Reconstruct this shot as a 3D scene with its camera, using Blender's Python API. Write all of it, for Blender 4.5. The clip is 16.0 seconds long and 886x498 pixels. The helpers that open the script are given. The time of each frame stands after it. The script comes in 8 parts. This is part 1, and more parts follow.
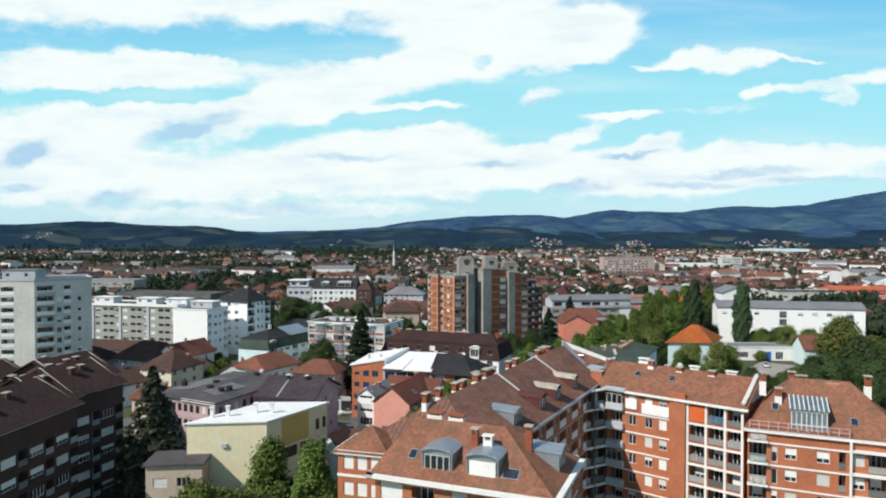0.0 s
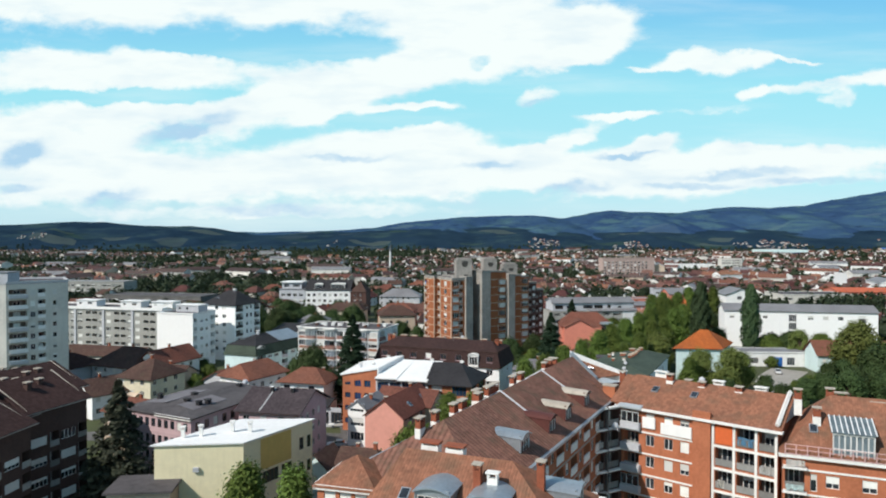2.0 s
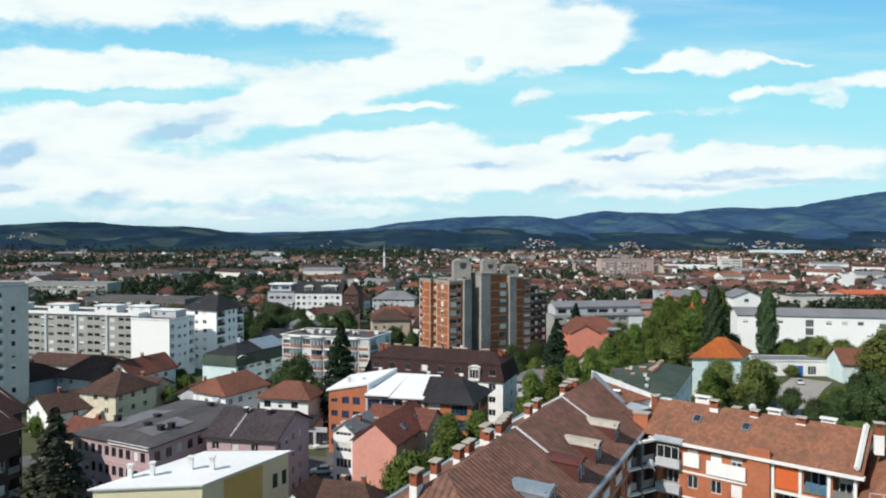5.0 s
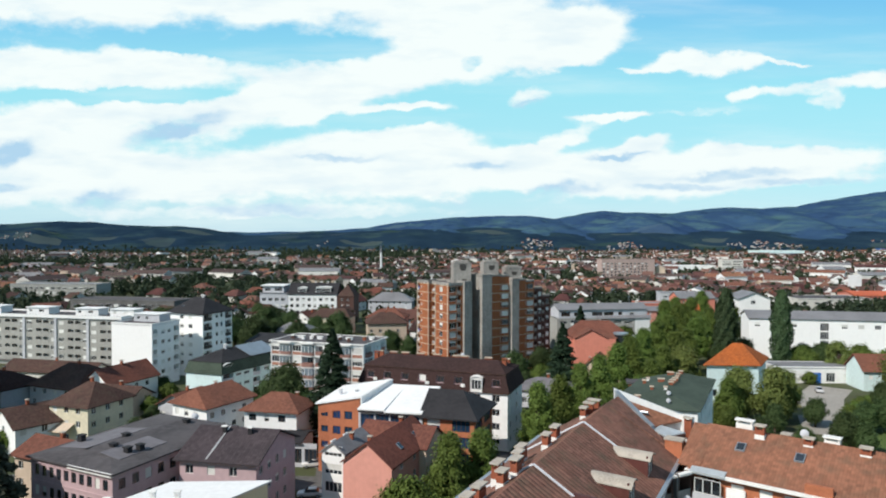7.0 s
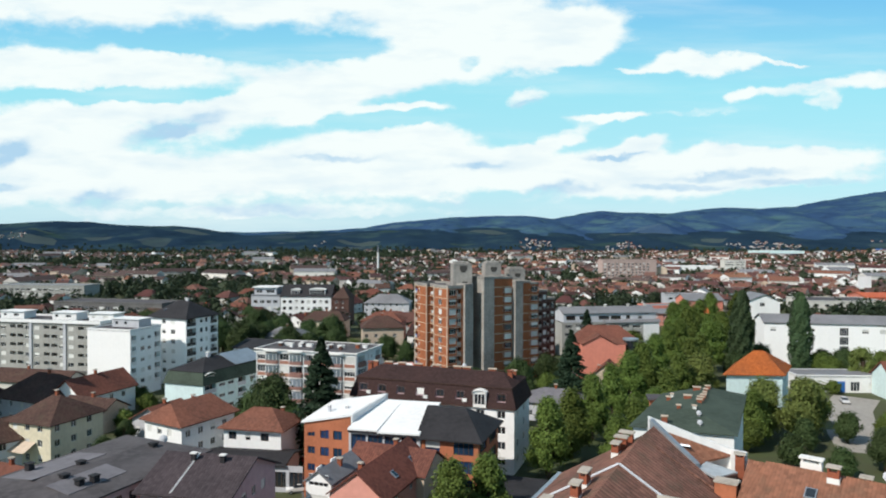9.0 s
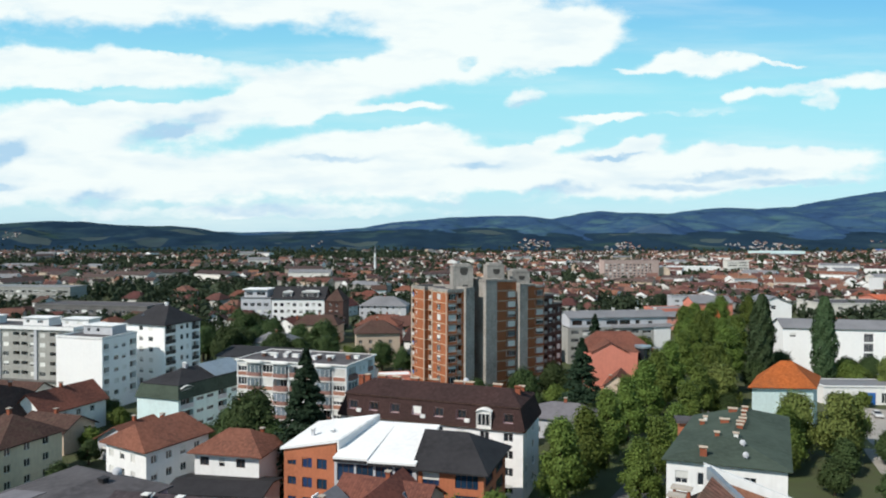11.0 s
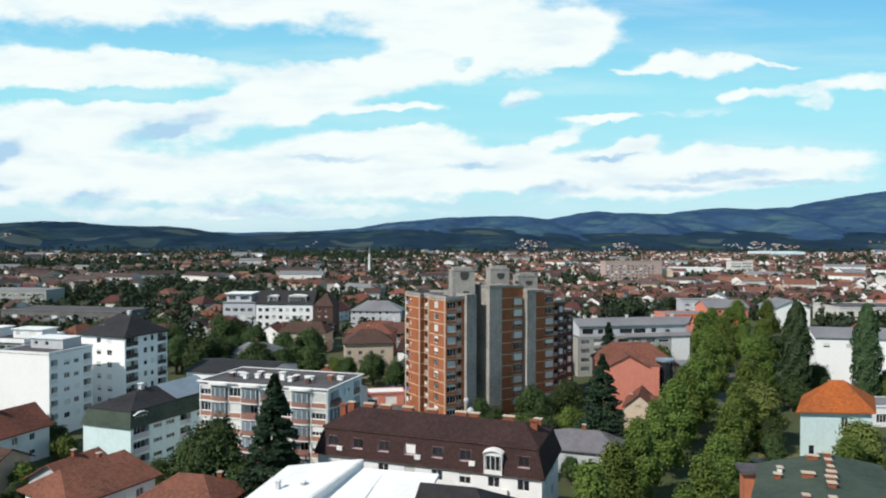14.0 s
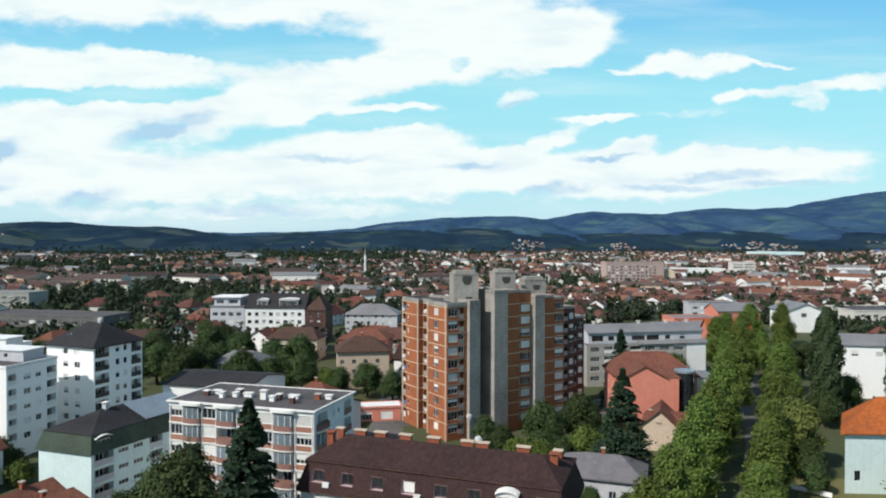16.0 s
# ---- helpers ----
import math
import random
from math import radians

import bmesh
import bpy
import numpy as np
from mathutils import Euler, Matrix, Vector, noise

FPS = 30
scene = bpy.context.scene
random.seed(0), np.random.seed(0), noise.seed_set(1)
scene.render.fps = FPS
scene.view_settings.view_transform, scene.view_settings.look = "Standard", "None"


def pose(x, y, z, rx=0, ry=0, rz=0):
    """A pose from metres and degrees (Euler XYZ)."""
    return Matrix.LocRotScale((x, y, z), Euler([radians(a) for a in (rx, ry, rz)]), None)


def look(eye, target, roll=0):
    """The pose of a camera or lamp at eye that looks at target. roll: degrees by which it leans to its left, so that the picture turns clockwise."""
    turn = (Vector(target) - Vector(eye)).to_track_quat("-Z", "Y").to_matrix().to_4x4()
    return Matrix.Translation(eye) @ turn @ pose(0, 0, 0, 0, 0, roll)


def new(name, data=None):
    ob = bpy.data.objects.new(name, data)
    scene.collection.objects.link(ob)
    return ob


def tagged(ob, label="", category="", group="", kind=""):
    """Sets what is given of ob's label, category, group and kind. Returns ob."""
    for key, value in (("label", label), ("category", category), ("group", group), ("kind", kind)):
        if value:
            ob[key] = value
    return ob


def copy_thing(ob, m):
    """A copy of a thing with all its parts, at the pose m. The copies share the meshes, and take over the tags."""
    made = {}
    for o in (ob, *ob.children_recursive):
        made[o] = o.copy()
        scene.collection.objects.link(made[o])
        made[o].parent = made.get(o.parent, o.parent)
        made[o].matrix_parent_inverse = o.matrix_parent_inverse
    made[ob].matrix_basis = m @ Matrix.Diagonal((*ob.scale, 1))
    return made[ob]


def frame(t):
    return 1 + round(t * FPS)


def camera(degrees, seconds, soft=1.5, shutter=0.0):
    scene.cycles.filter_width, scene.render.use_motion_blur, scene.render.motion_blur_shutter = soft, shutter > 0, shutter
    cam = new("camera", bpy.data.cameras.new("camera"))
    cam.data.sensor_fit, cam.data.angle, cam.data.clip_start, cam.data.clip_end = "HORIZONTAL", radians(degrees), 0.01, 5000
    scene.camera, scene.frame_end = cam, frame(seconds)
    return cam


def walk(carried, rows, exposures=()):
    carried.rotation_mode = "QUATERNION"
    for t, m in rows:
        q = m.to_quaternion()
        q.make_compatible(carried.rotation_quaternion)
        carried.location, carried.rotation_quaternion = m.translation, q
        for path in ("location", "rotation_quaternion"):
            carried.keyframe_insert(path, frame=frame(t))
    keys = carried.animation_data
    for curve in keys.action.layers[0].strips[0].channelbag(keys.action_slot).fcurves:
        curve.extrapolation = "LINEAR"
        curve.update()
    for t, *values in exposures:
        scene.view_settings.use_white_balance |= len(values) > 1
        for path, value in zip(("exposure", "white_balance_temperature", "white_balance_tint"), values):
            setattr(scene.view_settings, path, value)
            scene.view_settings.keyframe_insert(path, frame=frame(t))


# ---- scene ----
cam = camera(66.316, 16.0, soft=2.0)
PATH = [
    (0.0, pose(0.000, 0.000, 44.000, 88.9502, 0.0105, -0.0000)),
    (0.5, pose(0.081, 2.463, 43.997, 88.9692, 0.0071, -0.0447)),
    (1.0, pose(0.112, 5.075, 43.990, 88.9849, 0.0032, -0.1027)),
    (1.5, pose(0.101, 7.763, 43.981, 88.9979, -0.0013, -0.1701)),
    (2.0, pose(0.057, 10.475, 43.970, 89.0083, -0.0063, -0.2439)),
    (2.5, pose(-0.014, 13.182, 43.956, 89.0166, -0.0117, -0.3212)),
    (3.0, pose(-0.105, 15.870, 43.940, 89.0231, -0.0174, -0.4000)),
    (3.5, pose(-0.210, 18.538, 43.922, 89.0280, -0.0234, -0.4784)),
    (4.0, pose(-0.324, 21.195, 43.903, 89.0317, -0.0296, -0.5549)),
    (4.5, pose(-0.441, 23.857, 43.883, 89.0343, -0.0361, -0.6285)),
    (5.0, pose(-0.557, 26.542, 43.862, 89.0361, -0.0426, -0.6984)),
    (5.5, pose(-0.669, 29.270, 43.840, 89.0374, -0.0491, -0.7642)),
    (6.0, pose(-0.774, 32.062, 43.818, 89.0383, -0.0557, -0.8257)),
    (6.5, pose(-0.868, 34.936, 43.795, 89.0390, -0.0622, -0.8830)),
    (7.0, pose(-0.951, 37.906, 43.773, 89.0396, -0.0685, -0.9363)),
    (7.5, pose(-1.020, 40.981, 43.751, 89.0403, -0.0746, -0.9861)),
    (8.0, pose(-1.075, 44.167, 43.730, 89.0413, -0.0805, -1.0330)),
    (8.5, pose(-1.116, 47.462, 43.710, 89.0426, -0.0861, -1.0776)),
    (9.0, pose(-1.142, 50.860, 43.691, 89.0442, -0.0913, -1.1207)),
    (9.5, pose(-1.155, 54.349, 43.674, 89.0463, -0.0960, -1.1632)),
    (10.0, pose(-1.157, 57.913, 43.658, 89.0489, -0.1003, -1.2058)),
    (10.5, pose(-1.148, 61.531, 43.644, 89.0520, -0.1040, -1.2495)),
    (11.0, pose(-1.133, 65.181, 43.633, 89.0556, -0.1071, -1.2949)),
    (11.5, pose(-1.114, 68.840, 43.624, 89.0598, -0.1095, -1.3428)),
    (12.0, pose(-1.095, 72.485, 43.618, 89.0644, -0.1111, -1.3939)),
    (12.5, pose(-1.080, 76.098, 43.615, 89.0694, -0.1120, -1.4485)),
    (13.0, pose(-1.075, 79.666, 43.615, 89.0747, -0.1120, -1.5070)),
    (13.5, pose(-1.085, 83.186, 43.619, 89.0803, -0.1111, -1.5694)),
    (14.0, pose(-1.115, 86.667, 43.627, 89.0860, -0.1092, -1.6358)),
    (14.5, pose(-1.174, 90.131, 43.639, 89.0917, -0.1062, -1.7056)),
    (15.0, pose(-1.267, 93.625, 43.656, 89.0973, -0.1021, -1.7782)),
    (15.5, pose(-1.403, 97.215, 43.677, 89.1025, -0.0969, -1.8526)),
    (16.0, pose(-1.590, 101.000, 43.703, 89.1072, -0.0905, -1.9275)),
]
walk(cam, PATH)

# ---- world, sun, exposure ----
SUN_AZ = math.atan2(-0.81, -0.585)      # the sun stands behind and to the left of the walk
SUN_EL = radians(42)
sun_dir = Vector((math.cos(SUN_EL) * -0.81, math.cos(SUN_EL) * -0.585, math.sin(SUN_EL)))
world = bpy.data.worlds.new("sky")
scene.world = world
world.use_nodes = True
wn, wl = world.node_tree.nodes, world.node_tree.links
wn.clear()
w_out = wn.new("ShaderNodeOutputWorld")
w_bg = wn.new("ShaderNodeBackground")
sky = wn.new("ShaderNodeTexSky")
sky.sky_type, sky.sun_disc = "NISHITA", False
sky.sun_elevation, sky.sun_rotation = SUN_EL, SUN_AZ
sky.air_density, sky.dust_density, sky.ozone_density = 1.0, 0.3, 1.2


def wmath(op, a, b=None, clamp=False):
    n = wn.new("ShaderNodeMath")
    n.operation, n.use_clamp = op, clamp
    for i, v in enumerate((a, b)):
        if v is None:
            continue
        if isinstance(v, (int, float)):
            n.inputs[i].default_value = v
        else:
            wl.new(v, n.inputs[i])
    return n.outputs[0]


w_tc = wn.new("ShaderNodeTexCoord")
w_sep = wn.new("ShaderNodeSeparateXYZ")
wl.new(w_tc.outputs["Generated"], w_sep.inputs[0])
w_y = wmath("MAXIMUM", wmath("ABSOLUTE", w_sep.outputs[1]), 0.05)
w_u = wmath("DIVIDE", w_sep.outputs[0], w_y)
w_v = wmath("DIVIDE", w_sep.outputs[2], w_y)


w_sky = wn.new("ShaderNodeCombineXYZ")
wl.new(w_u, w_sky.inputs[0])
wl.new(w_v, w_sky.inputs[1])


def sky_noise(su, sv, detail, rough, seed):
    """Noise over the sky; its first output is the value, the second a colour."""
    mp = wn.new("ShaderNodeMapping")
    mp.inputs["Scale"].default_value = (su, sv, 1.0)
    mp.inputs["Location"].default_value = (seed, seed * 0.7, seed * 1.3)
    wl.new(w_sky.outputs[0], mp.inputs[0])
    n = wn.new("ShaderNodeTexNoise")
    wl.new(mp.outputs[0], n.inputs["Vector"])
    n.inputs["Scale"].default_value, n.inputs["Detail"].default_value, n.inputs["Roughness"].default_value = 1.0, detail, rough
    return n


def shifted(base, amount, su, sv, detail, seed):
    """The sky's coordinates pushed about by noise, so that the edges of clouds turn ragged."""
    sub = wn.new("ShaderNodeVectorMath")
    sub.operation = "SUBTRACT"
    wl.new(sky_noise(su, sv, detail, 0.6, seed).outputs[1], sub.inputs[0])
    sub.inputs[1].default_value = (0.5, 0.5, 0.5)
    ad = wn.new("ShaderNodeVectorMath")
    ad.operation = "MULTIPLY_ADD"
    wl.new(sub.outputs[0], ad.inputs[0])
    ad.inputs[1].default_value = (amount[0], amount[1], 0.0)
    wl.new(base, ad.inputs[2])
    return ad.outputs[0]


def cloud_bank(at, u0, v0, ru, rv, lean=0.0):
    """A soft bank of cloud round one direction of the sky, leaning up to the right."""
    mp = wn.new("ShaderNodeMapping")
    mp.vector_type = "TEXTURE"
    mp.inputs["Location"].default_value = (u0, v0, 0.0)
    mp.inputs["Rotation"].default_value = (0.0, 0.0, math.atan(lean))
    mp.inputs["Scale"].default_value = (ru, rv, 1.0)
    wl.new(at, mp.inputs[0])
    dot = wn.new("ShaderNodeVectorMath")
    dot.operation = "DOT_PRODUCT"
    wl.new(mp.outputs[0], dot.inputs[0])
    wl.new(mp.outputs[0], dot.inputs[1])
    return wmath("DIVIDE", 1.0, wmath("ADD", 1.0, wmath("POWER", dot.outputs["Value"], 3.0)))


def bank_sum(at, banks, start=0.0):
    total = start
    for bu, bv, ru, rv, lean, amount in banks:
        total = wmath("ADD", total, wmath("MULTIPLY", cloud_bank(at, bu, bv, ru, rv, lean), amount))
    return total


w_at = shifted(shifted(w_sky.outputs[0], (0.055, 0.034), 9.0, 15.0, 3.0, 2.0), (0.026, 0.020), 30.0, 44.0, 6.0, 5.0)
UPPER_CLOUDS = [
    (-0.388, 0.359, 0.467, 0.0517, 0.00, 1.30),
    (-0.513, 0.244, 0.275, 0.0283, 0.00, 1.20),
    (0.045, 0.280, 0.225, 0.0517, 0.12, 1.30),
    (0.220, 0.316, 0.067, 0.0183, 0.05, 0.90),
    (0.204, 0.269, 0.062, 0.0150, 0.20, 0.90),
    (-0.096, 0.226, 0.092, 0.0217, 0.20, 0.80),
    (-0.438, 0.169, 0.300, 0.0317, 0.10, 1.15),
    (-0.230, 0.213, 0.062, 0.0200, 0.30, 0.80),
    (-0.588, 0.176, 0.092, 0.0250, 0.00, 0.60),
    (-0.171, 0.180, 0.046, 0.0133, 0.30, 0.90),
    (0.112, 0.384, 0.250, 0.0333, 0.00, 0.60),
]
LOWER_CLOUDS = [
    (-0.055, 0.091, 0.433, 0.0333, 0.02, 1.25),
    (0.470, 0.113, 0.225, 0.0250, 0.04, 1.25),
    (-0.105, 0.132, 0.158, 0.0250, 0.06, 1.00),
    (-0.521, 0.101, 0.192, 0.0350, 0.00, 1.00),
    (-0.505, 0.063, 0.167, 0.0217, 0.00, 0.75),
    (-0.363, 0.036, 0.192, 0.0100, 0.00, 0.60),
    (0.304, 0.080, 0.183, 0.0200, 0.00, 0.90),
    (0.537, 0.086, 0.158, 0.0117, 0.00, 0.60),
    (-0.105, 0.041, 0.167, 0.0100, 0.00, 0.55),
    (-0.005, 0.147, 0.075, 0.0167, 0.05, 0.70),
]
PUFFS = [
    (0.391, 0.256, 0.077, 0.0142, 0.02, 1.15),
    (0.366, 0.267, 0.028, 0.0125, 0.00, 0.60),
    (0.475, 0.264, 0.022, 0.0133, 0.00, 0.70),
    (0.529, 0.262, 0.037, 0.0033, 0.00, 0.90),
    (0.304, 0.247, 0.037, 0.0042, 0.00, 0.70),
    (0.554, 0.222, 0.075, 0.0108, 0.12, 0.85),
    (0.466, 0.213, 0.022, 0.0100, 0.30, 0.90),
    (0.585, 0.203, 0.028, 0.0117, 0.00, 0.95),
    (0.662, 0.234, 0.058, 0.0142, 0.20, 0.80),
    (0.395, 0.187, 0.062, 0.0067, 0.08, 0.50),
    (0.265, 0.177, 0.055, 0.0067, -0.02, 1.05),
    (0.183, 0.141, 0.067, 0.0133, 0.35, 1.20),
    (0.304, 0.134, 0.048, 0.0117, 0.30, 1.05),
    (0.066, 0.117, 0.083, 0.0150, 0.06, 0.85),
    (0.141, 0.207, 0.033, 0.0133, 0.20, 0.85),
    (-0.040, 0.192, 0.071, 0.0067, 0.00, 1.05),
]
GAPS = [
    (-0.155, 0.277, 0.100, 0.0167, 0.05, -0.90),
    (-0.330, 0.274, 0.108, 0.0083, -0.05, -0.60),
    (-0.438, 0.207, 0.158, 0.0092, 0.00, -0.75),
    (-0.555, 0.157, 0.037, 0.0075, 0.00, -0.55),
    (-0.063, 0.172, 0.075, 0.0083, 0.00, -0.60),
    (-0.171, 0.101, 0.075, 0.0075, 0.05, -0.30),
    (0.054, 0.257, 0.020, 0.0083, 0.30, -0.60),
    (0.262, 0.159, 0.100, 0.0100, 0.10, -0.40),
    (-0.296, 0.101, 0.058, 0.0067, 0.00, -0.30),
    (-0.438, 0.049, 0.075, 0.0083, 0.00, -0.45),
    (0.162, 0.067, 0.050, 0.0075, 0.10, -0.40),
]
SHADED_SIDES = [
    (-0.388, 0.154, 0.052, 0.0108, 0.25, 1.00),
    (-0.259, 0.146, 0.028, 0.0075, 0.00, 0.90),
    (-0.613, 0.121, 0.040, 0.0133, 0.30, 1.00),
    (-0.625, 0.076, 0.028, 0.0075, 0.00, 0.90),
    (0.144, 0.197, 0.033, 0.0067, 0.10, 0.90),
    (0.070, 0.103, 0.043, 0.0058, 0.05, 0.80),
    (0.195, 0.069, 0.050, 0.0075, 0.15, 0.80),
    (0.054, 0.051, 0.067, 0.0067, 0.00, 0.70),
    (0.275, 0.120, 0.037, 0.0033, 0.10, 0.90),
    (0.445, 0.093, 0.075, 0.0058, 0.05, 0.75),
    (0.375, 0.076, 0.067, 0.0058, 0.00, 0.70),
    (-0.480, 0.057, 0.046, 0.0108, 0.15, 0.80),
    (-0.146, 0.117, 0.062, 0.0050, 0.05, 0.60),
    (-0.238, 0.041, 0.092, 0.0075, 0.00, 0.60),
    (0.562, 0.082, 0.083, 0.0050, 0.00, 0.70),
    (-0.346, 0.172, 0.050, 0.0075, 0.20, 0.50),
]
w_den = wmath("MULTIPLY", wmath("SUBTRACT", sky_noise(11.0, 22.0, 9.0, 0.62, 1.7).outputs[0], 0.5), 2.0)
for banks in (UPPER_CLOUDS, LOWER_CLOUDS, PUFFS, GAPS):
    w_den = bank_sum(w_at, banks, w_den)
w_solid = wn.new("ShaderNodeMapRange")
w_solid.interpolation_type = "SMOOTHSTEP"
wl.new(w_den, w_solid.inputs[0])
w_solid.inputs[1].default_value, w_solid.inputs[2].default_value = 0.28, 1.12
# thin streaks of high cloud between the banks
w_veil = wn.new("ShaderNodeMapRange")
w_veil.interpolation_type = "SMOOTHSTEP"
wl.new(sky_noise(2.6, 22.0, 7.0, 0.55, 5.3).outputs[0], w_veil.inputs[0])
w_veil.inputs[1].default_value, w_veil.inputs[2].default_value, w_veil.inputs[4].default_value = 0.44, 0.85, 0.38
w_high = wn.new("ShaderNodeMapRange")
wl.new(w_v, w_high.inputs[0])
w_high.inputs[1].default_value, w_high.inputs[2].default_value, w_high.inputs[4].default_value = 0.45, 1.0, 0.10
w_mask = wmath("MAXIMUM", wmath("MAXIMUM", w_solid.outputs[0], w_veil.outputs[0]), w_high.outputs[0])
w_dim = bank_sum(w_at, SHADED_SIDES)
w_dim = wmath("MULTIPLY", w_dim, wmath("MULTIPLY", sky_noise(20.0, 44.0, 6.0, 0.6, 8.3).outputs[0], 1.9), True)
w_soft = wn.new("ShaderNodeMapRange")
wl.new(sky_noise(8.0, 30.0, 8.0, 0.55, 3.1).outputs[0], w_soft.inputs[0])
w_soft.inputs[1].default_value, w_soft.inputs[2].default_value, w_soft.inputs[3].default_value, w_soft.inputs[4].default_value = 0.30, 0.52, 0.30, 0.0
w_shade = wmath("ADD", w_dim, w_soft.outputs[0], True)
w_cloud = wn.new("ShaderNodeMix")
w_cloud.data_type = "RGBA"
wl.new(w_shade, w_cloud.inputs[0])
w_cloud.inputs[6].default_value, w_cloud.inputs[7].default_value = (9.2, 10.0, 9.9, 1), (4.5, 6.8, 8.7, 1)
w_grad = wn.new("ShaderNodeValToRGB")
wl.new(wmath("MULTIPLY", w_v, 0.5, True), w_grad.inputs[0])
for k, (at, col) in enumerate(((0.0, (0.56, 0.80, 0.93)), (0.05, (0.46, 0.88, 0.97)), (0.11, (0.36, 0.86, 0.98)), (0.18, (0.19, 0.61, 0.95)), (0.5, (0.08, 0.17, 0.30)))):
    el = w_grad.color_ramp.elements[k] if k < 2 else w_grad.color_ramp.elements.new(at)
    el.position, el.color = at, (*col, 1)
w_lift = wn.new("ShaderNodeMix")
w_lift.data_type, w_lift.blend_type = "RGBA", "MULTIPLY"
w_lift.inputs[0].default_value = 1.0
wl.new(w_grad.outputs[0], w_lift.inputs[6])
w_lift.inputs[7].default_value = (10.0, 10.0, 10.0, 1)
w_blue = wn.new("ShaderNodeMix")
w_blue.data_type = "RGBA"
w_blue.inputs[0].default_value = 0.85
wl.new(sky.outputs[0], w_blue.inputs[6])
wl.new(w_lift.outputs[2], w_blue.inputs[7])
# the clouds thin out overhead
w_thin = wn.new("ShaderNodeMapRange")
wl.new(w_v, w_thin.inputs[0])
w_thin.inputs[1].default_value, w_thin.inputs[2].default_value, w_thin.inputs[3].default_value, w_thin.inputs[4].default_value = 0.5, 1.4, 1.0, 0.9
w_ahead = wn.new("ShaderNodeMapRange")
wl.new(w_sep.outputs[1], w_ahead.inputs[0])
w_ahead.inputs[1].default_value, w_ahead.inputs[2].default_value, w_ahead.inputs[3].default_value = -0.1, 0.3, 0.85
w_cover = wmath("MULTIPLY", wmath("MULTIPLY", w_mask, w_thin.outputs[0]), w_ahead.outputs[0])
w_mix = wn.new("ShaderNodeMix")
w_mix.data_type = "RGBA"
wl.new(w_cover, w_mix.inputs[0])
wl.new(w_blue.outputs[2], w_mix.inputs[6])
wl.new(w_cloud.outputs[2], w_mix.inputs[7])
wl.new(w_mix.outputs[2], w_bg.inputs[0])
w_bg.inputs[1].default_value = 0.10
wl.new(w_bg.outputs[0], w_out.inputs[0])

sun = new("sun", bpy.data.lights.new("sun", "SUN"))
sun.data.energy, sun.data.angle, sun.data.color = 4.75, radians(0.6), (1.0, 0.94, 0.86)
sun.matrix_world = look(sun_dir * 200, (0, 0, 0))
scene.view_settings.exposure = 0.0


# ---- materials ----


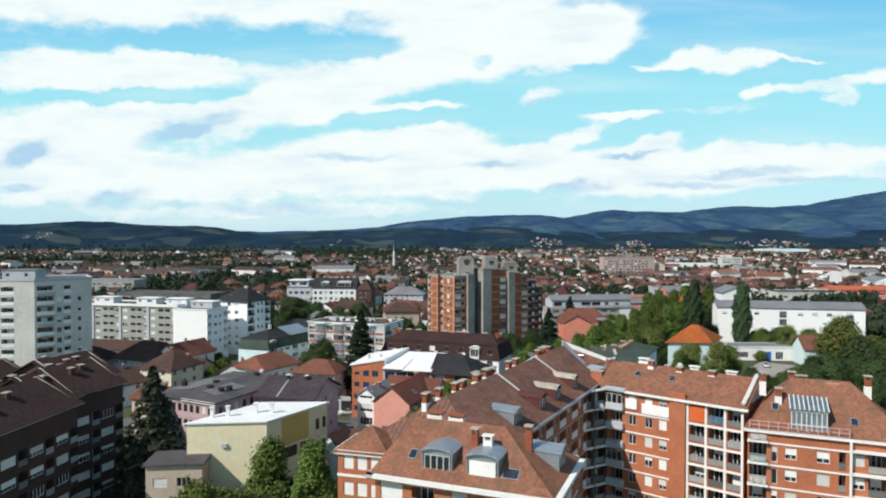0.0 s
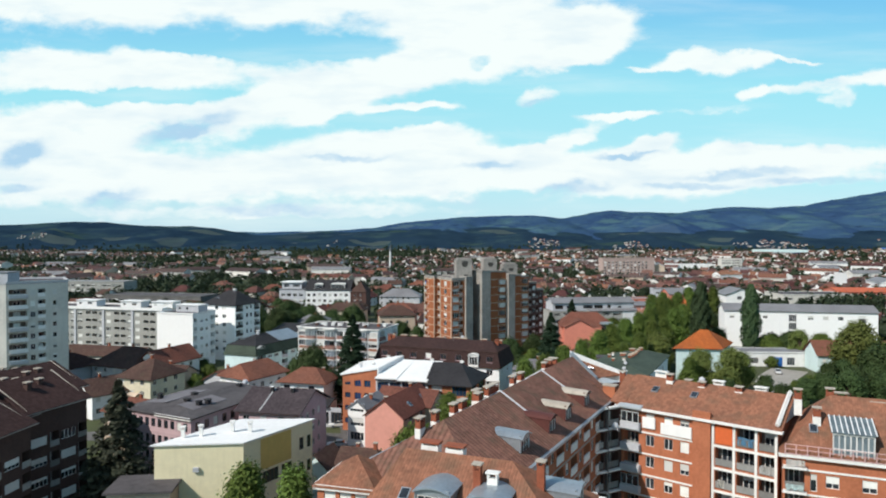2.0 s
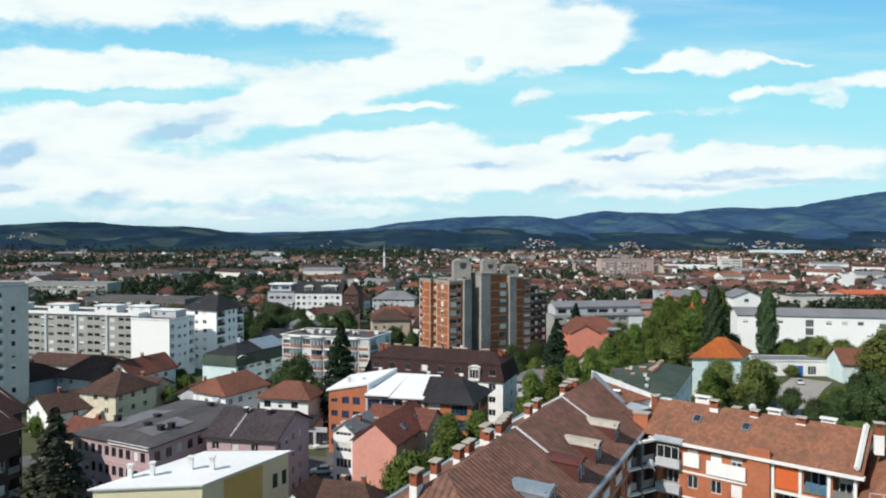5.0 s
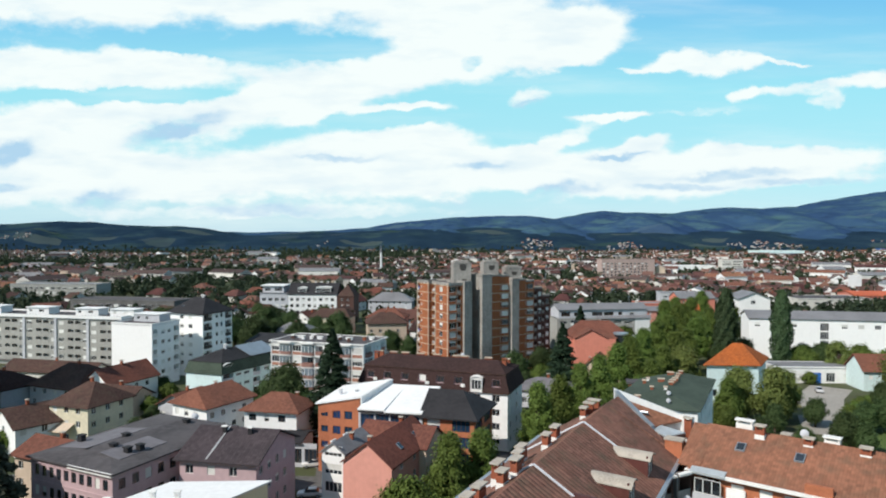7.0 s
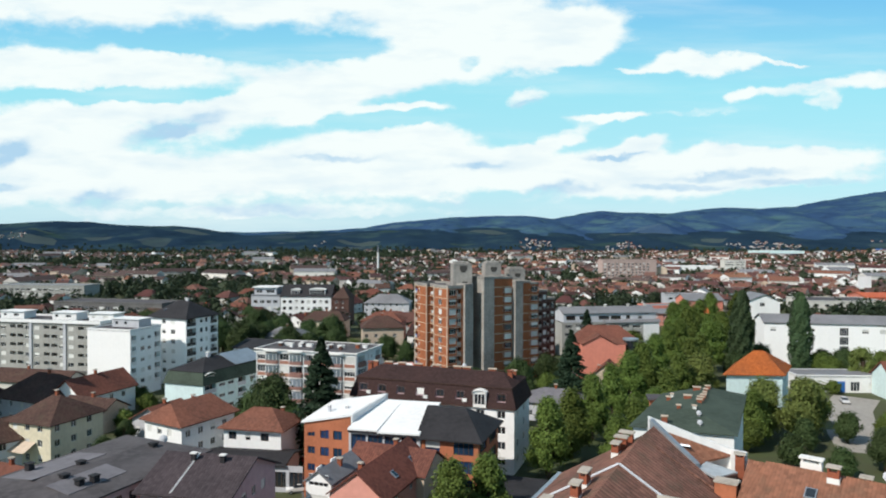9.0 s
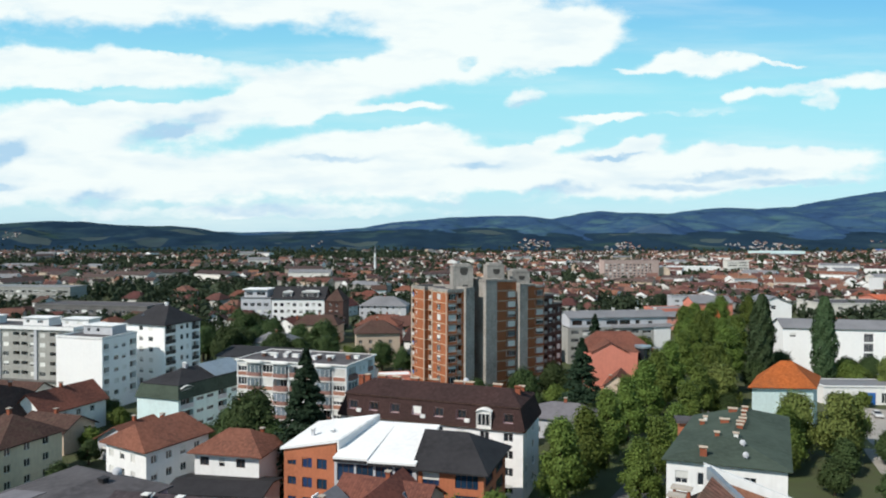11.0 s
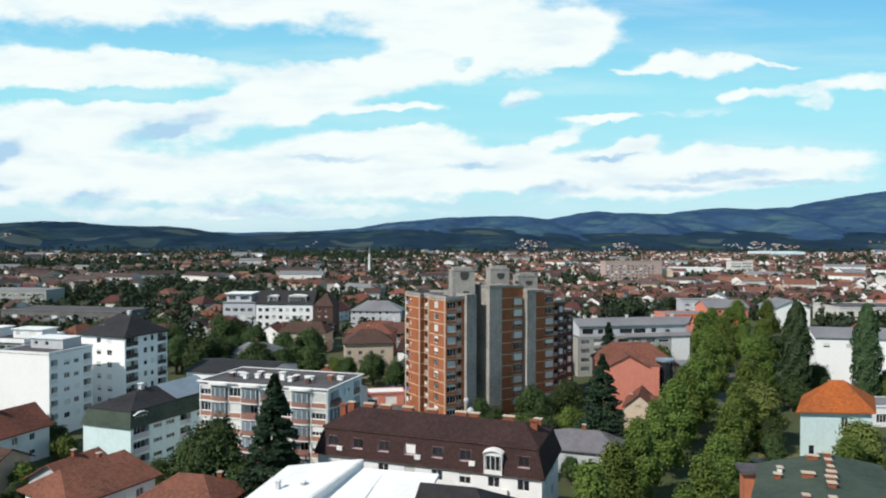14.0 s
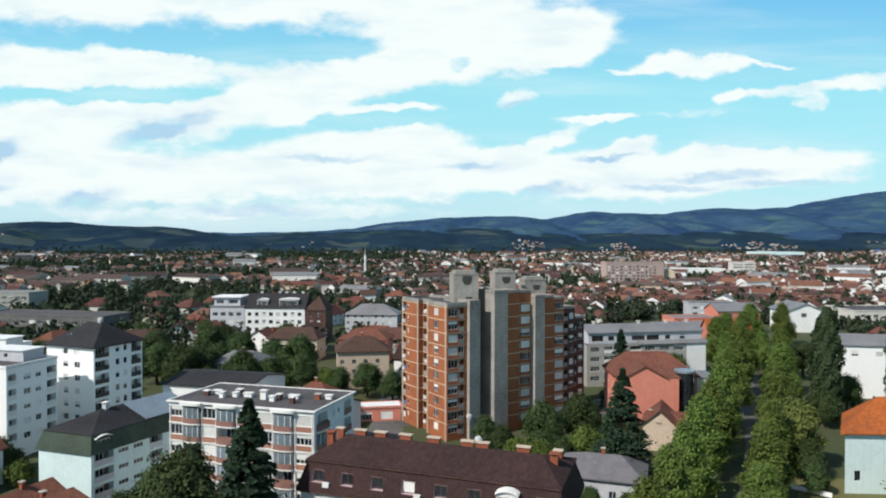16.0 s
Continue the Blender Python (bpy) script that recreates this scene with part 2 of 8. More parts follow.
def surf(name, color, rough=0.85, var=0.14, big=0.12, small=1.6, bump=0.0, bump_scale=8.0, streak=0.0, metallic=0.0, per_object=0.0, spec=0.3, tint=None, per_island=0.0):
    """A worn surface: colour that varies at two scales, optional rain streaks, relief and shade from piece to piece."""
    m = bpy.data.materials.new(name)
    m.use_nodes = True
    n, l = m.node_tree.nodes, m.node_tree.links
    b = n["Principled BSDF"]
    b.inputs["Roughness"].default_value, b.inputs["Metallic"].default_value = rough, metallic
    b.inputs["Specular IOR Level"].default_value = spec
    geo = n.new("ShaderNodeNewGeometry")

    def noise_at(scale, detail, vector=None):
        t = n.new("ShaderNodeTexNoise")
        t.inputs["Scale"].default_value, t.inputs["Detail"].default_value = scale, detail
        l.new(vector or geo.outputs["Position"], t.inputs["Vector"])
        return t.outputs[0]

    def blend(a, fac, col, kind="MIX"):
        x = n.new("ShaderNodeMix")
        x.data_type, x.blend_type = "RGBA", kind
        if isinstance(fac, float):
            x.inputs[0].default_value = fac
        else:
            l.new(fac, x.inputs[0])
        if isinstance(a, tuple):
            x.inputs[6].default_value = (*a, 1)
        else:
            l.new(a, x.inputs[6])
        x.inputs[7].default_value = (*col, 1)
        return x.outputs[2]

    def ramp(v, lo, hi, to_lo=0.0, to_hi=1.0):
        r = n.new("ShaderNodeMapRange")
        l.new(v, r.inputs[0])
        for i, q in enumerate((lo, hi, to_lo, to_hi)):
            r.inputs[i + 1].default_value = q
        return r.outputs[0]

    dark = tuple(c * (1 - 2.2 * var) for c in color)
    light = tuple(min(1, c * (1 + 1.2 * var)) for c in color)
    col = blend(color, ramp(noise_at(big, 4.0), 0.35, 0.7), tint or dark)
    col = blend(col, ramp(noise_at(small, 5.0), 0.4, 0.75, 0.0, 0.75), light)
    if streak:
        mp = n.new("ShaderNodeMapping")
        l.new(geo.outputs["Position"], mp.inputs[0])
        mp.inputs["Scale"].default_value = (2.2, 2.2, 0.12)
        col = blend(col, ramp(noise_at(1.0, 4.0, mp.outputs[0]), 0.5, 0.8, 0.0, streak), tuple(c * 0.45 for c in color))
    if per_object:
        info = n.new("ShaderNodeObjectInfo")
        hsv = n.new("ShaderNodeHueSaturation")
        l.new(ramp(info.outputs["Random"], 0, 1, 1 - per_object, 1 + per_object), hsv.inputs["Value"])
        l.new(ramp(info.outputs["Random"], 0, 1, 0.5 - per_object * 0.05, 0.5 + per_object * 0.05), hsv.inputs["Hue"])
        l.new(col, hsv.inputs["Color"])
        col = hsv.outputs[0]
    if per_island:
        hsv = n.new("ShaderNodeHueSaturation")
        l.new(ramp(geo.outputs["Random Per Island"], 0, 1, 1 - per_island, 1 + per_island), hsv.inputs["Value"])
        l.new(ramp(geo.outputs["Random Per Island"], 0, 1, 0.5 - per_island * 0.03, 0.5 + per_island * 0.03), hsv.inputs["Hue"])
        l.new(col, hsv.inputs["Color"])
        col = hsv.outputs[0]
    l.new(col, b.inputs["Base Color"])
    if bump:
        bp = n.new("ShaderNodeBump")
        bp.inputs["Strength"].default_value, bp.inputs["Distance"].default_value = bump, 0.06
        l.new(noise_at(bump_scale, 6.0), bp.inputs["Height"])
        l.new(bp.outputs[0], b.inputs["Normal"])
    return m


def tiles(name, color, alt, rib=0.42, course=0.20, relief=0.6, per_object=0.0, moss=0.0, big=0.16, spec=0.08, rib_shade=0.16):
    """Roof tiles: courses lie level on any slope, a rib profile runs down it; each tile has its own tone, and relief
    shading is put into the colour.
    """
    m = surf(name, color, rough=0.9, var=0.12, big=big, small=2.2, per_object=per_object, tint=alt, spec=spec)
    n, l = m.node_tree.nodes, m.node_tree.links
    b = n["Principled BSDF"]
    geo = n.new("ShaderNodeNewGeometry")
    side = n.new("ShaderNodeVectorMath")
    side.operation = "CROSS_PRODUCT"
    l.new(geo.outputs["True Normal"], side.inputs[0])
    side.inputs[1].default_value = (0, 0, 1)
    unit = n.new("ShaderNodeVectorMath")
    unit.operation = "NORMALIZE"
    l.new(side.outputs[0], unit.inputs[0])
    along = n.new("ShaderNodeVectorMath")
    along.operation = "DOT_PRODUCT"
    l.new(unit.outputs[0], along.inputs[0])
    l.new(geo.outputs["Position"], along.inputs[1])
    sep = n.new("ShaderNodeSeparateXYZ")
    l.new(geo.outputs["Position"], sep.inputs[0])

    def op(kind, a, bb=None):
        x = n.new("ShaderNodeMath")
        x.operation = kind
        for i, v in enumerate((a, bb)):
            if v is None:
                continue
            if isinstance(v, (int, float)):
                x.inputs[i].default_value = v
            else:
                l.new(v, x.inputs[i])
        return x.outputs[0]

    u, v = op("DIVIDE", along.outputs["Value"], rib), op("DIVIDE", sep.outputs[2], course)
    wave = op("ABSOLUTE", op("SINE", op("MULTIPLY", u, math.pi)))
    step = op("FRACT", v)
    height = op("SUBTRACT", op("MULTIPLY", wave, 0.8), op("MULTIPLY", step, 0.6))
    cell = n.new("ShaderNodeCombineXYZ")
    l.new(op("FLOOR", u), cell.inputs[0])
    l.new(op("FLOOR", v), cell.inputs[1])
    wnz = n.new("ShaderNodeTexWhiteNoise")
    wnz.noise_dimensions = "2D"
    l.new(cell.outputs[0], wnz.inputs["Vector"])
    base = b.inputs["Base Color"].links[0].from_socket
    hsv = n.new("ShaderNodeHueSaturation")
    l.new(base, hsv.inputs["Color"])
    # rib tops lightened, grooves darkened: painted shading over the bump
    l.new(op("ADD", op("ADD", 0.83, op("MULTIPLY", wnz.outputs["Value"], 0.34)), op("MULTIPLY", op("SUBTRACT", wave, 0.5), rib_shade)), hsv.inputs["Value"])
    out = hsv.outputs[0]
    if moss:
        nz = n.new("ShaderNodeTexNoise")
        nz.inputs["Scale"].default_value, nz.inputs["Detail"].default_value = 0.55, 8
        l.new(geo.outputs["Position"], nz.inputs["Vector"])
        r = n.new("ShaderNodeMapRange")
        l.new(nz.outputs[0], r.inputs[0])
        r.inputs[1].default_value, r.inputs[2].default_value, r.inputs[4].default_value = 0.5, 0.72, moss
        x = n.new("ShaderNodeMix")
        x.data_type = "RGBA"
        l.new(r.outputs[0], x.inputs[0])
        l.new(out, x.inputs[6])
        x.inputs[7].default_value = (0.10, 0.085, 0.06, 1)
        out = x.outputs[2]
    l.new(out, b.inputs["Base Color"])
    bp = n.new("ShaderNodeBump")
    bp.inputs["Strength"].default_value, bp.inputs["Distance"].default_value = relief, 0.07
    l.new(height, bp.inputs["Height"])
    l.new(bp.outputs[0], b.inputs["Normal"])
    return m


def glass(name, color=(0.025, 0.032, 0.04), rough=0.06):
    m = surf(name, color, rough=rough, var=0.2, big=0.35, small=0.9, spec=0.8, per_object=0.35)
    return m


M = dict(
    brick=surf("orange_brick", (0.430, 0.150, 0.076), var=0.12, big=0.3, small=3.0, bump=0.3, bump_scale=14, streak=0.18),
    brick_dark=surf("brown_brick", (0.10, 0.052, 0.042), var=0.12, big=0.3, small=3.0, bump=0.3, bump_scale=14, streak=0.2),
    brick_brown=surf("dark_brown_brick", (0.078, 0.045, 0.038), var=0.14, big=0.3, small=3.0, bump=0.3, bump_scale=14, streak=0.2),
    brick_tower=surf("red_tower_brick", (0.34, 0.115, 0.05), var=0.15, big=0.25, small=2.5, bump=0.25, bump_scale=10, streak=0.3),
    concrete=surf("grey_concrete", (0.40, 0.365, 0.325), var=0.15, big=0.2, small=1.4, bump=0.2, streak=0.35),
    concrete_tower=surf("weathered_tower_concrete", (0.32, 0.30, 0.275), var=0.18, big=0.2, small=1.4, bump=0.2, streak=0.4),
    concrete_dark=surf("stained_concrete", (0.16, 0.155, 0.15), var=0.16, big=0.25, small=1.5, bump=0.2, streak=0.4),
    white=surf("white_render", (0.80, 0.80, 0.79), var=0.05, big=0.12, small=1.2, bump=0.08, streak=0.10),
    white_new=surf("fresh_white_render", (0.86, 0.86, 0.85), var=0.02, big=0.12, small=1.2, bump=0.05, streak=0.05),
    panel_grey=surf("grey_facade_panel", (0.36, 0.355, 0.33), var=0.09, big=0.2, small=1.2, bump=0.1, streak=0.25),
    offwhite=surf("dull_white_render", (0.62, 0.60, 0.55), var=0.08, big=0.15, small=1.2, bump=0.1, streak=0.22),
    greywhite=surf("pale_grey_render", (0.50, 0.51, 0.54), var=0.07, big=0.15, small=1.2, bump=0.1, streak=0.2),
    yellow=surf("cream_yellow_render", (0.82, 0.74, 0.50), var=0.05, big=0.15, small=1.2, bump=0.08, streak=0.12),
    ochre=surf("ochre_panel", (0.64, 0.46, 0.15), var=0.06, big=0.2, small=1.2, streak=0.1),
    cream=surf("cream_render", (0.66, 0.60, 0.45), var=0.08, big=0.2, small=1.4, bump=0.1, streak=0.2),
    pink=surf("salmon_pink_render", (0.66, 0.31, 0.25), var=0.05, big=0.2, small=1.3, bump=0.08, streak=0.12),
    mauve=surf("pale_mauve_render", (0.50, 0.36, 0.38), var=0.06, big=0.2, small=1.3, bump=0.08, streak=0.15),
    coral=surf("coral_render", (0.64, 0.23, 0.165), var=0.06, big=0.2, small=1.3, bump=0.08, streak=0.15),
    aqua=surf("pale_aqua_render", (0.62, 0.76, 0.76), var=0.06, big=0.2, small=1.3, bump=0.08, streak=0.16),
    beige=surf("beige_render", (0.56, 0.45, 0.35), var=0.08, big=0.2, small=1.3, bump=0.08, streak=0.2),
    trim=surf("white_painted_trim", (0.78, 0.77, 0.74), var=0.06, big=0.5, small=3.0, streak=0.15),
    frame=surf("white_window_frame", (0.72, 0.72, 0.70), rough=0.5, var=0.05, small=3.0, per_object=0.15),
    frame_dark=surf("brown_window_frame", (0.09, 0.05, 0.03), rough=0.6, var=0.1, small=3.0, per_object=0.2),
    blind=surf("roller_blind", (0.66, 0.66, 0.63), rough=0.7, var=0.06, big=0.6, small=4.0, per_object=0.22),
    pane=glass("window_glass"),
    pane_blue=glass("blue_curtain_glass", (0.02, 0.05, 0.11), 0.05),
    pink_pale=surf("pale_pinkish_render", (0.46, 0.345, 0.31), var=0.08, big=0.2, small=1.3, streak=0.2),
    pane_pale=glass("pale_balcony_glass", (0.20, 0.25, 0.29), 0.12),
    panel_brick=surf("brick_red_panel", (0.36, 0.180, 0.125), var=0.10, big=0.4, small=3.0, bump=0.2, bump_scale=14, streak=0.12, per_object=0.1),
    rail=surf("painted_railing", (0.60, 0.60, 0.58), rough=0.5, var=0.08, small=3.0, per_object=0.15),
    bars=surf("thin_grey_railing", (0.27, 0.27, 0.26), rough=0.5, var=0.1, small=3.0, per_object=0.6),
    rail_dark=surf("dark_railing", (0.06, 0.055, 0.05), rough=0.5, var=0.1, small=3.0),
    # back walls of deep balconies, darkened to carry the recess's shade
    loggia=surf("loggia_wall_shade", (0.17, 0.13, 0.11), var=0.12, big=0.4, small=2.0),
    zinc_pale=surf("pale_zinc_sheet", (0.50, 0.54, 0.56), rough=0.5, var=0.10, big=0.4, small=2.5, metallic=0.3, streak=0.2),
    maroon=surf("maroon_sheet", (0.105, 0.036, 0.030), rough=0.6, var=0.14, big=0.4, small=2.0, streak=0.2),
    zinc=surf("weathered_zinc", (0.36, 0.41, 0.45), rough=0.42, var=0.10, big=0.4, small=2.5, metallic=0.55, streak=0.15),
    tin_white=surf("white_sheet_roof", (0.80, 0.80, 0.79), rough=0.55, var=0.05, big=0.15, small=1.5, streak=0.06),
    tin_dark=surf("charcoal_sheet_roof", (0.034, 0.033, 0.036), rough=0.75, var=0.16, big=0.25, small=1.5, spec=0.15),
    tin_green=surf("dark_green_sheet_roof", (0.062, 0.082, 0.064), rough=0.8, var=0.16, big=0.25, small=1.5, spec=0.1),
    tin_grey=surf("grey_sheet_roof", (0.20, 0.20, 0.21), rough=0.6, var=0.12, big=0.15, small=1.2),
    felt=surf("roofing_felt", (0.088, 0.080, 0.084), var=0.2, big=0.22, small=1.1, bump=0.2),
    felt_new=surf("new_roofing_felt", (0.165, 0.158, 0.172), var=0.12, big=0.25, small=1.1, bump=0.1),
    blue_paint=surf("blue_painted_metal", (0.03, 0.14, 0.42), rough=0.5, var=0.1, small=2.0),
    tile_old=tiles("old_clay_tiles", (0.215, 0.105, 0.078), (0.110, 0.062, 0.050), rib=0.62, course=0.26, relief=1.0, moss=0.65, rib_shade=0.50),
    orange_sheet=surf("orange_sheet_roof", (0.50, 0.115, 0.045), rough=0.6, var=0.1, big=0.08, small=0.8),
    tile_worn=tiles("worn_clay_tiles", (0.262, 0.118, 0.074), (0.185, 0.090, 0.060), rib=0.30, course=0.17, relief=0.6, moss=0.55, rib_shade=0.10, big=0.30),
    cap_stone=surf("chimney_cap_stone", (0.44, 0.39, 0.33), var=0.15, big=0.8, small=5.0, bump=0.2),
    tile_brown=tiles("brown_tiles", (0.088, 0.052, 0.043), (0.060, 0.038, 0.033), moss=0.3),
    tile_red=tiles("red_tiles", (0.172, 0.070, 0.050), (0.112, 0.052, 0.041), per_object=0.12),
    tile_orange=tiles("bright_orange_tiles", (0.38, 0.105, 0.030), (0.20, 0.072, 0.034)),
    tile_town=tiles("town_red_tiles", (0.135, 0.064, 0.052), (0.085, 0.045, 0.040), per_object=0.40, relief=0.3),
    wall_town=surf("town_render", (0.58, 0.56, 0.52), var=0.1, big=0.05, small=0.6, per_object=0.3),
    far_wall=surf("far_house_render", (0.52, 0.50, 0.47), var=0.08, big=0.02, small=0.3, per_island=0.45),
    far_roof=surf("far_house_tiles", (0.130, 0.064, 0.054), var=0.12, big=0.02, small=0.3, per_island=0.5),
    far_roof_dark=surf("far_house_dark_tiles", (0.070, 0.046, 0.042), var=0.12, big=0.02, small=0.3, per_island=0.4),
    far_roof_orange=surf("far_house_orange_tiles", (0.19, 0.085, 0.056), var=0.12, big=0.02, small=0.3, per_island=0.4),
    parapet=surf("dull_red_parapet", (0.27, 0.145, 0.12), var=0.08, big=0.3, small=2.0, streak=0.2),
    tile_dark=tiles("dark_maroon_tiles", (0.052, 0.030, 0.028), (0.038, 0.024, 0.023), relief=0.4),
    tile_mauve=tiles("dark_slate_tiles", (0.062, 0.050, 0.055), (0.045, 0.038, 0.042), relief=0.4),
    chimney=surf("chimney_brick", (0.28, 0.085, 0.045), var=0.15, big=0.6, small=4.0, bump=0.3, bump_scale=12),
    asphalt=surf("worn_asphalt", (0.12, 0.118, 0.115), var=0.18, big=0.06, small=0.8, bump=0.1),
    paving=surf("pale_paving", (0.34, 0.32, 0.29), var=0.12, big=0.1, small=1.0),
    bark=surf("bark", (0.09, 0.065, 0.045), var=0.2, big=1.0, small=5.0, bump=0.4),
)


# ---- building kit ----


def quad(bm, *pts):
    return bm.faces.new([bm.verts.new(p) for p in pts])


def box(bm, x0, y0, z0, x1, y1, z1, bevel=0.0):
    v = [bm.verts.new((x, y, z)) for z in (z0, z1) for x, y in ((x0, y0), (x1, y0), (x1, y1), (x0, y1))]
    for f in ((0, 3, 2, 1), (4, 5, 6, 7), (0, 1, 5, 4), (1, 2, 6, 5), (2, 3, 7, 6), (3, 0, 4, 7)):
        bm.faces.new([v[i] for i in f])
    return v


def rod(bm, p, q, r0, r1=None, n=6):
    """A tapered rod from p to q."""
    p, q, r1 = Vector(p), Vector(q), r0 if r1 is None else r1
    t = (q - p).to_track_quat("Z", "Y")
    a = [bm.verts.new(p + t @ Vector((math.cos(k * 2 * math.pi / n) * r0, math.sin(k * 2 * math.pi / n) * r0, 0))) for k in range(n)]
    b = [bm.verts.new(q + t @ Vector((math.cos(k * 2 * math.pi / n) * r1, math.sin(k * 2 * math.pi / n) * r1, 0))) for k in range(n)]
    for k in range(n):
        bm.faces.new((a[k], a[(k + 1) % n], b[(k + 1) % n], b[k]))
    bm.faces.new(b)
    bm.faces.new(a[::-1])


def to_mesh(name, bm, *mats):
    me = bpy.data.meshes.new(name)
    bmesh.ops.recalc_face_normals(bm, faces=bm.faces)
    bm.to_mesh(me)
    bm.free()
    for m in mats:
        me.materials.append(m)
    return me


def part(name, bm, material, parent, label="", m=None):
    """Links a bmesh (or a finished mesh) as one object under a thing or a part."""
    me = bm if isinstance(bm, bpy.types.Mesh) else to_mesh(name, bm, material)
    ob = new(name, me)
    ob.parent = parent
    if parent.data is None:
        ob.matrix_parent_inverse = parent.matrix_basis.inverted()
    if m is not None:
        ob.matrix_basis = m
    if label:
        tagged(ob, label)
    return ob


def thing(name, x, y, z=0.0, rz=0.0, label="", category="", group="", kind=""):
    ob = new(name)
    ob.matrix_basis = pose(x, y, z, 0, 0, rz)
    ob.empty_display_size = 0.5
    return tagged(ob, label, category, group, kind)


CACHE = {}


def window_mesh(w, h, style):
    key = ("frame", round(w, 2), round(h, 2), style)
    if key not in CACHE:
        bm, t, d = bmesh.new(), 0.07, 0.06
        n = max(1, round(w / 0.75))
        cut = [-w / 2]
        for k in range(n):
            cut += [-w / 2 + w * k / n + (t if k == 0 else 0.04), -w / 2 + w * (k + 1) / n - (t if k == n - 1 else 0.04)]
        cut.append(w / 2)
        zs = (0.0, t, h - t, h)
        for i, (x0, x1) in enumerate(zip(cut, cut[1:])):
            for j, (za, zb) in enumerate(zip(zs, zs[1:])):
                if i % 2 == 1 and j == 1:
                    for p, q in (((x0, za), (x1, za)), ((x1, za), (x1, zb)), ((x1, zb), (x0, zb)), ((x0, zb), (x0, za))):
                        quad(bm, (p[0], 0, p[1]), (q[0], 0, q[1]), (q[0], d, q[1]), (p[0], d, p[1]))
                else:
                    quad(bm, (x0, 0, za), (x1, 0, za), (x1, 0, zb), (x0, 0, zb))
        bmesh.ops.remove_doubles(bm, verts=bm.verts, dist=0.001)
        CACHE[key] = to_mesh("window", bm, M["frame_dark"] if style == "brown" else M["frame"])
    return CACHE[key]


def pane_mesh(w, h, mat):
    key = ("pane", round(w, 2), round(h, 2), mat)
    if key not in CACHE:
        bm = bmesh.new()
        box(bm, -w / 2 + 0.05, 0.035, 0.05, w / 2 - 0.05, 0.05, h - 0.05)
        CACHE[key] = to_mesh("pane", bm, M[mat])
    return CACHE[key]


def blind_mesh(w, h, f):
    key = ("blind", round(w, 2), round(h, 2), f)
    if key not in CACHE:
        bm, hh = bmesh.new(), h * f
        n = max(2, round(hh / 0.2))
        edge = []
        for k in range(n + 1):
            z = h - hh + (hh - 0.03) * k / n
            edge += [(-0.012, z), (-0.03, z + 0.02)] if k < n else [(-0.012, z)]
        va = [[bm.verts.new((x, y, z)) for y, z in edge] for x in (-w / 2 + 0.03, w / 2 - 0.03)]
        for i in range(len(edge) - 1):
            bm.faces.new((va[0][i], va[1][i], va[1][i + 1], va[0][i + 1]))
        CACHE[key] = to_mesh("blind", bm, M["blind"])
    return CACHE[key]


def far_window(w, h):
    """A small window as one mesh: glass in a pale frame."""
    key = ("far", round(w, 2), round(h, 2))
    if key not in CACHE:
        bm = bmesh.new()
        o = [bm.verts.new((x, 0, z)) for x, z in ((-w / 2, 0), (w / 2, 0), (w / 2, h), (-w / 2, h))]
        i = [bm.verts.new((x, 0, z)) for x, z in ((-w / 2 + 0.1, 0.1), (w / 2 - 0.1, 0.1), (w / 2 - 0.1, h - 0.1), (-w / 2 + 0.1, h - 0.1))]
        g = [bm.verts.new((v.co.x, 0.05, v.co.z)) for v in i]
        for k in range(4):
            j = (k + 1) % 4
            bm.faces.new((o[k], o[j], i[j], i[k])), bm.faces.new((i[k], i[j], g[j], g[k]))
        bm.faces.new(g).material_index = 1
        CACHE[key] = to_mesh("window", bm, M["frame"], M["pane"])
    return CACHE[key]


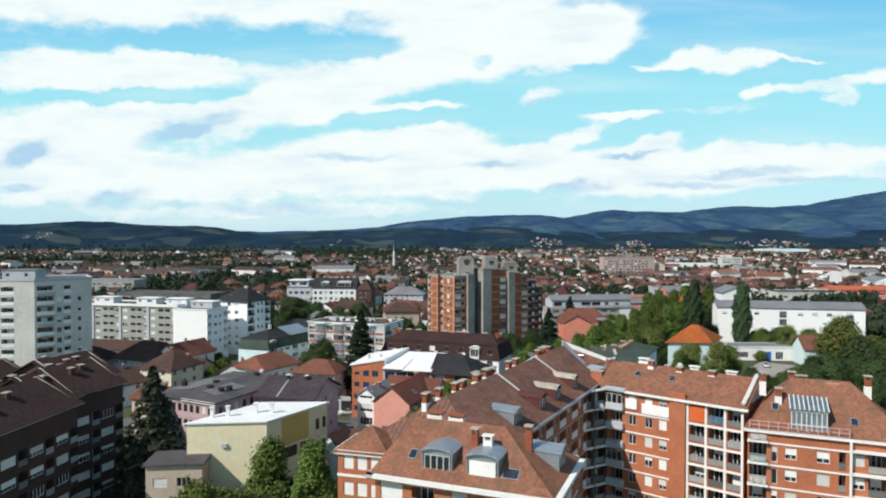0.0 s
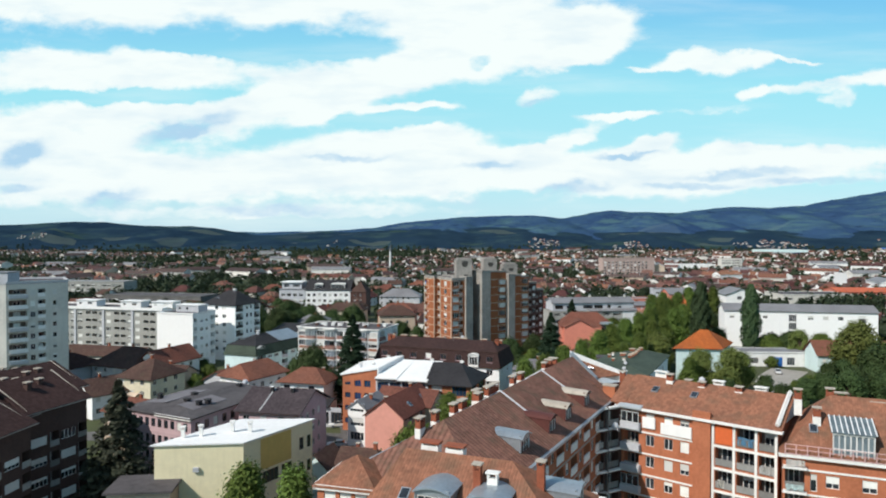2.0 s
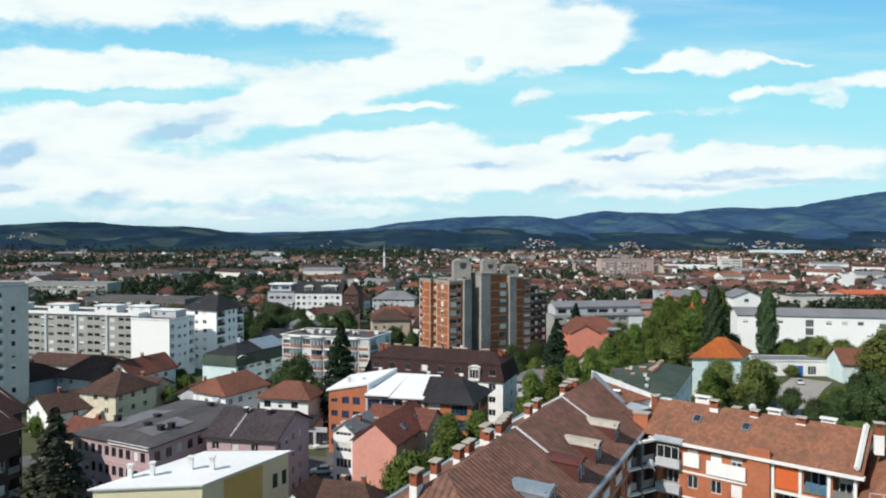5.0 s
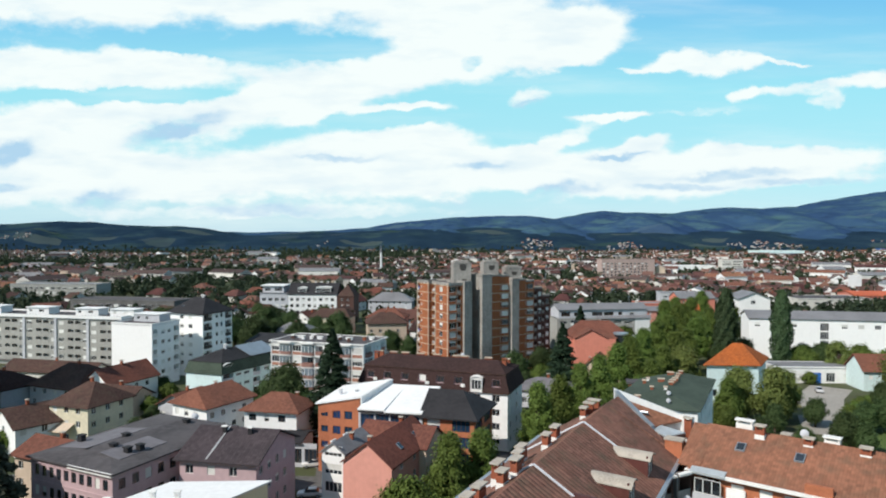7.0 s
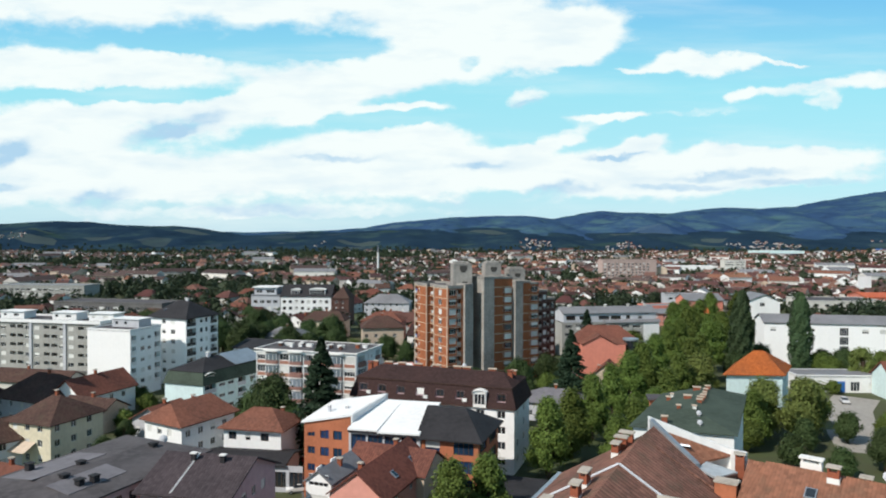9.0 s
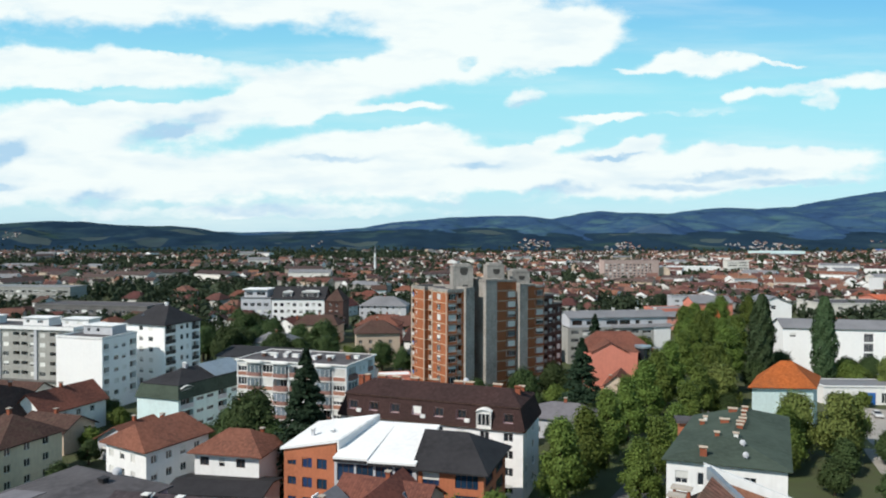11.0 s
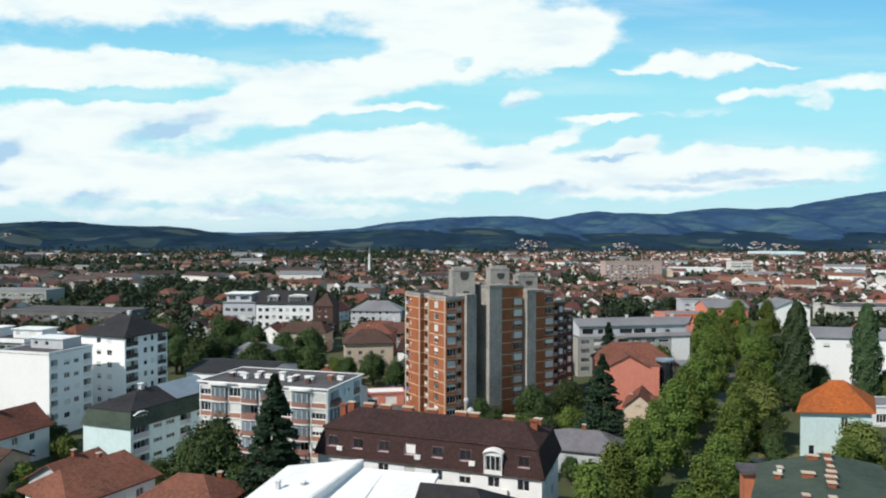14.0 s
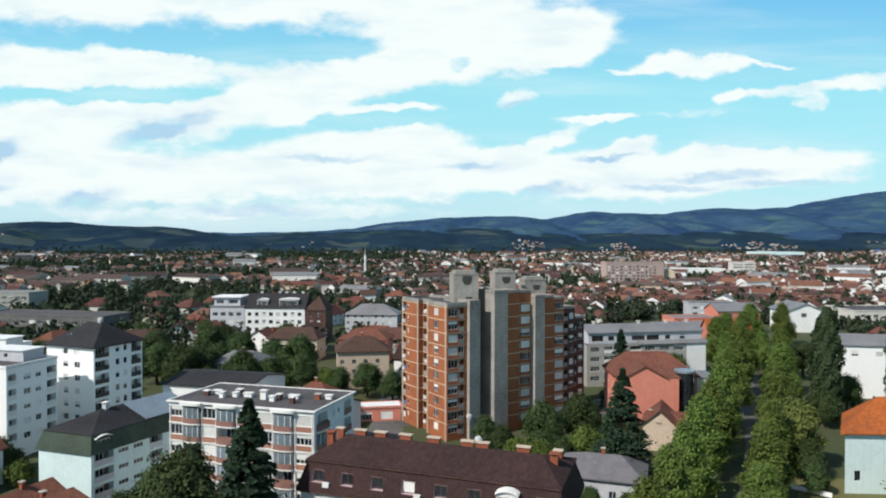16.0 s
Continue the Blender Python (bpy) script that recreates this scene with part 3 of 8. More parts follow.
class Facade:
    """One straight stretch of wall from p to q (seen from outside, p is at the left), with its openings."""

    def __init__(self, p, q):
        self.p, self.q = Vector(p).to_2d(), Vector(q).to_2d()
        self.length = (self.q - self.p).length
        self.d = (self.q - self.p) / self.length
        self.inward = Vector((-self.d.y, self.d.x))
        self.rz = math.atan2(self.d.y, self.d.x)

    def at(self, u, depth, z):
        w = self.p + self.d * u + self.inward * depth
        return (w.x, w.y, z)

    def matrix(self, u, depth, z):
        return Matrix.Translation(self.at(u, depth, z)) @ Matrix.Rotation(self.rz, 4, "Z")

    def wall(self, bm, z0, z1, openings):
        us = sorted({0.0, self.length, *(o[0] for o in openings), *(o[1] for o in openings)})
        zs = sorted({z0, z1, *(o[2] for o in openings), *(o[3] for o in openings)})
        for a, b in zip(us, us[1:]):
            run = None
            for c, d in zip(zs, zs[1:]):
                um, zm = (a + b) / 2, (c + d) / 2
                hole = any(o[0] < um < o[1] and o[2] < zm < o[3] for o in openings)
                if hole:
                    if run is not None:
                        quad(bm, self.at(a, 0, run), self.at(b, 0, run), self.at(b, 0, c), self.at(a, 0, c))
                    run = None
                elif run is None:
                    run = c
            if run is not None:
                quad(bm, self.at(a, 0, run), self.at(b, 0, run), self.at(b, 0, z1), self.at(a, 0, z1))
        for u0, u1, c, d, kind, *_ in openings:
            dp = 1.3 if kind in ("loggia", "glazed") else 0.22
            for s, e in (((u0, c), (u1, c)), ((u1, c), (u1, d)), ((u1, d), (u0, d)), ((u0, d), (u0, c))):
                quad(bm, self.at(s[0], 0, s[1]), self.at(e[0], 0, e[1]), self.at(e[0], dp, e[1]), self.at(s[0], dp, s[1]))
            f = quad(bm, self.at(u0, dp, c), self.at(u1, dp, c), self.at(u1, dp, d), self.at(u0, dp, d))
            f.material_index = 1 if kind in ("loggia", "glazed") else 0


RNG = random.Random(7)


def glaze(parent, fac, u0, u1, z0, z1, style="white", blinds=0.35, depth=0.12, pane="pane"):
    w, h = u1 - u0, z1 - z0
    if style == "far":
        return part("window", far_window(w, h), None, parent, m=fac.matrix((u0 + u1) / 2, depth, z0))
    ob = part("window", window_mesh(w, h, style), None, parent, m=fac.matrix((u0 + u1) / 2, depth, z0))
    part("pane", pane_mesh(w, h, pane), None, ob)
    if RNG.random() < blinds:
        part("blind", blind_mesh(w, h, RNG.choice((0.35, 0.6, 0.97, 0.97))), None, ob)
    return ob


def rail_mesh(w, mat):
    key = ("rail", round(w, 2), mat)
    if key not in CACHE:
        bm = bmesh.new()
        thin = ((-0.06, 0.12), (-0.06, 0.93), (-0.10, 0.93), (-0.10, 1.0), (-0.02, 1.0), (-0.02, 0.93), (-0.04, 0.93), (-0.04, 0.12))
        prof = thin if mat == "bars" else ((-0.10, 0.0), (-0.10, 0.92), (-0.13, 0.92), (-0.13, 1.0), (0.03, 1.0), (0.03, 0.92), (0.0, 0.92), (0.0, 0.0))
        ends = [[bm.verts.new((x, y, z)) for y, z in prof] for x in (-w / 2, w / 2)]
        for i in range(8):
            bm.faces.new((ends[0][i], ends[1][i], ends[1][(i + 1) % 8], ends[0][(i + 1) % 8]))
        bm.faces.new(ends[0]), bm.faces.new(ends[1][::-1])
        CACHE[key] = to_mesh("balcony_rail", bm, M[mat])
    return CACHE[key]


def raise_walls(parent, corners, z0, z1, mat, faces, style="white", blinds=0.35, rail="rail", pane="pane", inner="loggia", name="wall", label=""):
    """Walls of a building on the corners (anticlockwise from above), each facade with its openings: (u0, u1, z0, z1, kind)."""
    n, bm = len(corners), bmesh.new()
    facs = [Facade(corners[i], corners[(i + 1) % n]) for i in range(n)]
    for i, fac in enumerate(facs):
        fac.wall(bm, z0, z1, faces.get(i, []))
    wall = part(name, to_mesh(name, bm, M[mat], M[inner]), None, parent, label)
    for i, fac in enumerate(facs):
        for u0, u1, c, d, kind, *more in faces.get(i, []):
            if kind == "win":
                glaze(parent, fac, u0, u1, c, d, style, blinds, pane=pane)
            elif kind == "glazed":
                glaze(parent, fac, u0, u1, c + 0.95, d, style, blinds * 0.6, 0.06, pane)
                part("balcony_rail", rail_mesh(u1 - u0, "trim"), None, parent, m=fac.matrix((u0 + u1) / 2, 0.04, c))
            elif kind == "loggia":
                part("balcony_rail", rail_mesh(u1 - u0, rail), None, parent, m=fac.matrix((u0 + u1) / 2, 0.05, c))
                w = min(1.6, (u1 - u0) * 0.6)
                glaze(parent, fac, (u0 + u1) / 2 - w / 2, (u0 + u1) / 2 + w / 2, c + 0.1, d - 0.3, style, 0.3, 1.24)
    return facs


def band(parent, fac, z, h=0.18, out=0.06, mat="trim", u0=None, u1=None, name="band"):
    bm = bmesh.new()
    u0, u1 = -out if u0 is None else u0, fac.length + out if u1 is None else u1
    lo = [fac.at(u, dd, zz) for zz in (z, z + h) for u, dd in ((u0, -out), (u1, -out), (u1, 0.02), (u0, 0.02))]
    v = [bm.verts.new(p) for p in lo]
    for f in ((0, 3, 2, 1), (4, 5, 6, 7), (0, 1, 5, 4), (1, 2, 6, 5), (2, 3, 7, 6), (3, 0, 4, 7)):
        bm.faces.new([v[i] for i in f])
    return part(name, bm, M[mat], parent)


def grow(corners, by):
    """The corners of a plan moved outward by a distance."""
    n, out = len(corners), []
    for i in range(n):
        p, q, r = (Vector(corners[(i + k) % n]).to_2d() for k in (-1, 0, 1))
        a, b = (q - p).normalized(), (r - q).normalized()
        na, nb = Vector((a.y, -a.x)), Vector((b.y, -b.x))
        k = (na + nb) / max(0.3, 1 + na.dot(nb))
        out.append(q + k * by)
    return out


def solid(bm, top, drop):
    """Closes a sheet of top faces (lists of points) into a slab: its rim drops by a thickness, and it gets an underside."""
    seen, edges = {}, {}
    faces = []
    for f in top:
        ids = []
        for p in f:
            key = tuple(round(c, 4) for c in p)
            if key not in seen:
                seen[key] = (bm.verts.new(p), bm.verts.new((p[0], p[1], p[2] - drop)))
            if key not in ids:
                ids.append(key)
        faces.append(ids)
        bm.faces.new([seen[k][0] for k in ids])
        bm.faces.new([seen[k][1] for k in ids[::-1]])
        for a, b in zip(ids, ids[1:] + ids[:1]):
            edges[(a, b)] = 1
    for a, b in edges:
        if (b, a) not in edges:
            bm.faces.new([seen[a][0], seen[a][1], seen[b][1], seen[b][0]])


def ridge_roof(parent, c, z, rise, mat, hip=(0.0, 0.0), over=0.5, along=0, thick=0.22, gable=None, name="roof"):
    """A pitched roof on four corners. along=0: the ridge runs like side 0-1; hip: how far in from either end it starts, as a part of its length."""
    q = [Vector(p).to_2d() for p in c]
    q = q[along:] + q[:along]
    g = grow(q, over)
    m0, m1 = (g[0] + g[3]) / 2, (g[1] + g[2]) / 2
    r0, r1 = m0 + (m1 - m0) * hip[0], m1 + (m0 - m1) * hip[1]
    slope = rise / ((q[0] - q[3]).length / 2)
    ze, zr = z - slope * over + thick, z + rise + thick
    e = [(v.x, v.y, ze) for v in g]
    a, b = (r0.x, r0.y, zr), (r1.x, r1.y, zr)
    top = [[e[0], e[1], b, a], [e[2], e[3], a, b]]
    if hip[0] > 0:
        top.append([e[3], e[0], a])
    if hip[1] > 0:
        top.append([e[1], e[2], b])
    bm = bmesh.new()
    solid(bm, top, thick)
    roof = part(name, bm, M[mat], parent)
    if gable:
        for k, (i, j) in enumerate(((3, 0), (1, 2))):
            if hip[k] == 0:
                bm = bmesh.new()
                mid = (q[i] + q[j]) / 2
                f = [(q[i].x, q[i].y, z - 0.02), (q[j].x, q[j].y, z - 0.02), (mid.x, mid.y, z + rise)]
                cen = sum(q, Vector((0, 0))) / 4
                back = [(p[0] + (cen.x - p[0]) * 0.02, p[1] + (cen.y - p[1]) * 0.02, p[2]) for p in f]
                va, vb = [bm.verts.new(p) for p in f], [bm.verts.new(p) for p in back]
                bm.faces.new(va), bm.faces.new(vb[::-1])
                for s in range(3):
                    bm.faces.new((va[s], va[(s + 1) % 3], vb[(s + 1) % 3], vb[s]))
                part("gable", bm, M[gable], parent)
    return roof


def flat_roof(parent, c, z, mat, over=0.15, thick=0.3, parapet=0.0, pmat="trim", name="roof"):
    g = grow(c, over)
    bm = bmesh.new()
    solid(bm, [[(p.x, p.y, z + thick) for p in g]], thick)
    roof = part(name, bm, M[mat], parent)
    if parapet:
        inner = grow(c, over - 0.3)
        bm = bmesh.new()
        n = len(g)
        rows = [[(p.x, p.y, zz) for p in ring] for ring, zz in ((g, z + 0.05), (g, z + thick + parapet), (inner, z + thick + parapet), (inner, z + thick - 0.02))]
        vs = [[bm.verts.new((p[0] * 1.0, p[1] * 1.0, p[2])) for p in row] for row in rows]
        # stands a finger's width outside the slab
        for ring in vs[:2]:
            cen = sum((v.co for v in ring), Vector()) / n
            for v in ring:
                d = (v.co - cen).to_2d().normalized() * 0.02
                v.co.x += d.x
                v.co.y += d.y
        for a, b in zip(vs, vs[1:]):
            for k in range(n):
                bm.faces.new((a[k], a[(k + 1) % n], b[(k + 1) % n], b[k]))
        part("parapet", bm, M[pmat], parent)
    return roof


def chimney(parent, x, y, z, h=1.6, w=0.7, d=0.55, rz=0.0, mat="chimney", cap="trim", foot=0.0):
    cap = "cap_stone" if mat == "chimney" and cap == "trim" else cap
    """A stack with a projecting cap slab and pots' openings below it."""
    key = ("stack", h, w, d, mat, foot)
    if key not in CACHE:
        bm = bmesh.new()
        box(bm, -w / 2, -d / 2, -1.2, w / 2, d / 2, h * 0.78)
        for sx in (-1, 1):
            for sy in (-1, 1):
                box(bm, sx * w * 0.42 - 0.07, sy * d * 0.40 - 0.06, h * 0.78, sx * w * 0.42 + 0.07, sy * d * 0.40 + 0.06, h)
        CACHE[key] = to_mesh("chimney", bm, M[mat])
        bm = bmesh.new()
        box(bm, -w / 2 - 0.12, -d / 2 - 0.12, h, w / 2 + 0.12, d / 2 + 0.12, h + 0.13)
        CACHE[key + ("cap",)] = to_mesh("cap", bm, M[cap])
        if foot:
            bm = bmesh.new()
            box(bm, -w / 2 - 0.03, -d / 2 - 0.03, -1.2, w / 2 + 0.03, d / 2 + 0.03, h * foot)
            CACHE[key + ("foot",)] = to_mesh("plaster_foot", bm, M["trim"])
    ob = part("chimney", CACHE[key], None, parent, m=pose(x, y, z, 0, 0, rz))
    part("cap", CACHE[key + ("cap",)], None, ob)
    if foot:
        part("plaster_foot", CACHE[key + ("foot",)], None, ob)
    return ob


def rect(x, y, w, d, rz):
    """Corners of a rectangular plan: (x, y) is its left front corner, rz the turn of its front in degrees."""
    c, s = math.cos(radians(rz)), math.sin(radians(rz))
    return [(x, y), (x + w * c, y + w * s), (x + w * c - d * s, y + w * s + d * c), (x - d * s, y + d * c)]


def spot(c, u, v):
    """A place in a four-cornered plan: u along its front, v back from it, both 0 to 1."""
    a, b, cc, d = (Vector(p) for p in c)
    p = a.lerp(b, u).lerp(d.lerp(cc, u), v)
    return p.x, p.y


# ---- ground, roads, mountains ----
lawn_mat = surf("mown_lawn", (0.085, 0.13, 0.035), var=0.2, big=0.2, small=1.5, bump=0.1)
ground_mat = surf("mixed_ground", (0.050, 0.068, 0.024), var=0.25, big=0.012, small=0.25, bump=0.1, tint=(0.075, 0.072, 0.040))
bm = bmesh.new()
quad(bm, (-4200, -600, 0), (4200, -600, 0), (4200, 4600, 0), (-4200, 4600, 0))
ground = tagged(new("ground", to_mesh("ground", bm, ground_mat)), "dry summer grass and bare earth of the town's ground", "ground", kind="structure")


def strip(name, pts, width, z, mat, label, category):
    """A road or path along a line, as a thin slab."""
    bm = bmesh.new()
    left, right = [], []
    for i, p in enumerate(pts):
        a, b = Vector(pts[max(0, i - 1)]), Vector(pts[min(len(pts) - 1, i + 1)])
        d = (b - a).normalized()
        nrm = Vector((-d.y, d.x)) * width / 2
        left.append(Vector(p) + nrm), right.append(Vector(p) - nrm)
    solid(bm, [[(right[i].x, right[i].y, z), (right[i + 1].x, right[i + 1].y, z), (left[i + 1].x, left[i + 1].y, z), (left[i].x, left[i].y, z)] for i in range(len(pts) - 1)], z)
    return tagged(new(name, to_mesh(name, bm, M[mat])), label, category, kind="structure")


strip("road", [(-30, 30), (-24, 90), (-20, 140), (-18, 160), (-24, 205), (-10, 235), (-8, 300)], 8, 0.03, "asphalt", "grey asphalt street between the houses", "road")
strip("road", [(-150, 160), (-95, 158), (-60, 162), (-20, 158), (20, 148)], 7, 0.036, "asphalt", "worn asphalt side street", "road")
strip("road", [(15, 138), (27, 168), (51, 205), (70, 240), (92, 290), (120, 350)], 6, 0.03, "asphalt", "asphalt avenue between two rows of trees", "road")
strip("road", [(60, 262), (40, 270), (15, 275), (-8, 262)], 9, 0.034, "asphalt", "asphalt car park behind the brick tower", "road")
strip("pavement", [(88, 186), (93, 198), (99, 210), (106, 222), (116, 234)], 11, 0.032, "paving", "pale paved yard with a parked car", "yard")
strip("pavement", [(-60, 228), (-38, 206), (-24, 198)], 6, 0.034, "paving", "pale concrete drive beside the apartment block", "drive")


bm = bmesh.new()
solid(bm, [[(86, 176, 0.05), (122, 176, 0.05), (118, 205, 0.05), (102, 201, 0.05), (96, 190, 0.05)]], 0.05)
tagged(new("lawn", to_mesh("lawn", bm, lawn_mat)), "bright green mown lawn beside the yard", "lawn", kind="structure")


dry_mat = surf("dry_grass", (0.13, 0.118, 0.05), var=0.25, big=0.3, small=1.5, bump=0.1, tint=(0.12, 0.13, 0.045))
bm = bmesh.new()
solid(bm, [[(60, 208, 0.045), (92, 203, 0.045), (96, 214, 0.045), (68, 224, 0.045)]], 0.045)
tagged(new("lawn", to_mesh("lawn", bm, dry_mat)), "dry yellow grass beside the avenue", "lawn", kind="structure")


HILLS = {}


def ridge_line(name, dist, depth, profile, x0, x1, mat, label, rough_amp, seed, foot=0.0):
    """A range of hills: crest heights glide between a few control heights, spurs and gullies run down to the plain."""
    def height(x, f):
        s = min(max((x - x0) / (x1 - x0), 0.0), 0.9999) * (len(profile) - 1)
        k = min(int(s), len(profile) - 2)
        t = s - k
        t = t * t * (3 - 2 * t) * 0.6 + t * 0.4
        crest = profile[k] * (1 - t) + profile[k + 1] * t
        spur = noise.fractal(Vector((x * 0.0045, f * 2.2, seed)), 1.0, 2.1, 6) * 0.85
        crest += noise.fractal(Vector((x * 0.006, seed, 1.5)), 1.0, 2.0, 5) * rough_amp
        return max(foot * (1 - f) + crest * f ** 0.85 * (1 + spur * (1 - f) * 1.2), -2.0)
    HILLS[name] = lambda x, y: height(x, min(max((y - dist + depth) / depth, 0.0), 1.0))
    nx, ny = 300, 30
    verts, faces = [], []
    for j in range(ny + 1):
        for i in range(nx + 1):
            x = x0 + (x1 - x0) * i / nx
            verts.append((x, dist - depth * (1 - j / ny), height(x, j / ny)))
    for j in range(ny):
        for i in range(nx):
            a = j * (nx + 1) + i
            faces.append((a, a + 1, a + nx + 2, a + nx + 1))
    me = bpy.data.meshes.new(name)
    me.from_pydata(verts, [], faces)
    me.materials.append(mat)
    me.polygons.foreach_set("use_smooth", [True] * len(faces))
    return tagged(new(name, me), label, "hills", kind="structure")


def slope_mat(name, wood, meadow_lit, share, haze, field, few):
    """Woods with scattered fields; distance haze, sunlit spurs and gully shade are put into the colours."""
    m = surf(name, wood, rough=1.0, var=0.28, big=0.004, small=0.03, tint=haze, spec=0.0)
    n, l = m.node_tree.nodes, m.node_tree.links
    b = n["Principled BSDF"]
    out = b.inputs["Base Color"].links[0].from_socket
    geo = n.new("ShaderNodeNewGeometry")

    def placed(scale):
        mp = n.new("ShaderNodeMapping")
        mp.inputs["Scale"].default_value = scale
        l.new(geo.outputs["Position"], mp.inputs[0])
        return mp.outputs[0]

    def share_of(value, lo, hi, most):
        r = n.new("ShaderNodeMapRange")
        l.new(value, r.inputs[0])
        r.inputs[1].default_value, r.inputs[2].default_value, r.inputs[4].default_value = lo, hi, most
        return r.outputs[0]

    def over(base, fac, col):
        x = n.new("ShaderNodeMix")
        x.data_type = "RGBA"
        l.new(fac, x.inputs[0])
        l.new(base, x.inputs[6])
        x.inputs[7].default_value = (*col, 1)
        return x.outputs[2]

    def noise_of(scale, rough):
        t = n.new("ShaderNodeTexNoise")
        t.inputs["Scale"].default_value, t.inputs["Detail"].default_value, t.inputs["Roughness"].default_value = 1.0, 9.0, rough
        l.new(placed(scale), t.inputs["Vector"])
        return t.outputs[0]

    # paler patches: meadows and sunlit spurs share one colour
    out = over(out, share_of(noise_of((0.006, 0.0030, 0.03), 0.66), share, share + 0.14, 0.85), meadow_lit)
    # darker noise patches stand in for shade in the gullies
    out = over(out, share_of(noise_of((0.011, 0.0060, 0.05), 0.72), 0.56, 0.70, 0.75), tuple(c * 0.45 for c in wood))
    cells = n.new("ShaderNodeTexVoronoi")
    cells.inputs["Scale"].default_value = 1.0
    l.new(placed((0.0085, 0.0075, 0.0)), cells.inputs["Vector"])
    pick = n.new("ShaderNodeSeparateColor")
    l.new(cells.outputs["Color"], pick.inputs[0])
    out = over(out, share_of(pick.outputs[0], few, few + 0.03, 0.55), field)
    out = over(out, share_of(pick.outputs[1], few, few + 0.03, 0.5), tuple(c * f for c, f in zip(field, (0.42, 0.60, 0.50))))
    l.new(out, b.inputs["Base Color"])
    return m


# the blue of distant haze is part of these base colours
hazed_wood_far = slope_mat("hazed_far_woods", (0.024, 0.052, 0.112), (0.062, 0.124, 0.142), 0.50, (0.038, 0.082, 0.138), (0.12, 0.18, 0.19), 0.975)
hazed_wood_mid = slope_mat("hazed_foothill_woods", (0.013, 0.029, 0.050), (0.034, 0.064, 0.070), 0.51, (0.020, 0.042, 0.064), (0.085, 0.110, 0.098), 0.90)
ridge_line("backdrop_1", 3950, 1500, [110, 107, 104, 101, 98, 95, 92, 88, 85, 82, 79, 76, 73, 70, 71, 71, 72, 73, 73, 74, 75, 75, 76, 77, 78, 81, 88, 98, 115, 132, 141, 151, 159, 164, 168, 171, 173, 167, 156, 172, 188, 198, 192, 188, 187, 188, 200, 213, 223, 220, 213, 219, 225, 245, 263, 280, 296, 312, 321, 324, 327, 330, 332, 335], -3100, 3200, hazed_wood_far, "wooded mountain ridge in painted hazy blue under the clouds", 5, 3.0)
ridge_line("backdrop_2", 3000, 900, [92, 93, 94, 95, 96, 97, 102, 109, 113, 110, 102, 97, 91, 92, 82, 66, 54, 56, 64, 70, 68, 72, 76, 79, 80, 83, 90, 84, 77, 71, 66, 66, 67, 68, 70, 73, 76, 80, 78, 76, 76, 79, 82, 84, 85, 86, 87, 88, 89, 90], -2400, 2500, hazed_wood_mid, "dark wooded foothills behind the plain", 4, 9.0)

# ---- the brick apartment complex ----


def rows(length, z0, n, sh, cols):
    """cols: (u0, u1, sill, head, kind) for one storey, repeated n times."""
    return [(u0, u1, z0 + k * sh + a, z0 + k * sh + b, kind) for k in range(n) for u0, u1, a, b, kind in cols]


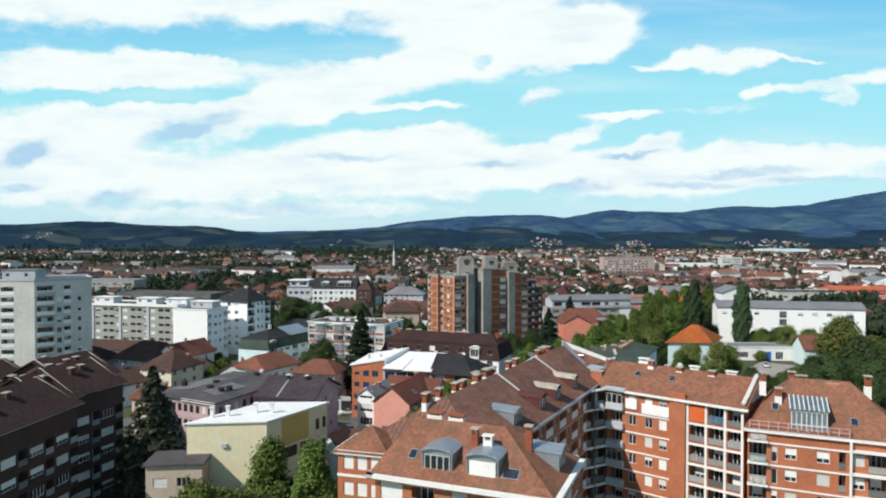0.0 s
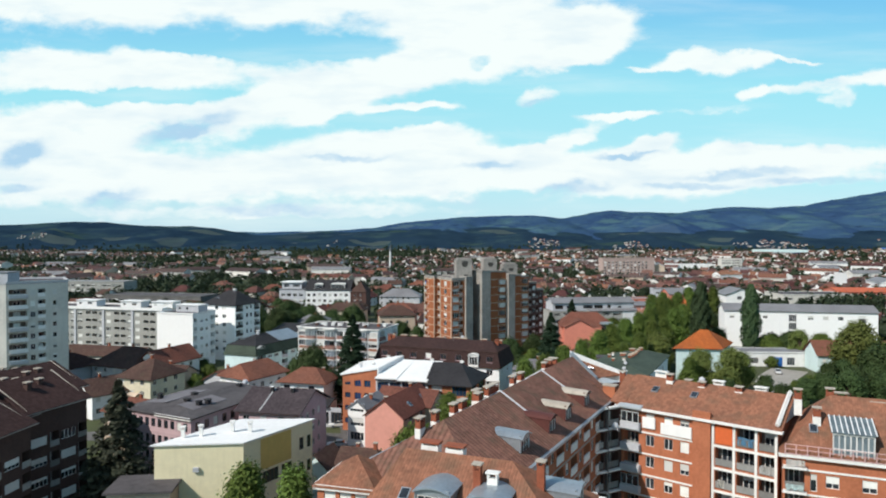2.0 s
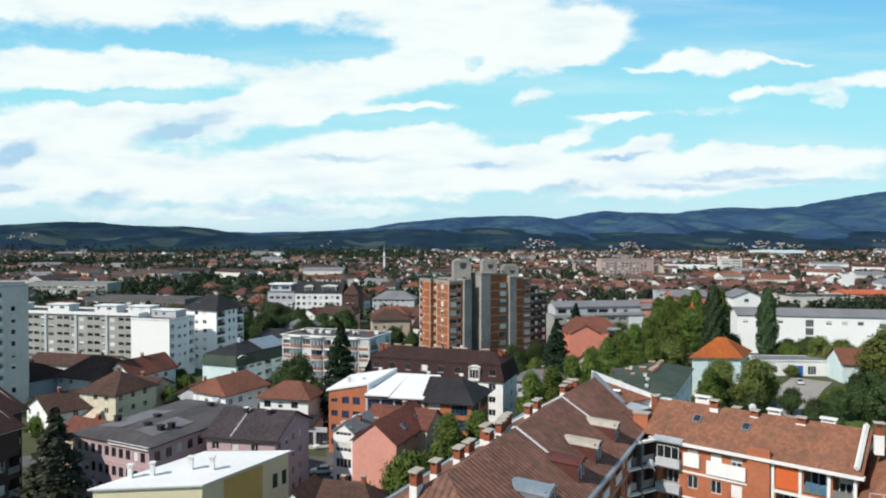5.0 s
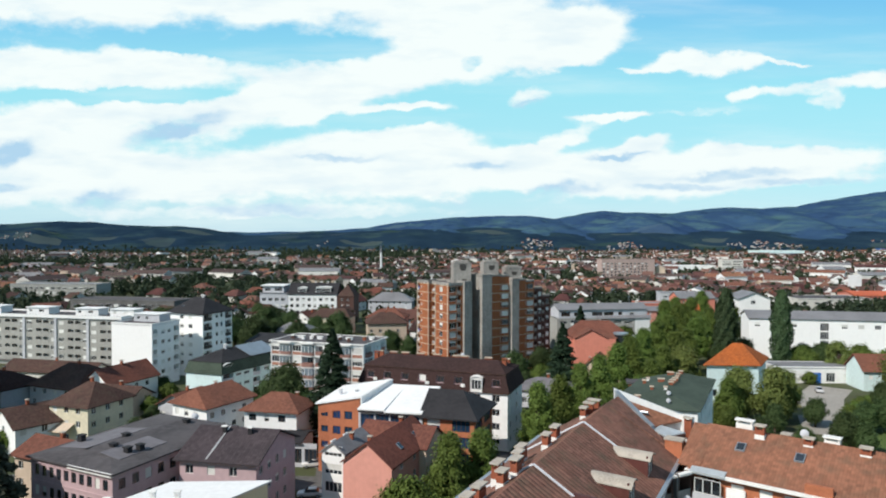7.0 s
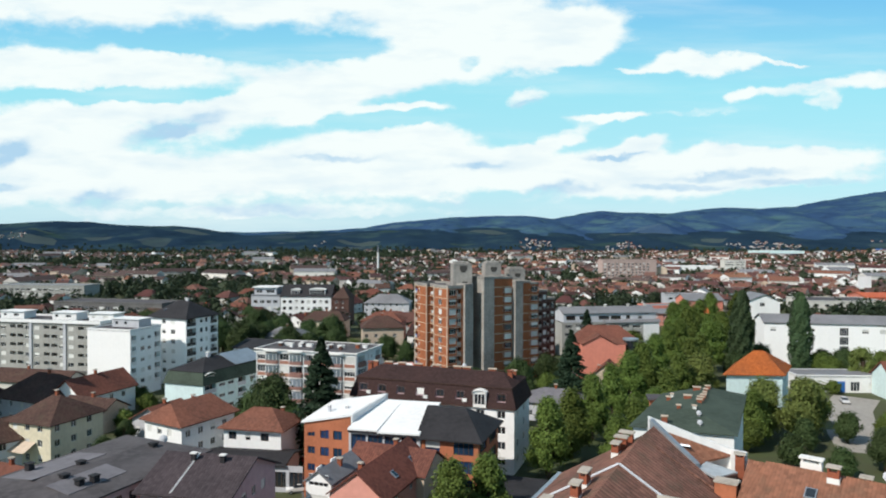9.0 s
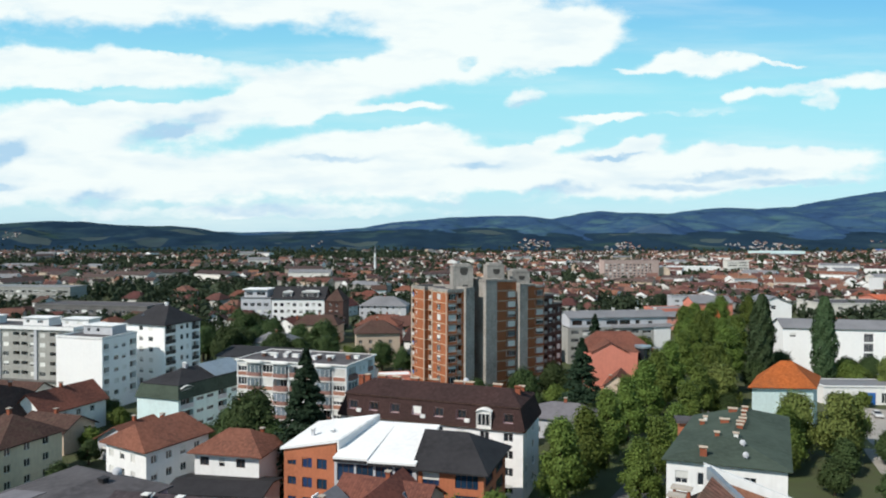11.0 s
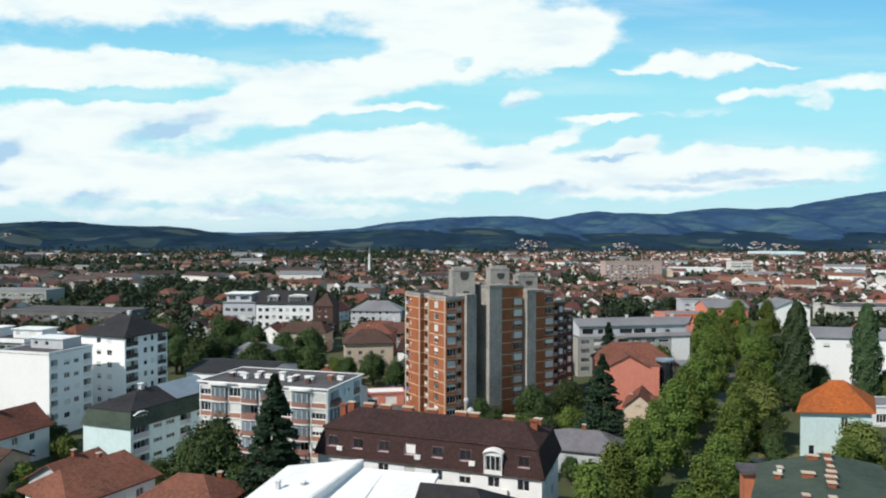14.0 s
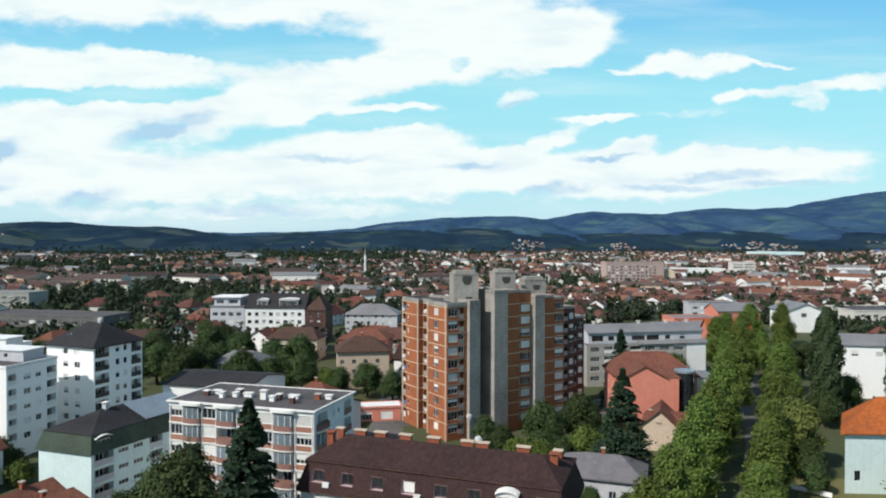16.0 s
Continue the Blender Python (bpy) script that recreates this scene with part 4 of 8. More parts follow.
def near_block():
    c = rect(-6.8, 67.6, 18.0, 12.0, -22)
    cx, cy = spot(c, 0.5, 0.5)
    b = thing("apartment_building", cx, cy, label="orange brick apartment house with clay tile hip roof and zinc dormers", category="apartment house", group="brick apartment complex")
    f0 = rows(18, 2.4, 6, 2.95, [(0.6, 3.0, 0.6, 2.5, "win"), (4.0, 6.4, 0.2, 2.5, "loggia"), (8.2, 9.8, 0.9, 2.4, "win"), (11, 13.4, 0.2, 2.5, "loggia"), (14.8, 16.6, 0.9, 2.4, "win")])
    f1 = rows(12, 2.4, 6, 2.95, [(2.0, 3.4, 0.9, 2.4, "win"), (6, 8.4, 0.2, 2.5, "loggia"), (9.6, 11, 0.9, 2.4, "win")])
    facs = raise_walls(b, c, 0, 20.3, "brick", {0: f0, 1: f1}, blinds=0.5)
    for k in range(1, 7):
        for i in (0, 1):
            band(b, facs[i], 2.4 + 2.95 * k - 0.35)
    ridge_roof(b, c, 20.3, 4.1, "tile_worn", hip=(0.12, 0.36), over=0.7)
    for i in range(4):
        fac = facs[i]
        band(b, fac, 20.0, 0.35, 0.8, "trim", name="gutter")
    # dormers with curved zinc hoods on the front slope
    for u in (6.3, 11.0):
        dormer(b, facs[0], u, 0.9, 20.5, 3.2, 2.3, 4.6, shut=u > 8)
    dormer(b, facs[1], 7.0, 0.6, 20.4, 3.0, 2.2, 4.4)
    for u, v, w in ((0.20, 0.60, 1.7), (0.34, 0.58, 1.7)):
        x, y = spot(c, u, v)
        chimney(b, x, y, 24.0, 1.0, w, 0.9, -22, "trim", "chimney")
    for u, v, zz, h in ((0.52, 0.30, 22.6, 2.2), (0.80, 0.45, 23.6, 1.5)):
        x, y = spot(c, u, v)
        chimney(b, x, y, zz, h, 0.65, 0.55, -22)
    x, y = spot(c, 0.60, 0.28)
    chimney(b, x, y, 22.4, 1.9, 0.9, 0.5, -22, "trim", "trim")
    for u, v, zz in ((0.18, 0.18, 21.9), (0.74, 0.13, 21.4), (0.78, 0.13, 21.4)):
        skylight(b, facs[0], u * 18, v * 12, zz, 34)
    # stair turret at the corner
    t = rect(-11.8, 75.6, 5.8, 6.0, -16)
    g = rows(5.8, 2.4, 6, 2.95, [(0.7, 1.9, 0.9, 2.4, "win"), (2.3, 3.5, 0.9, 2.4, "win"), (3.9, 5.1, 0.9, 2.4, "win")])
    tf = raise_walls(b, t, 0, 20.2, "brick", {0: g, 3: []}, name="turret_wall", blinds=0.9)
    band(b, tf[0], 17.2, 0.3), band(b, tf[0], 19.75, 0.5, 0.35), band(b, tf[3], 19.75, 0.5, 0.35), band(b, tf[1], 19.75, 0.5, 0.35)
    ridge_roof(b, t, 20.2, 1.9, "tile_worn", hip=(0.5, 0.5), over=0.4, name="turret_roof")


def skylight(parent, fac, u, depth, z, tilt):
    if "skylight" not in CACHE:
        bm = bmesh.new()
        box(bm, -0.45, -0.6, 0, 0.45, 0.6, 0.16)
        CACHE["skylight"] = to_mesh("skylight", bm, M["zinc"])
        bm = bmesh.new()
        box(bm, -0.36, -0.5, 0.155, 0.36, 0.5, 0.175)
        CACHE["skylight_pane"] = to_mesh("pane", bm, M["pane"])
    ob = part("skylight", CACHE["skylight"], None, parent, m=fac.matrix(u, depth, z) @ Matrix.Rotation(radians(tilt), 4, "X"))
    part("pane", CACHE["skylight_pane"], None, ob)


def dormer(parent, fac, u, depth, z, w, h, back, hood="zinc", cheek="zinc", win=True, shut=False):
    """A dormer with a gently arched hood, its window in front."""
    key = ("dormer", w, h, back, hood)
    if key not in CACHE:
        bm = bmesh.new()
        n, arc = 8, []
        for k in range(n + 1):
            a = -1 + 2 * k / n
            arc.append((a * w / 2 * 1.08, h + 0.42 * (1 - a * a)))
        solid(bm, [[(xa, -0.25, za + 0.08), (xb, -0.25, zb + 0.08), (xb, back, zb + 0.25), (xa, back, za + 0.25)] for (xa, za), (xb, zb) in zip(arc, arc[1:])], 0.1)
        CACHE[key] = to_mesh("hood", bm, M[hood])
        bm = bmesh.new()
        for s in (-1, 1):
            box(bm, min(s * w / 2, s * (w / 2 - 0.12)), 0, -0.3, max(s * w / 2, s * (w / 2 - 0.12)), back, h)
        box(bm, -w / 2 + 0.121, 0.05, -0.3, w / 2 - 0.121, 0.2, 0.25)
        box(bm, -w / 2 + 0.121, 0.05, h - 0.25, w / 2 - 0.121, 0.2, h + 0.36)
        CACHE[key + ("cheek",)] = to_mesh("dormer", bm, M[cheek])
    ob = part("dormer", CACHE[key + ("cheek",)], None, parent, m=fac.matrix(u, depth, z))
    part("hood", CACHE[key], None, ob)
    if win:
        part("window", window_mesh(w - 0.5, h - 0.5, "brown" if hood == "tile_dark" else "white"), None, ob, m=pose(0, 0.02, 0.25))
        if shut:
            part("blind", blind_mesh(w - 0.5, h - 0.5, 0.97), None, ob, m=pose(0, 0.01, 0.25))
    pane = bmesh.new()
    box(pane, -w / 2 + 0.13, 0.11, 0.25, w / 2 - 0.13, 0.13, h - 0.25)
    part("pane", pane, M["pane"], ob)


def left_wing():
    d = 44.0
    c = rect(-9.1, 78.5, 15.0, d, -28.7)
    cx, cy = spot(c, 0.5, 0.5)
    b = thing("apartment_building", cx, cy, label="brown brick apartment wing with ribbed clay tile roof and shaded balconies", category="apartment house", group="brick apartment complex")
    cols = []
    for k in range(6):
        u = 9 + k * 5.4
        cols += [(u, u + 2.6, 0.2, 2.5, "loggia"), (u + 3.4, u + 4.6, 0.9, 2.4, "win")]
    f1 = rows(d, 2.4, 6, 2.95, cols)
    f3 = rows(d, 2.4, 6, 2.95, [(3 + 4 * k, 4.4 + 4 * k, 0.9, 2.4, "win") for k in range(9)])
    facs = raise_walls(b, c, 0, 20.3, "brick", {1: f1, 3: f3}, rail="trim")
    for k in range(1, 7):
        band(b, facs[1], 2.4 + 2.95 * k - 0.35, mat="concrete")
    ridge_roof(b, c, 20.3, 4.6, "tile_old", hip=(0.15, 0.0), over=0.6, along=1, gable="brick")
    band(b, facs[1], 20.0, 0.3, 0.75, "zinc", name="gutter")
    band(b, facs[3], 20.0, 0.3, 0.75, "zinc", name="gutter")
    dormer(b, facs[1], 12.5, 1.0, 20.7, 2.6, 1.9, 4.4)
    for u, hood in ((21.0, "maroon"), (27.0, "cap_stone"), (35.0, "cap_stone")):
        dormer(b, facs[1], u, 0.9, 20.7, 2.3, 1.9, 3.9, hood, "maroon")
    # party walls rise above the tiles with a pale coping
    for v in (0.47, 0.80):
        p0, p1, p2 = spot(c, 0.02, v), spot(c, 0.5, v), spot(c, 0.98, v)
        bm = bmesh.new()
        p2 = spot(c, 0.84, v)
        rod(bm, (*p0, 20.75), (*p1, 25.2), 0.13, n=4), rod(bm, (*p1, 25.2), (*p2, 22.08), 0.13, n=4)
        part("coping", bm, M["greywhite"], b)
    for u, v, h, w in ((0.38, 0.10, 1.6, 1.0), (0.40, 0.16, 1.5, 0.8), (0.38, 0.27, 1.4, 1.0), (0.36, 0.33, 1.4, 1.3), (0.40, 0.40, 1.3, 1.0), (0.42, 0.45, 1.5, 1.2), (0.30, 0.46, 1.9, 1.4), (0.34, 0.53, 1.6, 1.1), (0.28, 0.60, 1.7, 1.4), (0.38, 0.66, 1.4, 1.0), (0.36, 0.74, 1.4, 1.2), (0.40, 0.92, 1.2, 0.9)):
        x, y = spot(c, u, v)
        chimney(b, x, y, 20.3 + 4.6 * (1 - abs(u - 0.5) * 2) + 0.1, h, w, 0.6, 61, "chimney", "trim", 0.35)
    for v in (0.24, 0.62):
        skylight(b, facs[1], v * d, 4.6, 23.1, 31)


def right_wing():
    c = rect(25.8, 106.2, 20.4, 12.5, -40)
    cx, cy = spot(c, 0.5, 0.5)
    b = thing("apartment_building", cx, cy, label="orange brick apartment wing with white bands and framed balconies", category="apartment house", group="brick apartment complex")
    f0 = rows(20.4, 2.4, 6, 2.95, [(0.4, 2.6, 0.2, 2.5, "loggia"), (3.6, 4.8, 0.9, 2.4, "win"), (6.2, 7.4, 0.9, 2.4, "win"), (8.4, 9.6, 0.9, 2.4, "win"),
                                  (13.0, 15.3, 0.15, 2.7, "loggia"), (15.65, 18.0, 0.15, 2.7, "loggia"), (18.3, 20.3, 0.15, 2.7, "loggia")])
    facs = raise_walls(b, c, 0, 20.3, "brick", {0: f0}, blinds=0.6, rail="bars")
    for k in range(1, 7):
        z = 2.4 + 2.95 * k - 0.35
        band(b, facs[0], z, 0.22, 0.07, "trim", 0, 12.7)
        band(b, facs[0], z, 0.32, 0.12, "trim", 12.7, 20.4, name="balcony_slab")
    for u in (12.7, 15.33, 17.98, 20.3):
        bm = bmesh.new()
        box(bm, -0.16, -0.14, 2.0, 0.16, 0.05, 20.3)
        part("pilaster", bm, M["trim"], b, m=facs[0].matrix(u, 0, 0))
    for k in range(6):
        z = 2.4 + 2.95 * k
        bm = bmesh.new()
        box(bm, 0.1, -0.75, z + 0.05, 2.9, 0.0, z + 0.95)
        part("balcony_front", bm, M["greywhite"], b, m=facs[0].matrix(0, 0, 0))
        if k in (2, 5):
            part("window", window_mesh(2.6, 1.5, "white"), None, b, m=facs[0].matrix(1.5, -0.6, z + 1.0))
            part("pane", pane_mesh(2.6, 1.5, "pane"), None, b, m=facs[0].matrix(1.5, -0.6, z + 1.0))
    bm = bmesh.new()
    solid(bm, [[(-0.2, -1.0, 20.35), (3.2, -1.0, 20.35), (3.2, 0.0, 20.6), (-0.2, 0.0, 20.6)]], 0.2)
    part("bay_roof", bm, M["zinc_pale"], b, m=facs[0].matrix(0, 0, 0))
    bm = bmesh.new()
    box(bm, 10.2, -0.5, 1.0, 12.5, 0.0, 21.2)
    part("brick_pier", bm, M["brick"], b, m=facs[0].matrix(0, 0, 0))
    ridge_roof(b, c, 20.3, 3.0, "tile_worn", over=0.6, gable="white")
    band(b, facs[0], 20.0, 0.3, 0.75, "trim", name="gutter")
    for u0, u1, za in ((3.2, 5.0, 17.6), (5.8, 10.0, 17.2)):
        bm = bmesh.new()
        box(bm, u0, -0.25, za, u1, -0.02, za + 1.5)
        part("balcony_front", bm, M["white"], b, m=facs[0].matrix(0, 0, 0))
    for u0, u1, za, col in ((15.8, 17.8, 17.6, (0.15, 0.35, 0.55)), (18.5, 20.1, 14.6, (0.6, 0.6, 0.58)), (13.3, 14.2, 11.6, (0.7, 0.68, 0.62))):
        bm = bmesh.new()
        n = 7
        va = [[bm.verts.new((u0 + (u1 - u0) * i / n, -0.03 + 0.05 * math.sin(i * 2.1), za + zz + 0.06 * math.sin(i))) for zz in (0.0, 1.0)] for i in range(n + 1)]
        for i in range(n):
            bm.faces.new((va[i][0], va[i + 1][0], va[i + 1][1], va[i][1]))
        ob = bmesh.ops.solidify(bm, geom=list(bm.faces), thickness=0.02)
        part("laundry", bm, surf("hung_cloth", col, var=0.1, small=4.0), b, "washing hung out to dry", m=facs[0].matrix(0, 0, 0))
    awn = bmesh.new()
    box(awn, 13.05, -0.14, 17.35, 15.25, -0.10, 19.95)
    part("awning", awn, surf("orange_canvas", (0.62, 0.13, 0.04), var=0.1, small=3.0), b, "orange canvas sunblind", m=facs[0].matrix(0, 0, 0))
    for u, v, h, w, mat in ((0.24, 0.44, 1.7, 0.9, "chimney"), (0.46, 0.45, 1.2, 0.8, "chimney"), (0.70, 0.45, 1.2, 0.9, "chimney"), (0.55, 0.56, 1.3, 1.4, "trim"), (0.14, 0.6, 1.5, 1.7, "trim"), (0.82, 0.56, 1.2, 1.5, "trim"), (0.35, 0.53, 1.0, 0.8, "chimney")):
        x, y = spot(c, u, v)
        chimney(b, x, y, 22.6, h, w, 0.7, -40, mat, "trim", 0.0 if mat == "trim" else 0.5)
    for u in (3.5, 9.0):
        skylight(b, facs[0], u, 3.6, 22.25, 26)
    dish(b, *spot(c, 0.42, 0.62), 23.2, 0.42)
    # white fire wall at the far end of the ridge
    p = [spot(c, 1.0, v) for v in (0.0, 0.5, 1.0)]
    bm = bmesh.new()
    rod(bm, (*p[0], 20.9), (*p[1], 23.9), 0.28, n=4), rod(bm, (*p[1], 23.9), (*p[2], 20.9), 0.28, n=4)
    part("coping", bm, M["trim"], b)


def dish(parent, x, y, z, r=0.6, turn=150):
    key = ("dish", r)
    if key not in CACHE:
        bm = bmesh.new()
        rings = [[bm.verts.new((math.cos(a * math.pi / 6) * r * s, -0.35 * r * s * s, math.sin(a * math.pi / 6) * r * s)) for a in range(12)] for s in (0.25, 0.6, 1.0)]
        bm.faces.new(rings[0])
        for p, q in zip(rings, rings[1:]):
            for k in range(12):
                bm.faces.new((p[k], p[(k + 1) % 12], q[(k + 1) % 12], q[k]))
        rod(bm, (0, 0.02, 0), (0, 0.3, -r * 1.4), 0.03)
        rod(bm, (0, 0, -r * 0.9), (0, -r, 0), 0.02)
        CACHE[key] = to_mesh("satellite_dish", bm, M["greywhite"])
    return part("satellite_dish", CACHE[key], None, parent, m=pose(x, y, z + r * 1.2, 20, 0, turn))


def end_block():
    c = rect(41.2, 91.2, 19.0, 13.0, -24)
    cx, cy = spot(c, 0.5, 0.5)
    b = thing("apartment_building", cx, cy, label="orange brick corner house with roof terrace and glass conservatory", category="apartment house", group="brick apartment complex")
    f0 = rows(19, 1.9, 6, 2.95, [(0.2, 2.3, 0.15, 2.7, "loggia"), (2.9, 3.6, 0.2, 2.3, "win"), (4.5, 5.9, 0.8, 2.3, "win"), (8.2, 9.7, 0.8, 2.3, "win"), (10.7, 11.5, 0.2, 2.5, "loggia"), (12.3, 13.6, 0.9, 2.4, "win"), (14.0, 16.0, 0.15, 2.7, "loggia"), (16.5, 18.7, 0.15, 2.7, "loggia")])
    f0 = [o for o in f0 if o[3] < 17.4]
    facs = raise_walls(b, c, 0, 18.2, "brick", {0: f0}, blinds=0.9, rail="bars")
    for k in range(1, 6):
        band(b, facs[0], 1.9 + 2.95 * k - 0.35, 0.22, 0.08, "trim")
    band(b, facs[0], 17.8, 0.35, 0.5, "trim", name="gutter")
    for k in range(1, 6):
        for u0, u1 in ((0.0, 2.5), (11.9, 16.2), (16.3, 19.0)):
            band(b, facs[0], 1.9 + 2.95 * k - 0.12, 0.24, 0.75, "trim", u0, u1, name="balcony_slab")
    for u in (12.0, 16.25, 18.9):
        bm = bmesh.new()
        box(bm, u - 0.14, -0.75, 0, u + 0.14, -0.5, 17.8)
        part("pillar", bm, M["trim"], b, m=facs[0].matrix(0, 0, 0))
    hang = random.Random(3)
    for k in range(1, 6):
        bm = bmesh.new()
        w = hang.uniform(1.2, 2.0)
        n = 6
        va = [[bm.verts.new((0.3 + w * i / n, -0.72 + 0.05 * math.sin(i * 2.3 + k), z + 0.10 * math.sin(math.pi * i / n) * (z < 0.5))) for z in (hang.uniform(0.1, 0.4), 1.0)] for i in range(n + 1)]
        for i in range(n):
            bm.faces.new((va[i][0], va[i + 1][0], va[i + 1][1], va[i][1]))
        bmesh.ops.solidify(bm, geom=list(bm.faces), thickness=0.02)
        part("laundry", bm, M[hang.choice(("trim", "greywhite", "trim", "aqua"))], b, "washing hung out to dry", m=facs[0].matrix(0, 0, 1.9 + 2.95 * k))
    ridge_roof(b, c, 18.2, 5.8, "tile_worn", hip=(0.30, 0.34), over=0.4)
    # terrace rail
    bm = bmesh.new()
    for z in (0.1, 0.65, 1.2):
        box(bm, 0.2, -0.5, z, 11.9, -0.44, z + 0.06)
    for k in range(11):
        x = 0.2 + k * 1.165
        box(bm, x - 0.04, -0.52, 0, x + 0.04, -0.42, 1.26)
    part("terrace_rail", bm, surf("pale_pink_metal", (0.62, 0.42, 0.42), rough=0.5, var=0.1), b, "pale pink metal terrace railing", m=facs[0].matrix(0, 0, 18.15))
    bm = bmesh.new()
    box(bm, 7.6, 0.2, 19.4, 11.6, 0.28, 22.2)
    con = part("conservatory", bm, M["pane_pale"], b, "white-framed glass conservatory", m=facs[0].matrix(-2.3, 0, -1.25))
    for k in range(8):
        x = 7.5 + k * 0.59
        bm = bmesh.new()
        box(bm, x, 0.08, 19.4, x + 0.12, 0.3, 22.3)
        part("glazing_bar", bm, M["frame"], con)
    for z in (19.42, 20.4, 22.18):
        bm = bmesh.new()
        box(bm, 7.5, 0.05, z, 11.75, 0.32, z + 0.14)
        part("transom", bm, M["frame"], con)
    bm = bmesh.new()
    solid(bm, [[(7.3, -0.1, 22.5), (11.9, -0.1, 22.5), (11.9, 3.6, 23.6), (7.3, 3.6, 23.6)]], 0.12)
    part("conservatory_roof", bm, M["pane_pale"], con)
    for k in range(9):
        x = 7.35 + k * 0.56
        bm = bmesh.new()
        solid(bm, [[(x, -0.12, 22.6), (x + 0.10, -0.12, 22.6), (x + 0.10, 3.6, 23.7), (x, 3.6, 23.7)]], 0.10)
        part("rafter", bm, M["tin_white"], con)
    for u, v, h, w in ((0.10, 0.42, 2.0, 0.8), (0.30, 0.62, 1.9, 0.9), (0.36, 0.56, 1.6, 1.3), (0.56, 0.50, 1.0, 1.5), (0.78, 0.55, 2.2, 0.8), (0.20, 0.25, 1.8, 0.8)):
        x, y = spot(c, u, v)
        chimney(b, x, y, 21.4 if v < 0.4 else 22.8, h, w, 0.6, -24, "chimney", "trim", 0.4)
    skylight(b, facs[0], 3.4, 2.6, 20.75, 41)
    skylight(b, facs[0], 12.6, 1.6, 19.85, 41)


def slab_between(parent, name, p, q, thick, drop, mat, label=""):
    """An upright wall with a sloping top from p to q."""
    p, q = Vector(p), Vector(q)
    n = Vector((-(q - p).y, (q - p).x, 0)).normalized() * thick / 2
    bm = bmesh.new()
    solid(bm, [[tuple(p - n), tuple(q - n), tuple(q + n), tuple(p + n)]], drop)
    return part(name, bm, M[mat], parent, label)


def junction():
    """The corner where the two wings meet: a zinc-capped gable, a white fire wall and a small sheet roof between them."""
    c = [(20.6, 103.4), (25.9, 106.3), (33.9, 116.0), (25.5, 122.5), (17.0, 108.8)]
    b = thing("apartment_building", 24, 111, label="brick corner between two wings with zinc coping and white fire wall", category="apartment house", group="brick apartment complex")
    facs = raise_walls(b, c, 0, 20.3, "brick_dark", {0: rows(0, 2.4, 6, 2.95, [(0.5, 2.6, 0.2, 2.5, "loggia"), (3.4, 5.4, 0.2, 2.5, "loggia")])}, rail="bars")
    for k in range(7):
        for u0, u1 in ((0.2, 2.9), (3.2, 5.7)):
            band(b, facs[0], 2.3 + 2.95 * k, 0.22, 0.55, "trim", u0, u1, name="balcony_slab")
    bm = bmesh.new()
    box(bm, 2.95, -0.45, 0, 3.15, 0.0, 20.3)
    part("pier", bm, M["concrete_dark"], b, m=facs[0].matrix(0, 0, 0))
    for pts, mat, lab in (([(18.6, 113.5, 25.17), (25.0, 110.0, 20.95), (24.3, 111.6, 21.9), (23.7, 113.3, 22.5), (21.1, 117.2, 25.17)], "tile_old", ""),
                          ([(21.4, 117.0, 24.9), (24.1, 113.6, 22.4), (25.4, 114.9, 22.4), (28.3, 116.3, 22.5)], "tile_worn", ""),
                          ([(23.9, 113.2, 22.3), (24.6, 110.9, 22.2), (27.2, 112.3, 22.2), (25.3, 114.9, 22.35)], "zinc_pale", "pale sheet-metal roof over a stair"),
                          ([(24.5, 107.2, 20.62), (26.2, 105.8, 20.62), (30.2, 110.7, 23.3), (28.3, 112.6, 23.3)], "tile_worn", "")):
        bm = bmesh.new()
        solid(bm, [pts], 0.2)
        part("roof", bm, M[mat], b, lab)
    slab_between(b, "coping", (20.9, 117.5, 25.75), (23.8, 113.0, 22.75), 0.55, 0.9, "zinc", "zinc coping along the gable")
    slab_between(b, "fire_wall", (20.7, 117.9, 25.9), (28.5, 116.5, 23.0), 0.4, 3.0, "white", "white rendered fire wall")
    slab_between(b, "fire_wall", (28.5, 116.5, 23.0), (28.4, 113.4, 23.7), 0.4, 3.0, "white")
    bm = bmesh.new()
    box(bm, -0.9, -0.6, 17.5, 0.9, 0.6, 22.1)
    part("brick_pier", bm, M["brick"], b, m=pose(25.2, 110.1, 0, 0, 0, -35))
    bm = bmesh.new()
    box(bm, -1.0, -0.7, 22.1, 1.0, 0.7, 22.25)
    part("pier_cap", bm, M["cap_stone"], b, m=pose(25.2, 110.1, 0, 0, 0, -35))
    slab_between(b, "stair_wall", (24.2, 110.8, 22.1), (27.0, 112.1, 22.1), 0.3, 2.2, "brick_dark")
    skylight(b, Facade((25.4, 114.9), (21.4, 117.0)), 1.9, 0.1, 23.4, 30)
    for x, y, z, h, w in ((27.9, 113.4, 22.4, 1.1, 0.8), (17.3, 113.6, 24.0, 1.5, 1.2), (16.4, 112.2, 24.0, 1.5, 1.0)):
        chimney(b, x, y, z, h, w, 0.6, -30, "chimney", "trim")
    dish(b, 24.6, 104.4, 17.0, 0.55, 200)


near_block(), left_wing(), right_wing(), end_block(), junction()


